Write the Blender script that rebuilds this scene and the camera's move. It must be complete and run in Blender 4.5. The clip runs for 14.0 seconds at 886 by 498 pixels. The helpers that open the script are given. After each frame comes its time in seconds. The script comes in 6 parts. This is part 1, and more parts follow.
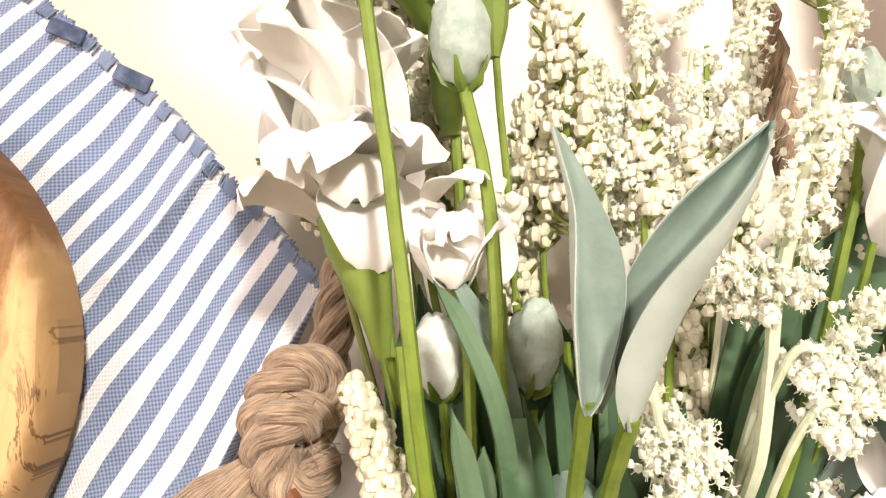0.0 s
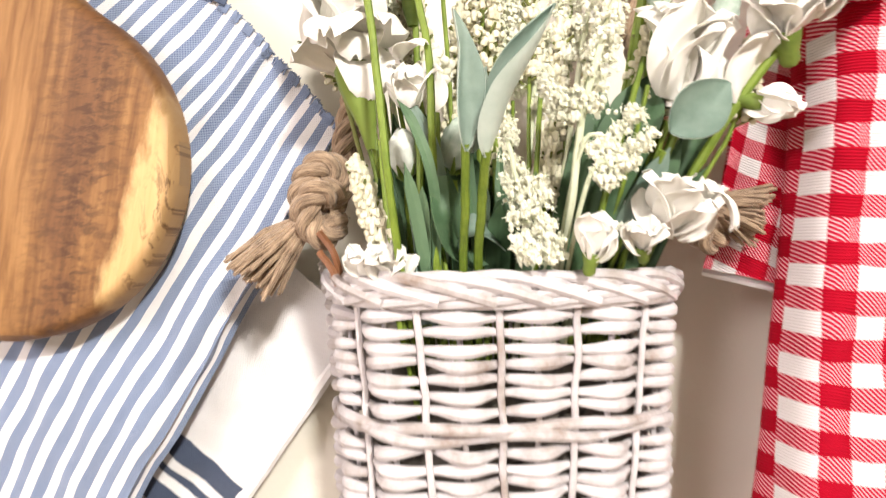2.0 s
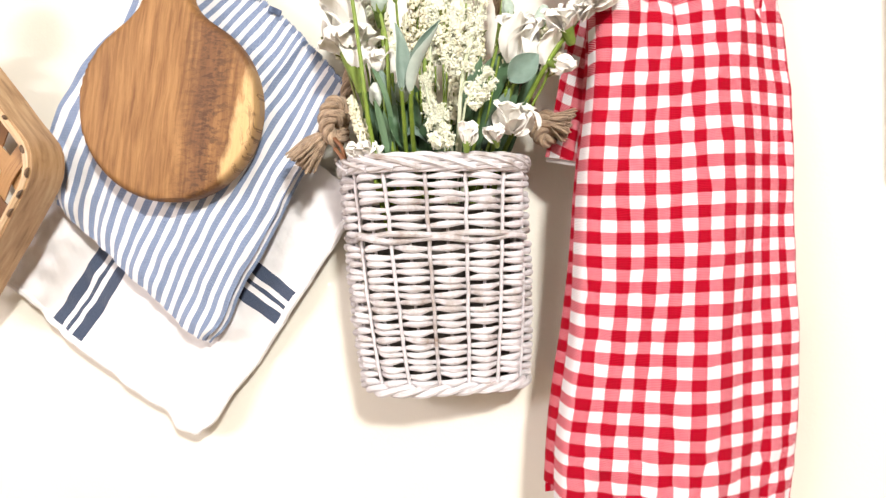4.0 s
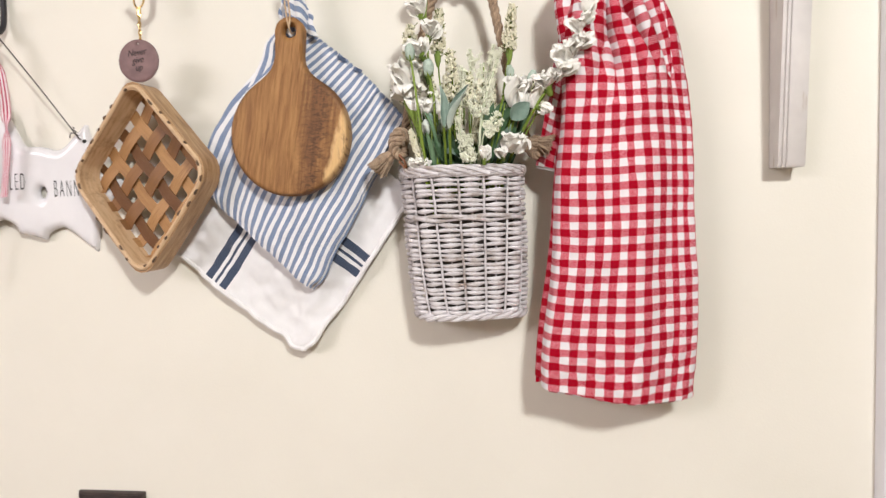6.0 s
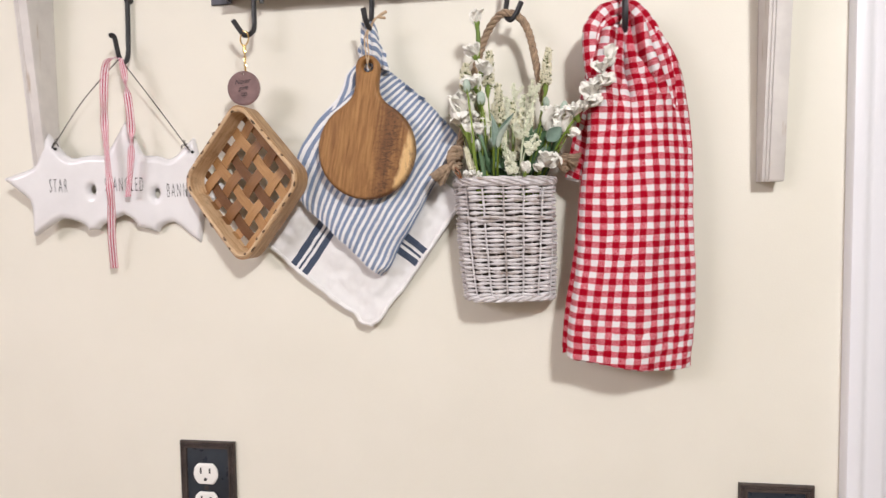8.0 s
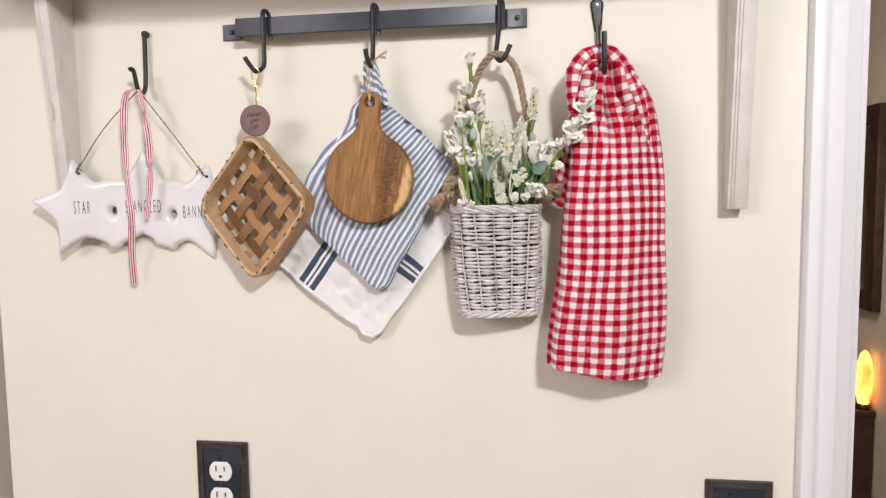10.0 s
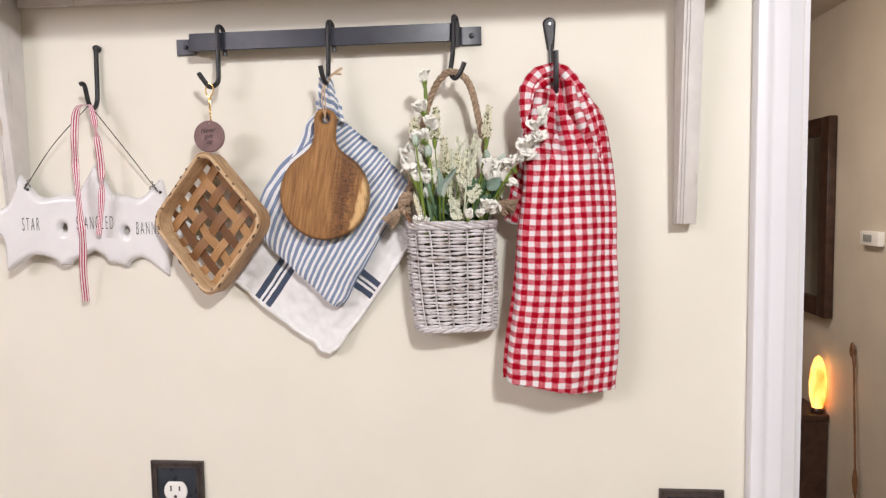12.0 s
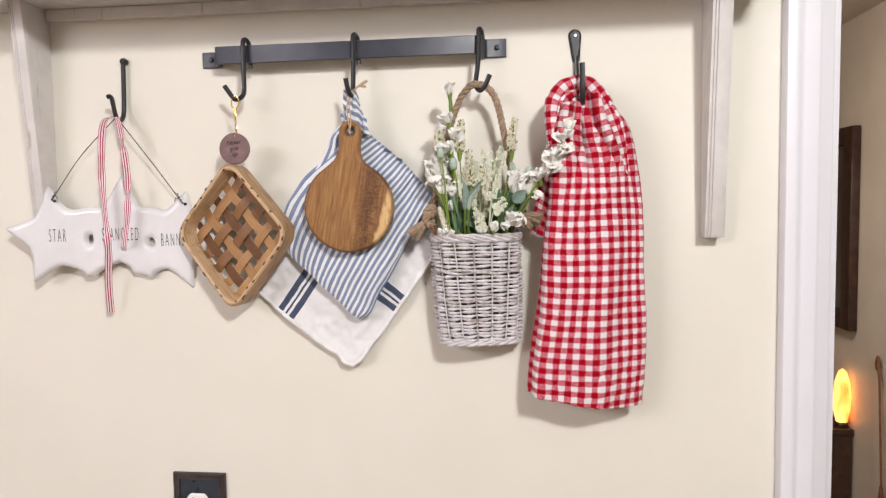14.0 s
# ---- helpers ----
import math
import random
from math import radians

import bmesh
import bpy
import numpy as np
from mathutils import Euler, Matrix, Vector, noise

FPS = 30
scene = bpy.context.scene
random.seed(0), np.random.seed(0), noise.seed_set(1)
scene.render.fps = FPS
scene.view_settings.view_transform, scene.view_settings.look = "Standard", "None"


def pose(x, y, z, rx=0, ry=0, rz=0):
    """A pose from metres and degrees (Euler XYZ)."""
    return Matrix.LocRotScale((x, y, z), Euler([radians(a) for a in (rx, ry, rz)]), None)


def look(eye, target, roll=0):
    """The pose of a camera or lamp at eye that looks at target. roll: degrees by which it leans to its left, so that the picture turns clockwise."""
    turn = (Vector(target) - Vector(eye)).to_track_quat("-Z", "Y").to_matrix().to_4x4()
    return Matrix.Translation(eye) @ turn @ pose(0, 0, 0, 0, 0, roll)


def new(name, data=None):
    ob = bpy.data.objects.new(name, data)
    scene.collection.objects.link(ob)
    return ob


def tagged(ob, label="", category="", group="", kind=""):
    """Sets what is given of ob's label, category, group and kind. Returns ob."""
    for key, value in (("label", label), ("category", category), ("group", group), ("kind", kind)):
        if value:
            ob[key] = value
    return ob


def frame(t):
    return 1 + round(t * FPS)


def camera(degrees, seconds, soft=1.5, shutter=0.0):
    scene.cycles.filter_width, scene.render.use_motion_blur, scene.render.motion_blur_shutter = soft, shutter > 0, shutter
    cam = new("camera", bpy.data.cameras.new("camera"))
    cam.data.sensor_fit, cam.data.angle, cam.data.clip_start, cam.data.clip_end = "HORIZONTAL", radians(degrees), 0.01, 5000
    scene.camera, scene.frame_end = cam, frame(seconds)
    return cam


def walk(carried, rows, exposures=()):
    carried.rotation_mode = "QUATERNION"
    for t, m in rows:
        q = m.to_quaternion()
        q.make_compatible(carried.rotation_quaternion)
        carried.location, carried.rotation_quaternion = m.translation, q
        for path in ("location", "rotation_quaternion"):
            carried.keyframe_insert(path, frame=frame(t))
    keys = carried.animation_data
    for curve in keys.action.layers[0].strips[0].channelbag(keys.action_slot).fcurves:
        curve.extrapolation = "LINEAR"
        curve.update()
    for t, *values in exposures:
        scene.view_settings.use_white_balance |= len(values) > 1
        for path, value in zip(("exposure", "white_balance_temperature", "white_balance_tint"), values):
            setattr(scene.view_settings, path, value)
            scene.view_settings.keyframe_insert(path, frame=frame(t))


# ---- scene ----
cam = camera(66.0, 14.0, soft=1.3, shutter=0.4)
PATH = [
    (0, (0.07, -0.185, 1.646), (-0.021, 1.808, 1.781), -1.1),
    (0.5, (0.071, -0.183, 1.644), (-0.025, 1.812, 1.745), -1.1),
    (1, (0.074, -0.2, 1.632), (-0.04, 1.795, 1.71), -0.7),
    (1.5, (0.086, -0.231, 1.628), (-0.045, 1.764, 1.65), -0.9),
    (2, (0.089, -0.27, 1.606), (-0.047, 1.725, 1.614), -0.4),
    (2.5, (0.104, -0.319, 1.594), (-0.051, 1.675, 1.58), -0.3),
    (3, (0.116, -0.37, 1.585), (-0.063, 1.621, 1.528), -0.4),
    (3.5, (0.125, -0.418, 1.574), (-0.041, 1.573, 1.485), -0.7),
    (3.7, (0.132, -0.435, 1.565), (-0.053, 1.554, 1.481), -1.0),
    (5.8, (0.158, -0.648, 1.558), (-0.098, 1.332, 1.44), -1.6),
    (6, (0.155, -0.683, 1.566), (-0.101, 1.296, 1.435), -1.6),
    (6.5, (0.168, -0.74, 1.566), (-0.088, 1.24, 1.448), -1.3),
    (7, (0.162, -0.777, 1.563), (-0.092, 1.203, 1.439), -1.0),
    (7.5, (0.151, -0.804, 1.562), (-0.118, 1.174, 1.434), -0.8),
    (8, (0.136, -0.839, 1.567), (-0.156, 1.136, 1.445), -0.8),
    (8.2, (0.126, -0.855, 1.574), (-0.168, 1.119, 1.448), -0.8),
    (10.3, (0.148, -0.913, 1.62), (-0.108, 1.063, 1.448), -0.7),
    (10.5, (0.151, -0.911, 1.615), (-0.087, 1.068, 1.454), -0.7),
    (11, (0.157, -0.91, 1.624), (-0.041, 1.074, 1.458), -0.6),
    (11.5, (0.162, -0.912, 1.629), (-0.016, 1.074, 1.47), -0.7),
    (12, (0.159, -0.915, 1.629), (-0.018, 1.072, 1.48), -0.9),
    (12.5, (0.158, -0.912, 1.634), (-0.023, 1.074, 1.488), -0.9),
    (13, (0.155, -0.913, 1.636), (-0.041, 1.073, 1.494), -1.0),
    (13.5, (0.149, -0.914, 1.638), (-0.057, 1.071, 1.503), -0.9),
    (14, (0.146, -0.911, 1.634), (-0.073, 1.073, 1.511), -0.8),
]
walk(cam, [(t, look(eye, target, roll)) for t, eye, target, roll in PATH],
     exposures=[(0.0, 0.72, 7200, 15), (1.0, 0.72, 7200, 15), (2.0, 0.74, 6900, 12), (3.0, 0.78, 6750, 10), (3.7, 0.74, 6650, 10), (5.8, 0.06, 6450, 10), (7.5, -0.08, 6420, 11), (14.0, -0.09, 6400, 12)])

# ---------------------------------------------------------------- light
world = bpy.data.worlds.new("room_dusk")
world.use_nodes = True
scene.world = world
world.node_tree.nodes["Background"].inputs["Color"].default_value = (0.9, 0.85, 0.78, 1)
world.node_tree.nodes["Background"].inputs["Strength"].default_value = 0.03


def area_lamp(name, place, target, size, watts, colour, shape="DISK"):
    data = bpy.data.lights.new(name, "AREA")
    data.shape, data.size, data.energy, data.color = shape, size, watts, colour
    ob = new(name, data)
    ob.matrix_world = look(place, target)
    return ob


area_lamp("kitchen_ceiling_lamp", (0.66, -1.58, 2.41), (-0.36, 0.0, 1.30), 0.20, 36.5, (1.0, 0.990, 0.975))
# added broad soft fill that lifts the left of the wall; no fixture stands there
area_lamp("kitchen_second_lamp", (-1.5, -2.1, 2.38), (-1.1, -1.2, 0.4), 1.2, 64.0, (1.0, 0.925, 0.985))
# added unseen fill to brighten the hall walls beyond the doorway
area_lamp("hall_lamp", (0.55, 0.75, 2.2), (0.9, 1.4, 0.4), 0.3, 10.0, (1.0, 0.86, 0.74))

# ---------------------------------------------------------------- node materials


class Nodes:
    """A principled material and short words for its nodes."""

    def __init__(self, name, rough=0.6, metal=0.0, spec=0.5, sheen=0.0):
        self.mat = bpy.data.materials.new(name)
        self.mat.use_nodes = True
        self.tree = self.mat.node_tree
        self.bsdf = self.tree.nodes["Principled BSDF"]
        self.put("Roughness", rough), self.put("Metallic", metal), self.put("Specular IOR Level", spec)
        self.put("Sheen Weight", sheen)

    def put(self, key, value):
        self.wire(value, self.bsdf.inputs[key])

    def wire(self, value, socket):
        if isinstance(value, bpy.types.NodeSocket):
            self.tree.links.new(value, socket)
        elif isinstance(value, tuple) and socket.type == "RGBA":
            socket.default_value = (*value, 1) if len(value) == 3 else value
        else:
            socket.default_value = value

    def node(self, kind, **values):
        n = self.tree.nodes.new(kind)
        for key, value in values.items():
            self.wire(value, n.inputs[key])
        return n

    def coords(self, which="Object"):
        return self.tree.nodes.new("ShaderNodeTexCoord").outputs[which]

    def math(self, op, a, b=0.0, c=0.0):
        n = self.tree.nodes.new("ShaderNodeMath")
        n.operation = op
        for k, v in enumerate((a, b, c)):
            self.wire(v, n.inputs[k])
        return n.outputs[0]

    def split(self, vec):
        n = self.tree.nodes.new("ShaderNodeSeparateXYZ")
        self.wire(vec, n.inputs[0])
        return n.outputs[0], n.outputs[1], n.outputs[2]

    def join(self, x, y, z=0.0):
        n = self.tree.nodes.new("ShaderNodeCombineXYZ")
        for k, v in enumerate((x, y, z)):
            self.wire(v, n.inputs[k])
        return n.outputs[0]

    def noise(self, vec, scale, detail=4.0, rough=0.55, distort=0.0):
        n = self.node("ShaderNodeTexNoise", Vector=vec, Scale=scale, Detail=detail, Roughness=rough, Distortion=distort)
        return n.outputs["Fac"]

    def scaled(self, vec, x, y, z):
        n = self.tree.nodes.new("ShaderNodeMapping")
        self.wire(vec, n.inputs["Vector"])
        n.inputs["Scale"].default_value = (x, y, z)
        return n.outputs[0]

    def ramp(self, fac, *stops):
        n = self.tree.nodes.new("ShaderNodeValToRGB")
        while len(n.color_ramp.elements) < len(stops):
            n.color_ramp.elements.new(0.5)
        for e, (at, col) in zip(n.color_ramp.elements, stops):
            e.position, e.color = at, (*col, 1)
        self.wire(fac, n.inputs[0])
        return n.outputs[0]

    def mix(self, fac, a, b):
        n = self.tree.nodes.new("ShaderNodeMix")
        n.data_type = "RGBA"
        self.wire(fac, n.inputs[0]), self.wire(a, n.inputs[6]), self.wire(b, n.inputs[7])
        return n.outputs[2]

    def bump(self, height, strength=0.3, distance=0.001):
        n = self.node("ShaderNodeBump", Height=height, Strength=strength, Distance=distance)
        self.put("Normal", n.outputs[0])

    def stripe(self, value, period, share):
        """1 on the first part of each period."""
        return self.math("LESS_THAN", self.math("FRACT", self.math("DIVIDE", value, period)), share)

    def band(self, value, low, high):
        return self.math("MULTIPLY", self.math("GREATER_THAN", value, low), self.math("LESS_THAN", value, high))

    def thin(self, share, colour):
        """Lets part of the light through, as thin cloth does."""
        through_cloth = self.node("ShaderNodeBsdfTranslucent", Color=colour)
        blend = self.tree.nodes.new("ShaderNodeMixShader")
        blend.inputs[0].default_value = share
        self.tree.links.new(self.bsdf.outputs[0], blend.inputs[1])
        self.tree.links.new(through_cloth.outputs[0], blend.inputs[2])
        self.tree.links.new(blend.outputs[0], self.tree.nodes["Material Output"].inputs["Surface"])

    def random(self):
        return self.tree.nodes.new("ShaderNodeObjectInfo").outputs["Random"]

    def island(self):
        return self.tree.nodes.new("ShaderNodeNewGeometry").outputs["Random Per Island"]


def painted(name, low, high, rough, scale=14.0, relief=0.15, fine=260.0, depth=0.0006):
    m = Nodes(name, rough)
    c = m.coords()
    m.put("Base Color", m.ramp(m.noise(c, scale), (0.35, low), (0.65, high)))
    m.put("Roughness", m.math("MULTIPLY_ADD", m.noise(c, scale * 2.3), 0.18, rough - 0.09))
    m.bump(m.noise(c, fine, 3.0), relief, depth)
    return m.mat


WALL = painted("cream_wall_paint", (0.742, 0.713, 0.622), (0.772, 0.743, 0.652), 0.62, 5.0, 0.22, 420.0)
CEILING = painted("ceiling_paint", (0.76, 0.74, 0.70), (0.80, 0.78, 0.74), 0.8)
FLOOR = painted("floor_vinyl", (0.22, 0.15, 0.10), (0.34, 0.25, 0.17), 0.45)
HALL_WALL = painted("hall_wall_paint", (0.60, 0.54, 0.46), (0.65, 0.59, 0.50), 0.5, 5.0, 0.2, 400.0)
GLOSS_WHITE = painted("gloss_white_trim", (0.76, 0.76, 0.80), (0.79, 0.79, 0.83), 0.34, 3.0, 0.04, 40.0)
IRON = painted("black_iron", (0.010, 0.010, 0.012), (0.022, 0.022, 0.026), 0.42, 40.0, 0.25, 500.0)
BAR_PAINT = painted("blue_black_bar_paint", (0.018, 0.020, 0.032), (0.028, 0.031, 0.045), 0.38, 30.0, 0.2, 700.0)
CERAMIC = painted("white_glazed_ceramic", (0.71, 0.70, 0.71), (0.77, 0.76, 0.77), 0.16, 20.0, 0.25, 60.0, 0.0008)
INK = painted("black_ink", (0.02, 0.02, 0.02), (0.05, 0.05, 0.05), 0.5)
DARK_WOOD = painted("dark_stained_wood", (0.030, 0.014, 0.009), (0.060, 0.028, 0.017), 0.35, 30.0)
OUTLET_WHITE = painted("outlet_plastic", (0.80, 0.79, 0.76), (0.84, 0.83, 0.80), 0.3)
HOLE_DARK = painted("dark_slot", (0.015, 0.015, 0.015), (0.03, 0.03, 0.03), 0.7)
PLATE_BRONZE = painted("oil_rubbed_bronze", (0.035, 0.026, 0.024), (0.075, 0.055, 0.048), 0.45, 60.0, 0.4, 900.0)
PLATE_FIELD = painted("blue_black_plate_enamel", (0.014, 0.020, 0.030), (0.024, 0.032, 0.045), 0.3, 30.0)


def make_chalk():
    m = Nodes("distressed_grey_white_paint", 0.6)
    c = m.coords()
    long = m.scaled(c, 60, 60, 6)
    m.put("Base Color", m.mix(m.ramp(m.noise(long, 1.6, 6.0, 0.6), (0.62, (0, 0, 0)), (0.70, (1, 1, 1))),
                              m.ramp(m.noise(c, 40.0), (0.3, (0.60, 0.57, 0.55)), (0.7, (0.68, 0.65, 0.62))), (0.47, 0.40, 0.33)))
    m.bump(m.noise(long, 3.0), 0.3, 0.0008)
    return m.mat


def make_board_wood():
    m = Nodes("acacia_board_wood", 0.5, 0.0, 0.3)
    x, y, z = m.split(m.coords())
    wob = m.noise(m.coords(), 22.0, 3.0)
    lean = m.math("MULTIPLY_ADD", z, -0.16, x)
    lean = m.math("MULTIPLY_ADD", wob, 0.006, lean)
    grain = m.noise(m.join(m.math("MULTIPLY", lean, 420.0), m.math("MULTIPLY", y, 60.0), m.math("MULTIPLY", z, 26.0)), 1.0, 7.0, 0.65, 0.4)
    broad = m.noise(m.join(m.math("MULTIPLY", lean, 62.0), 0.0, m.math("MULTIPLY", z, 5.0)), 1.0, 3.0)
    heart = m.mix(m.ramp(grain, (0.32, (0, 0, 0)), (0.72, (1, 1, 1))), (0.180, 0.080, 0.025), (0.41, 0.212, 0.074))
    dark = m.mix(grain, (0.070, 0.029, 0.011), (0.25, 0.113, 0.041))
    middle = m.math("SUBTRACT", 1.0, m.math("MULTIPLY", m.math("ABSOLUTE", m.math("SUBTRACT", lean, 0.031)), 42.0))
    heart = m.mix(m.ramp(m.math("MULTIPLY_ADD", m.math("MULTIPLY", m.math("MAXIMUM", middle, 0.0), m.noise(m.join(m.math("MULTIPLY", x, 90.0), 0.0, m.math("MULTIPLY", z, 45.0)), 1.0, 3.0, 0.6, 0.6)), 0.54, m.math("MULTIPLY", broad, 0.66)), (0.36, (0, 0, 0)), (0.62, (1, 1, 1))), heart, dark)
    fleck = m.noise(m.join(m.math("MULTIPLY", x, 150.0), 0.0, m.math("MULTIPLY", z, 330.0)), 1.0, 5.0, 0.7, 0.5)
    fleck = m.math("MULTIPLY", m.ramp(fleck, (0.46, (0, 0, 0)), (0.60, (1, 1, 1))), m.math("MULTIPLY", m.math("MINIMUM", m.math("MAXIMUM", middle, 0.0), 1.0), 0.8))
    heart = m.mix(fleck, heart, (0.060, 0.026, 0.012))
    edge = m.math("MULTIPLY_ADD", z, -0.314, x)
    edge = m.math("MULTIPLY_ADD", m.noise(m.scaled(m.coords(), 1, 1, 0.35), 190.0, 5.0, 0.65), 0.012, edge)
    sap = m.mix(grain, (0.52, 0.30, 0.11), (0.74, 0.52, 0.26))
    colour = m.mix(m.ramp(edge, (0.0515, (0, 0, 0)), (0.0530, (1, 1, 1))), heart, sap)
    spalt = m.noise(m.join(m.math("MULTIPLY", x, 110.0), 0.0, m.math("MULTIPLY", z, 34.0)), 1.0, 5.0, 0.7, 1.2)
    line = m.math("MULTIPLY", m.ramp(m.math("ABSOLUTE", m.math("SUBTRACT", spalt, 0.56)), (0.008, (1, 1, 1)), (0.026, (0, 0, 0))),
                  m.ramp(edge, (0.0560, (0, 0, 0)), (0.0640, (1, 1, 1))))
    colour = m.mix(m.math("MULTIPLY", line, 0.85), colour, (0.05, 0.025, 0.012))
    out = m.math("SQRT", m.math("ADD", m.math("MULTIPLY", x, x), m.math("MULTIPLY", z, z)))
    bark = m.math("MULTIPLY", m.ramp(m.math("MULTIPLY_ADD", spalt, 0.0022, out), (0.0574, (0, 0, 0)), (0.0590, (1, 1, 1))), m.math("MULTIPLY", m.math("LESS_THAN", z, 0.046), 0.75))
    m.put("Base Color", m.mix(bark, colour, (0.11, 0.050, 0.020)))
    m.put("Roughness", m.math("MULTIPLY_ADD", grain, -0.2, 0.64))
    m.bump(grain, 0.35, 0.0005)
    return m.mat


def weave(m, u, v, threads):
    """Height of a plain weave, 0 to 1."""
    a = m.math("SINE", m.math("MULTIPLY", u, threads))
    b = m.math("SINE", m.math("MULTIPLY", v, threads))
    return m.math("MULTIPLY_ADD", m.math("MULTIPLY", a, b), 0.5, 0.5)


def make_blue_stripe():
    m = Nodes("blue_striped_cotton", 0.9, 0.0, 0.2, 0.25)
    uv = m.coords("UV")
    u, v, _ = m.split(uv)
    v2 = m.math("MULTIPLY_ADD", m.noise(uv, 90.0, 2.0), 0.0009, v)
    on = m.stripe(v2, 0.0074, 0.53)
    w = weave(m, u, v, 5600.0)
    soft = m.noise(uv, 160.0, 3.0)
    blue = m.mix(m.math("MULTIPLY_ADD", w, 0.85, m.math("MULTIPLY", soft, 0.2)), (0.056, 0.100, 0.205), (0.35, 0.42, 0.56))
    m.put("Base Color", m.mix(on, m.mix(soft, (0.74, 0.74, 0.75), (0.84, 0.84, 0.84)), blue))
    m.bump(m.math("ADD", w, m.math("MULTIPLY", m.noise(uv, 70.0, 3.0), 2.0)), 0.55, 0.0004)
    return m.mat


def make_white_towel():
    m = Nodes("white_towel_cotton", 0.9, 0.0, 0.2, 0.25)
    uv = m.coords("UV")
    u, v, _ = m.split(uv)

    def border(d):
        lines = m.math("MAXIMUM", m.band(d, 0.104, 0.1125), m.math("MAXIMUM", m.band(d, 0.1163, 0.1192), m.band(d, 0.1230, 0.1315)))
        return lines
    on = m.math("MAXIMUM", border(m.math("SUBTRACT", u, 0.007)), border(m.math("ADD", v, 0.007)))
    soft = m.noise(uv, 140.0, 3.0)
    w = weave(m, u, v, 6200.0)
    m.put("Base Color", m.mix(on, m.mix(soft, (0.78, 0.77, 0.77), (0.85, 0.84, 0.83)), m.mix(w, (0.035, 0.050, 0.088), (0.085, 0.11, 0.165))))
    m.bump(m.math("ADD", w, m.math("MULTIPLY", m.noise(uv, 50.0, 3.0), 3.0)), 0.5, 0.0005)
    return m.mat


def make_gingham():
    m = Nodes("red_gingham_cotton", 0.9, 0.0, 0.1, 0.0)
    uv = m.coords("UV")
    u, v, _ = m.split(uv)
    u1 = m.math("MULTIPLY_ADD", m.noise(uv, 60.0, 2.0), 0.0010, u)
    v1 = m.math("MULTIPLY_ADD", m.noise(uv, 47.0, 2.0), 0.0010, v)
    a, b = m.stripe(u1, 0.0163, 0.5), m.stripe(v1, 0.0139, 0.5)
    both, either = m.math("MULTIPLY", a, b), m.math("MAXIMUM", a, b)
    hatch = m.stripe(m.math("ADD", u, v), 0.00135, 0.58)
    rib = m.math("SINE", m.math("MULTIPLY", v, 6800.0))
    soft = m.noise(uv, 180.0, 3.0)
    slub = m.noise(m.scaled(uv, 90, 900, 1), 1.0, 4.0, 0.6)
    red = m.mix(m.math("MULTIPLY_ADD", rib, 0.2, m.math("MULTIPLY", slub, 0.8)), (0.29, 0.002, 0.012), (0.50, 0.005, 0.024))
    white = m.mix(soft, (0.79, 0.75, 0.76), (0.87, 0.84, 0.85))
    blend = m.mix(hatch, (0.78, 0.38, 0.42), (0.50, 0.016, 0.046))
    single_way = m.math("SUBTRACT", either, both)
    m.put("Base Color", m.mix(single_way, m.mix(both, white, red), blend))
    m.bump(m.math("ADD", m.math("ADD", rib, hatch), m.math("MULTIPLY", m.noise(uv, 60.0, 3.0), 2.5)), 0.5, 0.0004)
    return m.mat


def make_ribbon():
    m = Nodes("red_white_ribbon", 0.6)
    u, v, _ = m.split(m.coords("UV"))
    on = m.stripe(m.math("ADD", u, 0.0006), 0.0026, 0.5)
    m.put("Base Color", m.mix(on, (0.82, 0.77, 0.78), (0.48, 0.018, 0.085)))
    m.bump(m.math("SINE", m.math("MULTIPLY", v, 7000.0)), 0.3, 0.0003)
    return m.mat


def make_fibre(name, dark, light, rough=0.85):
    m = Nodes(name, rough, 0.0, 0.25, 0.2)
    u, v, _ = m.split(m.coords("UV"))
    fib = m.noise(m.join(m.math("MULTIPLY", u, 2600.0), m.math("MULTIPLY", v, 260.0)), 1.0, 4.0, 0.65)
    big = m.noise(m.coords(), 120.0, 3.0)
    m.put("Base Color", m.mix(m.ramp(m.math("MULTIPLY_ADD", fib, 0.8, m.math("MULTIPLY", big, 0.25)), (0.36, (0, 0, 0)), (0.66, (1, 1, 1))), dark, light))
    m.bump(fib, 0.7, 0.0006)
    return m.mat


def make_wicker():
    m = Nodes("whitewashed_willow", 0.75)
    c = m.coords()
    worn = m.math("MULTIPLY_ADD", m.random(), 0.34, m.math("MULTIPLY_ADD", m.noise(c, 95.0, 5.0, 0.65), 1.0, -0.05))
    m.put("Base Color", m.ramp(worn, (0.26, (0.27, 0.19, 0.14)), (0.42, (0.42, 0.375, 0.355)), (0.58, (0.57, 0.54, 0.545)), (0.9, (0.70, 0.68, 0.69))))
    m.bump(m.noise(c, 600.0, 4.0), 0.5, 0.0005)
    return m.mat


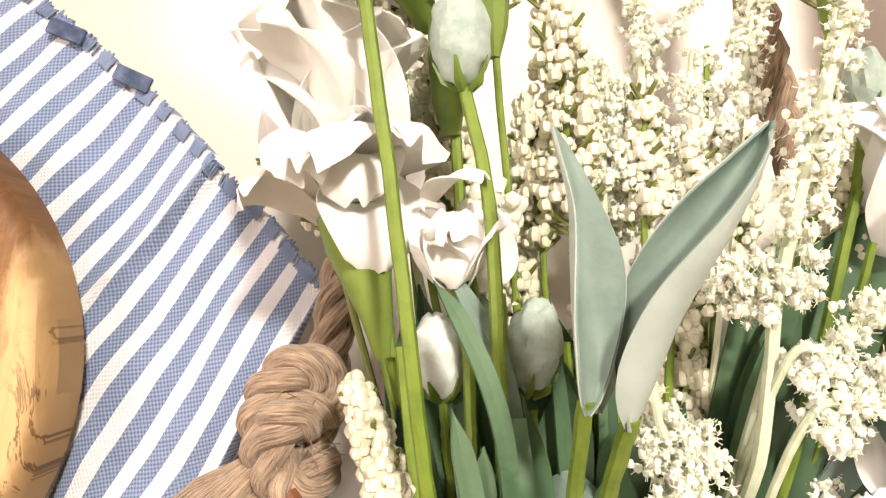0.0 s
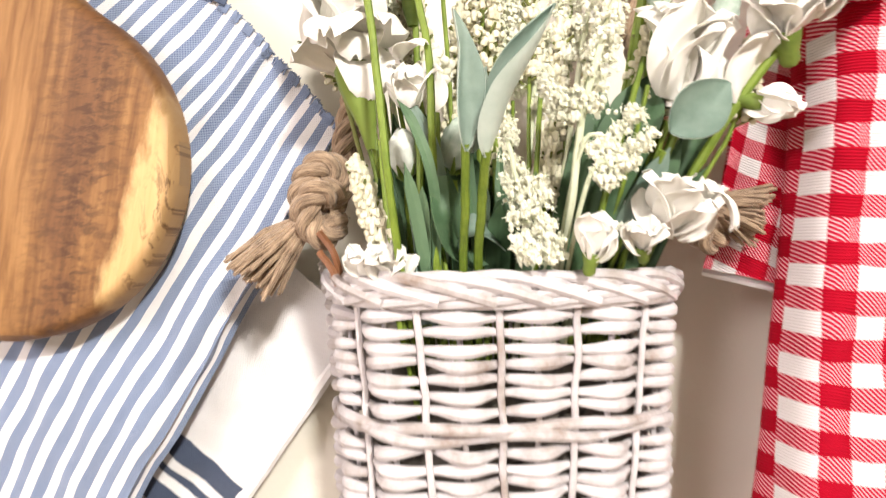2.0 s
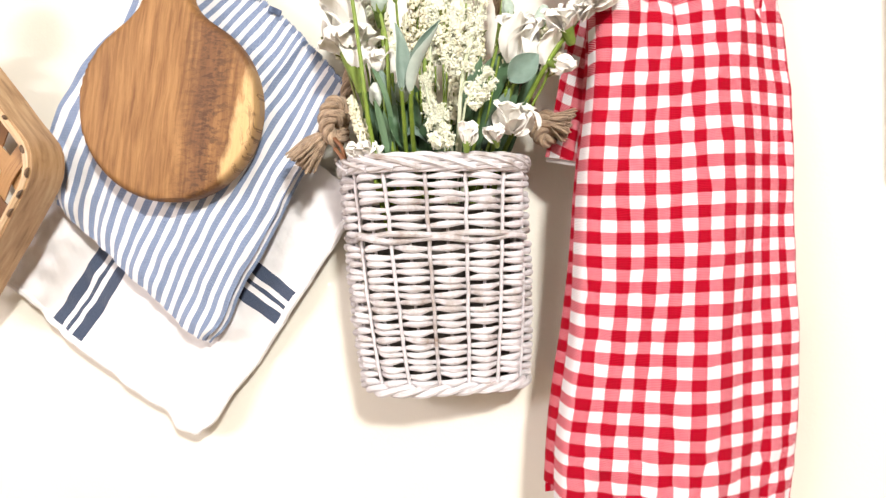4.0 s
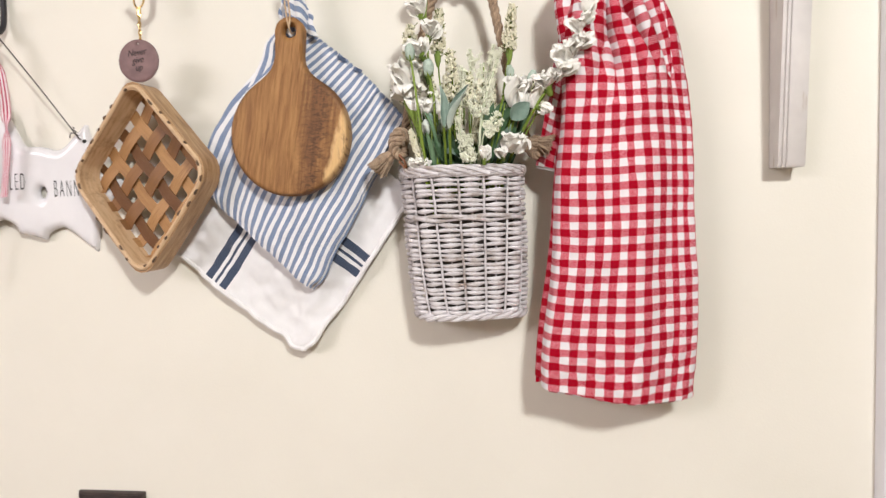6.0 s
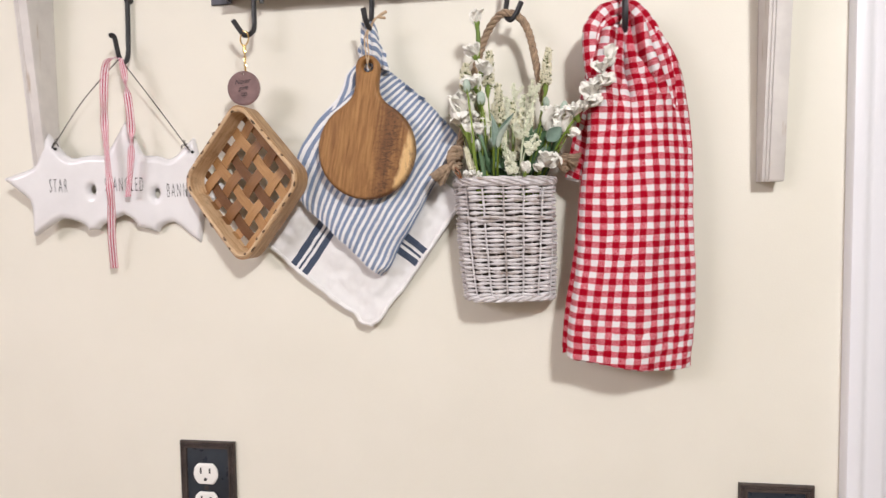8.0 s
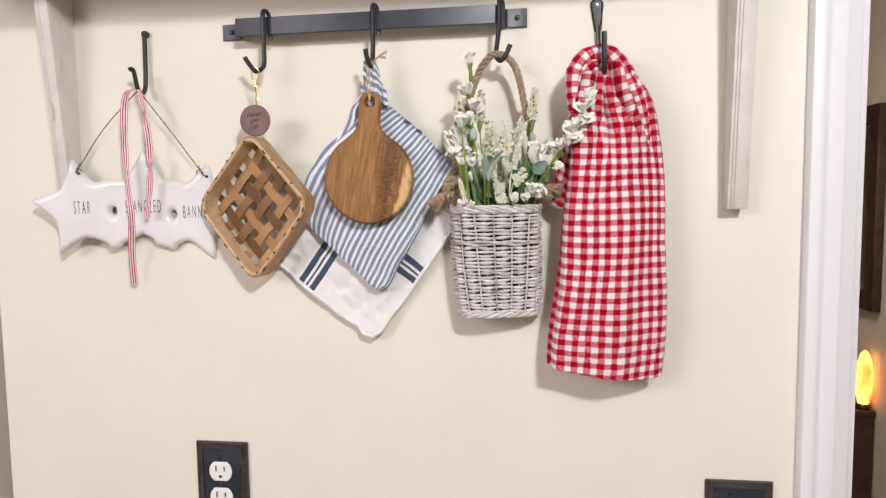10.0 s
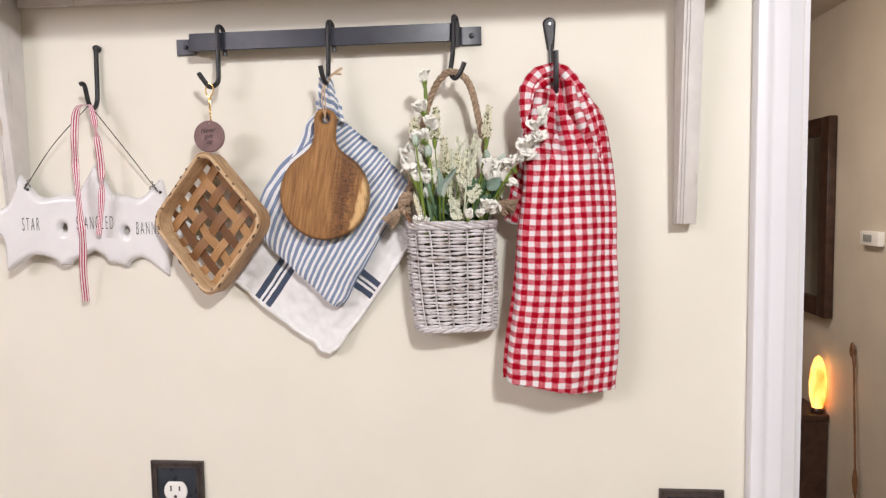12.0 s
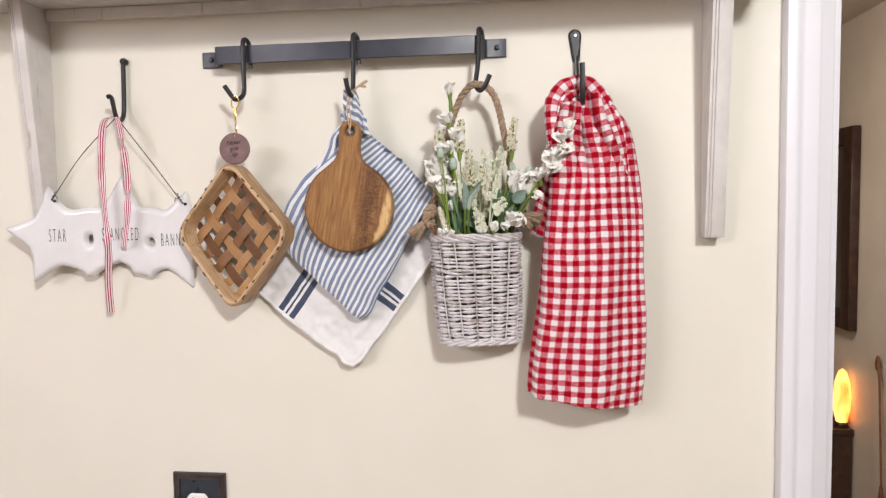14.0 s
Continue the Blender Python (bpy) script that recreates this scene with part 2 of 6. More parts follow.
def make_splint():
    m = Nodes("ash_splint", 0.55)
    u, v, _ = m.split(m.coords("UV"))
    g = m.noise(m.join(m.math("MULTIPLY", u, 900.0), m.math("MULTIPLY", v, 40.0)), 1.0, 6.0, 0.6)
    tone = m.math("MULTIPLY_ADD", m.random(), 0.9, m.math("MULTIPLY", g, 0.35))
    col = m.ramp(tone, (0.20, (0.12, 0.048, 0.015)), (0.60, (0.30, 0.145, 0.052)), (1.0, (0.58, 0.35, 0.155)))
    m.put("Base Color", m.mix(m.ramp(g, (0.3, (1, 1, 1)), (0.42, (0, 0, 0))), col, (0.20, 0.10, 0.045)))
    m.bump(g, 0.4, 0.0004)
    return m.mat


def make_rim_splint(name, dark, middle, light):
    m = Nodes(name, 0.5)
    u, v, _ = m.split(m.coords("UV"))
    g = m.noise(m.join(m.math("MULTIPLY", u, 700.0), m.math("MULTIPLY", v, 30.0)), 1.0, 6.0, 0.6)
    worn = m.ramp(m.noise(m.coords(), 42.0, 5.0, 0.65), (0.55, (0, 0, 0)), (0.72, (0.75, 0.75, 0.75)))
    m.put("Base Color", m.mix(worn, m.ramp(g, (0.25, dark), (0.48, middle), (0.8, light)), (0.24, 0.125, 0.055)))
    m.bump(g, 0.4, 0.0004)
    return m.mat


def make_plant(name, dark, light, rough=0.5, scale=160.0, glow=0.25):
    m = Nodes(name, rough, 0.0, 0.35)
    c = m.coords()
    tone = m.math("MULTIPLY_ADD", m.island(), 0.35, m.noise(c, scale, 4.0))
    m.put("Base Color", m.ramp(tone, (0.35, dark), (0.85, light)))
    m.bump(m.noise(c, scale * 4, 3.0), 0.35, 0.0003)
    if glow != 0.25:
        m.thin(glow, light)
    return m.mat


def make_leaf(name, low, high):
    m = Nodes(name, 0.6, 0.0, 0.3)
    u, v, _ = m.split(m.coords("UV"))
    vein = m.ramp(m.math("ABSOLUTE", u), (0.00025, (0, 0, 0)), (0.0006, (1, 1, 1)))
    tone = m.math("MULTIPLY_ADD", m.random(), 0.35, m.noise(m.coords(), 130.0, 4.0))
    m.put("Base Color", m.ramp(tone, (0.3, low), (0.95, high)))
    m.bump(m.math("ADD", m.math("MULTIPLY", vein, 0.4), m.noise(m.coords(), 700.0)), 0.3, 0.0003)
    return m.mat


def make_petal():
    m = Nodes("white_silk_petal", 0.65, 0.0, 0.25)
    u, v, _ = m.split(m.coords("UV"))
    streak = m.noise(m.join(m.math("MULTIPLY", u, 1500.0), m.math("MULTIPLY", v, 120.0)), 1.0, 3.0)
    m.put("Base Color", m.mix(streak, (0.94, 0.93, 0.86), (0.97, 0.96, 0.91)))
    m.bump(streak, 0.12, 0.0003)
    m.thin(0.20, (0.97, 0.95, 0.91))
    return m.mat


CHALK_PAINT = make_chalk()
BOARD_WOOD = make_board_wood()
BLUE_STRIPE = make_blue_stripe()
WHITE_TOWEL = make_white_towel()
GINGHAM = make_gingham()
RIBBON = make_ribbon()
JUTE = make_fibre("jute_rope", (0.085, 0.049, 0.029), (0.54, 0.395, 0.265))
TWINE = make_fibre("pale_twine", (0.40, 0.27, 0.16), (0.62, 0.47, 0.31))
FRINGE = make_fibre("blue_fringe_yarn", (0.09, 0.13, 0.22), (0.26, 0.33, 0.47))
WICKER = make_wicker()
SPLINT = make_splint()
RIM_SPLINT = make_rim_splint("pale_rim_splint", (0.36, 0.21, 0.10), (0.58, 0.40, 0.235), (0.70, 0.53, 0.35))
OUTER_SPLINT = make_rim_splint("brown_outer_splint", (0.17, 0.085, 0.035), (0.40, 0.235, 0.11), (0.60, 0.42, 0.24))
STEM = make_plant("green_wrapped_stem", (0.085, 0.145, 0.014), (0.19, 0.27, 0.036), 0.5, 220.0)
CALYX = make_plant("green_calyx", (0.08, 0.14, 0.02), (0.19, 0.27, 0.05), 0.5)
TWIG = make_plant("olive_twiglet", (0.10, 0.13, 0.03), (0.22, 0.24, 0.07), 0.6)
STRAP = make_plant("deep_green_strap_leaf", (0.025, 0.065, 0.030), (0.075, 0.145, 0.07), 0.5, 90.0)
BLADE = make_plant("green_cloth_blade", (0.055, 0.115, 0.055), (0.135, 0.225, 0.125), 0.55, 90.0)
BUD = make_plant("flocked_grey_green_bud", (0.26, 0.36, 0.28), (0.46, 0.54, 0.47), 0.95, 500.0)
PALE_BUD = make_plant("pale_flocked_bud", (0.48, 0.53, 0.46), (0.66, 0.70, 0.63), 0.95, 500.0)
BEAD = make_plant("cream_bead", (0.74, 0.71, 0.49), (0.90, 0.87, 0.71), 0.5, 200.0, 0.22)
FLOCK = make_plant("flocked_cream_white", (0.90, 0.91, 0.71), (0.96, 0.97, 0.84), 0.95, 500.0, 0.18)
FLOCK_STEM = make_plant("pale_green_flocked_stem", (0.46, 0.52, 0.34), (0.64, 0.68, 0.50), 0.95, 400.0)
LEAF = make_leaf("sage_leaf_cloth", (0.115, 0.185, 0.145), (0.245, 0.325, 0.270))
LEAF_UNDER = make_leaf("pale_leaf_underside", (0.30, 0.375, 0.315), (0.46, 0.525, 0.46))
PETAL = make_petal()
WIRE = painted("dark_wire", (0.05, 0.045, 0.04), (0.10, 0.09, 0.08), 0.45)
LEATHER = painted("dusty_rose_leather", (0.155, 0.090, 0.088), (0.22, 0.130, 0.125), 0.6, 60.0, 0.4, 900.0)
BRASS = Nodes("brass", 0.25, 1.0)
BRASS.put("Base Color", (0.78, 0.55, 0.22))
BRASS = BRASS.mat
STEEL = Nodes("steel_screw", 0.35, 1.0)
STEEL.put("Base Color", (0.45, 0.46, 0.48))
STEEL = STEEL.mat
MIRROR = Nodes("mirror_glass", 0.03, 1.0)
MIRROR.put("Base Color", (0.80, 0.81, 0.82))
MIRROR = MIRROR.mat
FLAME = Nodes("flame_lamp_glow", 0.6)
_x, _y, _z = FLAME.split(FLAME.coords())
_f = FLAME.noise(FLAME.join(FLAME.math("MULTIPLY", _x, 26.0), FLAME.math("MULTIPLY", _y, 26.0), FLAME.math("MULTIPLY", _z, 9.0)), 1.0, 3.0)
FLAME.put("Base Color", (0.8, 0.4, 0.1))
FLAME.put("Emission Color", FLAME.ramp(_f, (0.35, (1.0, 0.16, 0.01)), (0.62, (1.0, 0.55, 0.13))))
FLAME.put("Emission Strength", 2.5)
FLAME = FLAME.mat

# ---------------------------------------------------------------- mesh words


class Geo:
    """Gathers faces, with texture coordinates in metres, into one mesh."""

    def __init__(self):
        self.verts, self.faces, self.uvs = [], [], []

    def grid(self, pts, uv, close_u=False, close_v=False):
        """Quads over rows of points: pts[i][j]."""
        n, m, base = len(pts), len(pts[0]), len(self.verts)
        for r in pts:
            self.verts.extend(tuple(p) for p in r)
        for i in range(n if close_u else n - 1):
            for j in range(m if close_v else m - 1):
                ii, jj = (i + 1) % n, (j + 1) % m
                self.faces.append((base + i * m + j, base + ii * m + j, base + ii * m + jj, base + i * m + jj))
                self.uvs.append((uv(i, j), uv(i + 1, j), uv(i + 1, j + 1), uv(i, j + 1)))
        return base

    def face(self, idx):
        self.faces.append(tuple(idx))
        self.uvs.append(tuple((self.verts[k][0], self.verts[k][2]) for k in idx))

    def tube(self, path, radius, sides=6, flat=1.0, caps=True):
        """A tube along a path; radius is a number or one a point."""
        path = [Vector(p) for p in path]
        n = len(path)
        rad = [radius] * n if isinstance(radius, (int, float)) else list(radius)
        tang = [(path[min(k + 1, n - 1)] - path[max(k - 1, 0)]).normalized() for k in range(n)]
        side = tang[0].orthogonal().normalized()
        rows, run, lens = [], 0.0, []
        for k in range(n):
            side = side - tang[k] * side.dot(tang[k])
            side = side.normalized() if side.length > 1e-9 else tang[k].orthogonal().normalized()
            up = tang[k].cross(side)
            if k:
                run += (path[k] - path[k - 1]).length
            lens.append(run)
            rows.append([path[k] + (side * math.cos(a) + up * math.sin(a) * flat) * rad[k] for a in (2 * math.pi * s / sides for s in range(sides))])
        width = 2 * math.pi * max(rad)
        base = self.grid(rows, lambda i, j: (width * j / sides, lens[min(i, n - 1)]), close_v=True)
        if caps:
            self.face([base + s for s in range(sides)])
            self.face([base + (n - 1) * sides + s for s in reversed(range(sides))])

    def sheet(self, f, nu, nv, thick, uv):
        """A cloth or plate: f(u, v) for u, v in 0..1, given a back at the distance thick behind it."""
        front = [[Vector(f(i / nu, j / nv)) for j in range(nv + 1)] for i in range(nu + 1)]
        back = []
        for i in range(nu + 1):
            row = []
            for j in range(nv + 1):
                du = front[min(i + 1, nu)][j] - front[max(i - 1, 0)][j]
                dv = front[i][min(j + 1, nv)] - front[i][max(j - 1, 0)]
                nrm = du.cross(dv)
                nrm = nrm.normalized() if nrm.length > 1e-12 else Vector((0, 1, 0))
                row.append(front[i][j] - nrm * thick)
            back.append(row)
        tex = lambda i, j: uv(i / nu, j / nv)
        a = self.grid(front, tex)
        b = len(self.verts)
        for r in back:
            self.verts.extend(tuple(p) for p in r)
        m = nv + 1
        for i in range(nu):
            for j in range(nv):
                self.faces.append((b + i * m + j, b + i * m + j + 1, b + (i + 1) * m + j + 1, b + (i + 1) * m + j))
                self.uvs.append((tex(i, j), tex(i, j + 1), tex(i + 1, j + 1), tex(i + 1, j)))
        rim = [(i, 0) for i in range(nu)] + [(nu, j) for j in range(nv)] + [(i, nv) for i in range(nu, 0, -1)] + [(0, j) for j in range(nv, 0, -1)]
        for k, (i, j) in enumerate(rim):
            p, q = rim[(k + 1) % len(rim)]
            self.faces.append((a + p * m + q, a + i * m + j, b + i * m + j, b + p * m + q))
            self.uvs.append((tex(p, q), tex(i, j), tex(i, j), tex(p, q)))

    def blob(self, place, size, rings=5, sides=7, turn=None, rough=0.0):
        """An ellipsoid, with an uneven skin if rough."""
        rows = []
        for r in range(rings + 1):
            a = math.pi * r / rings
            row = []
            for s in range(sides):
                b = 2 * math.pi * s / sides
                p = Vector((math.sin(a) * math.cos(b), math.sin(a) * math.sin(b), math.cos(a)))
                if rough:
                    p *= 1 + rough * noise.noise(p * 3.1 + Vector(place) * 900)
                p = Vector((p.x * size[0], p.y * size[1], p.z * size[2]))
                row.append(Vector(place) + (turn @ p if turn else p))
            rows.append(row)
        self.grid(rows, lambda i, j: (size[0] * 6.28 * j / sides, size[2] * 3.14 * i / rings), close_v=True)

    def box(self, low, high, bevel=0.0, turn=None):
        bm = bmesh.new()
        bmesh.ops.create_cube(bm, size=1.0)
        size = [h - l for l, h in zip(low, high)]
        mid = Vector([(h + l) / 2 for l, h in zip(low, high)])
        for v in bm.verts:
            v.co = Vector((v.co.x * size[0], v.co.y * size[1], v.co.z * size[2]))
        if bevel:
            bmesh.ops.bevel(bm, geom=bm.edges[:], offset=bevel, segments=2, profile=0.6, affect="EDGES")
        base = len(self.verts)
        bm.verts.index_update()
        for v in bm.verts:
            self.verts.append(tuple(mid + (turn @ v.co if turn else v.co)))
        for f in bm.faces:
            self.face([base + v.index for v in f.verts])
        bm.free()

    def outline(self, sdf, low, high, step, depth_of, back):
        """A plate in the x, z plane with the outline sdf = 0; depth_of(d) is how far the front stands out at the distance d inside."""
        nx, nz = int((high[0] - low[0]) / step), int((high[1] - low[1]) / step)
        val = {}
        for i in range(nx + 1):
            for j in range(nz + 1):
                val[i, j] = sdf(low[0] + i * step, low[1] + j * step)
        cells = [(i, j) for i in range(nx) for j in range(nz)
                 if sum(val[i + a, j + b] < 0 for a in (0, 1) for b in (0, 1)) >= 2]
        index, base = {}, len(self.verts)
        for i, j in cells:
            for a in (0, 1):
                for b in (0, 1):
                    index.setdefault((i + a, j + b), len(index))
        spots = []
        edge_count = {}
        for i, j in cells:
            ring = ((i, j), (i + 1, j), (i + 1, j + 1), (i, j + 1))
            for k in range(4):
                e = frozenset((ring[k], ring[(k + 1) % 4]))
                edge_count[e] = edge_count.get(e, 0) + 1
        rim = {p for e, c in edge_count.items() if c == 1 for p in e}
        e = step * 0.2
        for (i, j) in index:
            x, z = low[0] + i * step, low[1] + j * step
            if (i, j) in rim or val[i, j] > -0.25 * step:
                for _ in range(3):
                    d = sdf(x, z)
                    gx, gz = (sdf(x + e, z) - sdf(x - e, z)) / (2 * e), (sdf(x, z + e) - sdf(x, z - e)) / (2 * e)
                    g = max(gx * gx + gz * gz, 0.05)
                    x, z = x - d * gx / g, z - d * gz / g
            spots.append((x, z))
        for (x, z) in spots:
            self.verts.append((x, -depth_of(max(-sdf(x, z), 0.0)), z))
        half = len(spots)
        for (x, z) in spots:
            self.verts.append((x, -back, z))
        for i, j in cells:
            ring = [index[p] for p in ((i, j), (i + 1, j), (i + 1, j + 1), (i, j + 1))]
            self.face([base + k for k in ring])
            self.face([base + half + k for k in reversed(ring)])
            loop = ((i, j), (i + 1, j), (i + 1, j + 1), (i, j + 1))
            for k in range(4):
                p, q = loop[k], loop[(k + 1) % 4]
                if edge_count[frozenset((p, q))] == 1:
                    self.face([base + index[q], base + index[p], base + half + index[p], base + half + index[q]])

    def lathe(self, profile, place, axis="y", sides=24):
        """Turns (radius, height) pairs round an axis through place."""
        rows = []
        for r, h in profile:
            row = []
            for s in range(sides):
                a = 2 * math.pi * s / sides
                if axis == "y":
                    row.append((place[0] + r * math.cos(a), place[1] + h, place[2] + r * math.sin(a)))
                else:
                    row.append((place[0] + r * math.cos(a), place[1] + r * math.sin(a), place[2] + h))
            rows.append(row)
        base = self.grid(rows, lambda i, j: (profile[0][0] * j / sides, profile[min(i, len(profile) - 1)][1]), close_v=True)
        self.face([base + s for s in range(sides)])
        self.face([base + (len(rows) - 1) * sides + s for s in reversed(range(sides))])

    def extrude(self, profile, z0, z1):
        """A moulding: (x, y) points carried upright from z0 to z1."""
        base, n = len(self.verts), len(profile)
        self.verts.extend((x, y, z0) for x, y in profile)
        self.verts.extend((x, y, z1) for x, y in profile)
        for k in range(n):
            self.face([base + k, base + (k + 1) % n, base + n + (k + 1) % n, base + n + k])
        self.face([base + k for k in reversed(range(n))])
        self.face([base + n + k for k in range(n)])

    def mesh(self, name, material, smooth=True):
        me = bpy.data.meshes.new(name)
        me.from_pydata(self.verts, [], self.faces)
        layer = me.uv_layers.new(name="UVMap")
        flat = [c for f in self.uvs for t in f for c in t]
        layer.data.foreach_set("uv", flat)
        bm = bmesh.new()
        bm.from_mesh(me)
        bmesh.ops.recalc_face_normals(bm, faces=bm.faces)
        bm.to_mesh(me)
        bm.free()
        me.materials.append(material)
        if smooth:
            me.polygons.foreach_set("use_smooth", [True] * len(me.polygons))
            me.set_sharp_from_angle(angle=radians(42))
        return me


def thing(name, place, label, category, group="", kind=""):
    """An empty at the base of a thing; its parts are built in world places."""
    ob = new(name)
    ob.location = place
    ob.empty_display_size = 0.01
    return tagged(ob, label, category, group, kind)


STUFF = {"flock", "fuzz", "bead_mass", "twiglet_spray", "petal_mass", "frayed_edge", "tassel", "stray_fibre", "beading"}


def part(name, geo, material, parent, label="", smooth=True):
    ob = new(name, geo.mesh(name, material, smooth))
    ob.parent = parent
    if parent.parent is None:
        ob.matrix_parent_inverse = Matrix.Translation(parent.location).inverted()
    if label:
        ob["label"] = label
    if name in STUFF:
        ob["kind"] = "stuff"
    return ob


def single(name, geo, material, label, category, group="", kind="", smooth=True):
    return tagged(new(name, geo.mesh(name, material, smooth)), label, category, group, kind)


def smoothed(points, n=8):
    """A Catmull-Rom line through points."""
    p = [Vector(q) for q in points]
    p = [2 * p[0] - p[1], *p, 2 * p[-1] - p[-2]]
    out = []
    for k in range(1, len(p) - 2):
        a, b, c, d = p[k - 1:k + 3]
        for s in range(n):
            t = s / n
            out.append(0.5 * (2 * b + (c - a) * t + (2 * a - 5 * b + 4 * c - d) * t * t + (3 * b - a - 3 * c + d) * t ** 3))
    out.append(p[-2])
    return out


def along(line, t):
    k = min(max(t, 0.0), 1.0) * (len(line) - 1)
    i = min(int(k), len(line) - 2)
    return line[i].lerp(line[i + 1], k - i)


def bumps(x, y, z=0.0):
    return noise.noise(Vector((x, y, z)))


# ---------------------------------------------------------------- the room
def slab(name, low, high, material, label, category):
    g = Geo()
    g.box(low, high)
    return single(name, g, material, label, category, kind="structure", smooth=False)


slab("wall_north", (-0.652, 0.0, 0.0), (0.540, 0.12, 2.44), WALL, "cream painted kitchen wall with hanging things", "wall")
slab("wall_north_header", (0.540, 0.0, 2.06), (1.30, 0.12, 2.44), WALL, "cream painted wall above the doorway", "wall")
slab("wall_north_east", (1.30, 0.0, 0.0), (2.10, 0.12, 2.44), WALL, "cream painted wall beside the doorway", "wall")
slab("wall_east", (2.10, -3.2, 0.0), (2.20, 0.12, 2.44), WALL, "cream painted kitchen side wall", "wall")
slab("wall_south", (-2.4, -3.3, 0.0), (2.20, -3.2, 2.44), WALL, "cream painted kitchen back wall", "wall")
slab("wall_west", (-2.5, -3.3, 0.0), (-2.4, 1.5, 2.44), WALL, "cream painted kitchen side wall", "wall")
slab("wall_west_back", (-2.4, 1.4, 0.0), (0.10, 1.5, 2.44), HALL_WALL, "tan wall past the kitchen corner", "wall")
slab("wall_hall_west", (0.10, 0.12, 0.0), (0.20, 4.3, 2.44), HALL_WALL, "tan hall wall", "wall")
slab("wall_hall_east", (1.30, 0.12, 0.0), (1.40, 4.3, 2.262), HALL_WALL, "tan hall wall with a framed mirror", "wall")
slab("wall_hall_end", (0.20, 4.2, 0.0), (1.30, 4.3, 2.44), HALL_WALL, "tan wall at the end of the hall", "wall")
slab("floor", (-2.5, -3.3, -0.06), (2.2, 4.3, 0.0), FLOOR, "brown kitchen and hall floor", "floor")
slab("ceiling", (-2.5, -3.3, 2.44), (2.2, 0.12, 2.50), CEILING, "white painted kitchen ceiling", "ceiling")
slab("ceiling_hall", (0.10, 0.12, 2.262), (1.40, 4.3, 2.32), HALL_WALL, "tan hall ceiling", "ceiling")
slab("ceiling_west", (-2.5, 0.12, 2.44), (0.10, 1.5, 2.50), CEILING, "white ceiling past the kitchen corner", "ceiling")

CASING = [(0, 0), (0, -0.0150), (0.0015, -0.0175), (0.010, -0.0190), (0.016, -0.0180), (0.0185, -0.0150), (0.024, -0.0142), (0.038, -0.0150),
          (0.042, -0.0135), (0.0445, -0.0112), (0.057, -0.0105), (0.0595, -0.0085), (0.0600, 0)]
g = Geo()
g.extrude([(0.4765 + x, y) for x, y in CASING], 0.0, 2.12)
casing = single("trim_doorway", g, GLOSS_WHITE, "glossy white moulded casing round the doorway", "door casing", kind="structure")
g = Geo()
g.extrude([(1.3635 - x, y) for x, y in CASING], 0.0, 2.12)
single("trim_doorway_east", g, GLOSS_WHITE, "glossy white moulded casing round the doorway", "door casing", kind="structure")
g = Geo()
g.box((0.537, 0.002, 0.0), (0.5475, 0.125, 2.06), 0.001)
single("trim_jamb", g, GLOSS_WHITE, "glossy white door jamb", "door jamb", kind="structure")


# ---------------------------------------------------------------- shelf and brackets
def shelf():
    root = thing("wall_shelf", (-0.06, 0.0, 1.915), "distressed grey-white painted wooden shelf on two brackets", "shelf")
    g = Geo()
    g.box((-0.64, -0.17, 1.915), (0.455, -0.001, 1.936), 0.002)
    part("board", g, CHALK_PAINT, root)
    g = Geo()
    g.box((-0.5035, -0.0115, 1.899), (0.3755, -0.001, 1.9146), 0.0015)
    part("cleat", g, CHALK_PAINT, root)


def bracket(x0, x1):
    root = thing("shelf_bracket", ((x0 + x1) / 2, 0.0, 1.591), "grooved grey-white painted wooden bracket tapering down the wall", "shelf bracket", "brackets of the shelf")
    w = x1 - x0
    steps = ((1.591, 0.024), (1.594, 0.0265), (1.70, 0.036), (1.80, 0.046), (1.9145, 0.058))

    def loft(rows, name):
        g = Geo()
        base = g.grid(rows, lambda i, j: (j * 0.004, i * 0.08), close_v=True)
        n = len(rows[0])
        g.face([base + k for k in range(n)])
        g.face([base + (len(rows) - 1) * n + k for k in range(n)])
        part(name, g, CHALK_PAINT, root)
    loft([[(x0 + 0.001, -0.0008, z), (x0 + 0.001, 0.008 - d, z), (x1 - 0.001, 0.008 - d, z), (x1 - 0.001, -0.0008, z)] for z, d in steps], "body")
    prof = [(0, 1), (0.12, 1), (0.15, 0.86), (0.18, 1), (0.27, 1), (0.30, 0.86), (0.33, 1), (0.96, 1), (1, 0.93)]
    loft([[(x0, 0.0082 - d, z)] + [(x0 + w * s, -d + (1 - q) * 0.012, z) for s, q in prof] + [(x1, 0.0082 - d, z)] for z, d in steps], "front_moulding")


shelf()
bracket(0.3785, 0.4025)
bracket(-0.5235, -0.505)


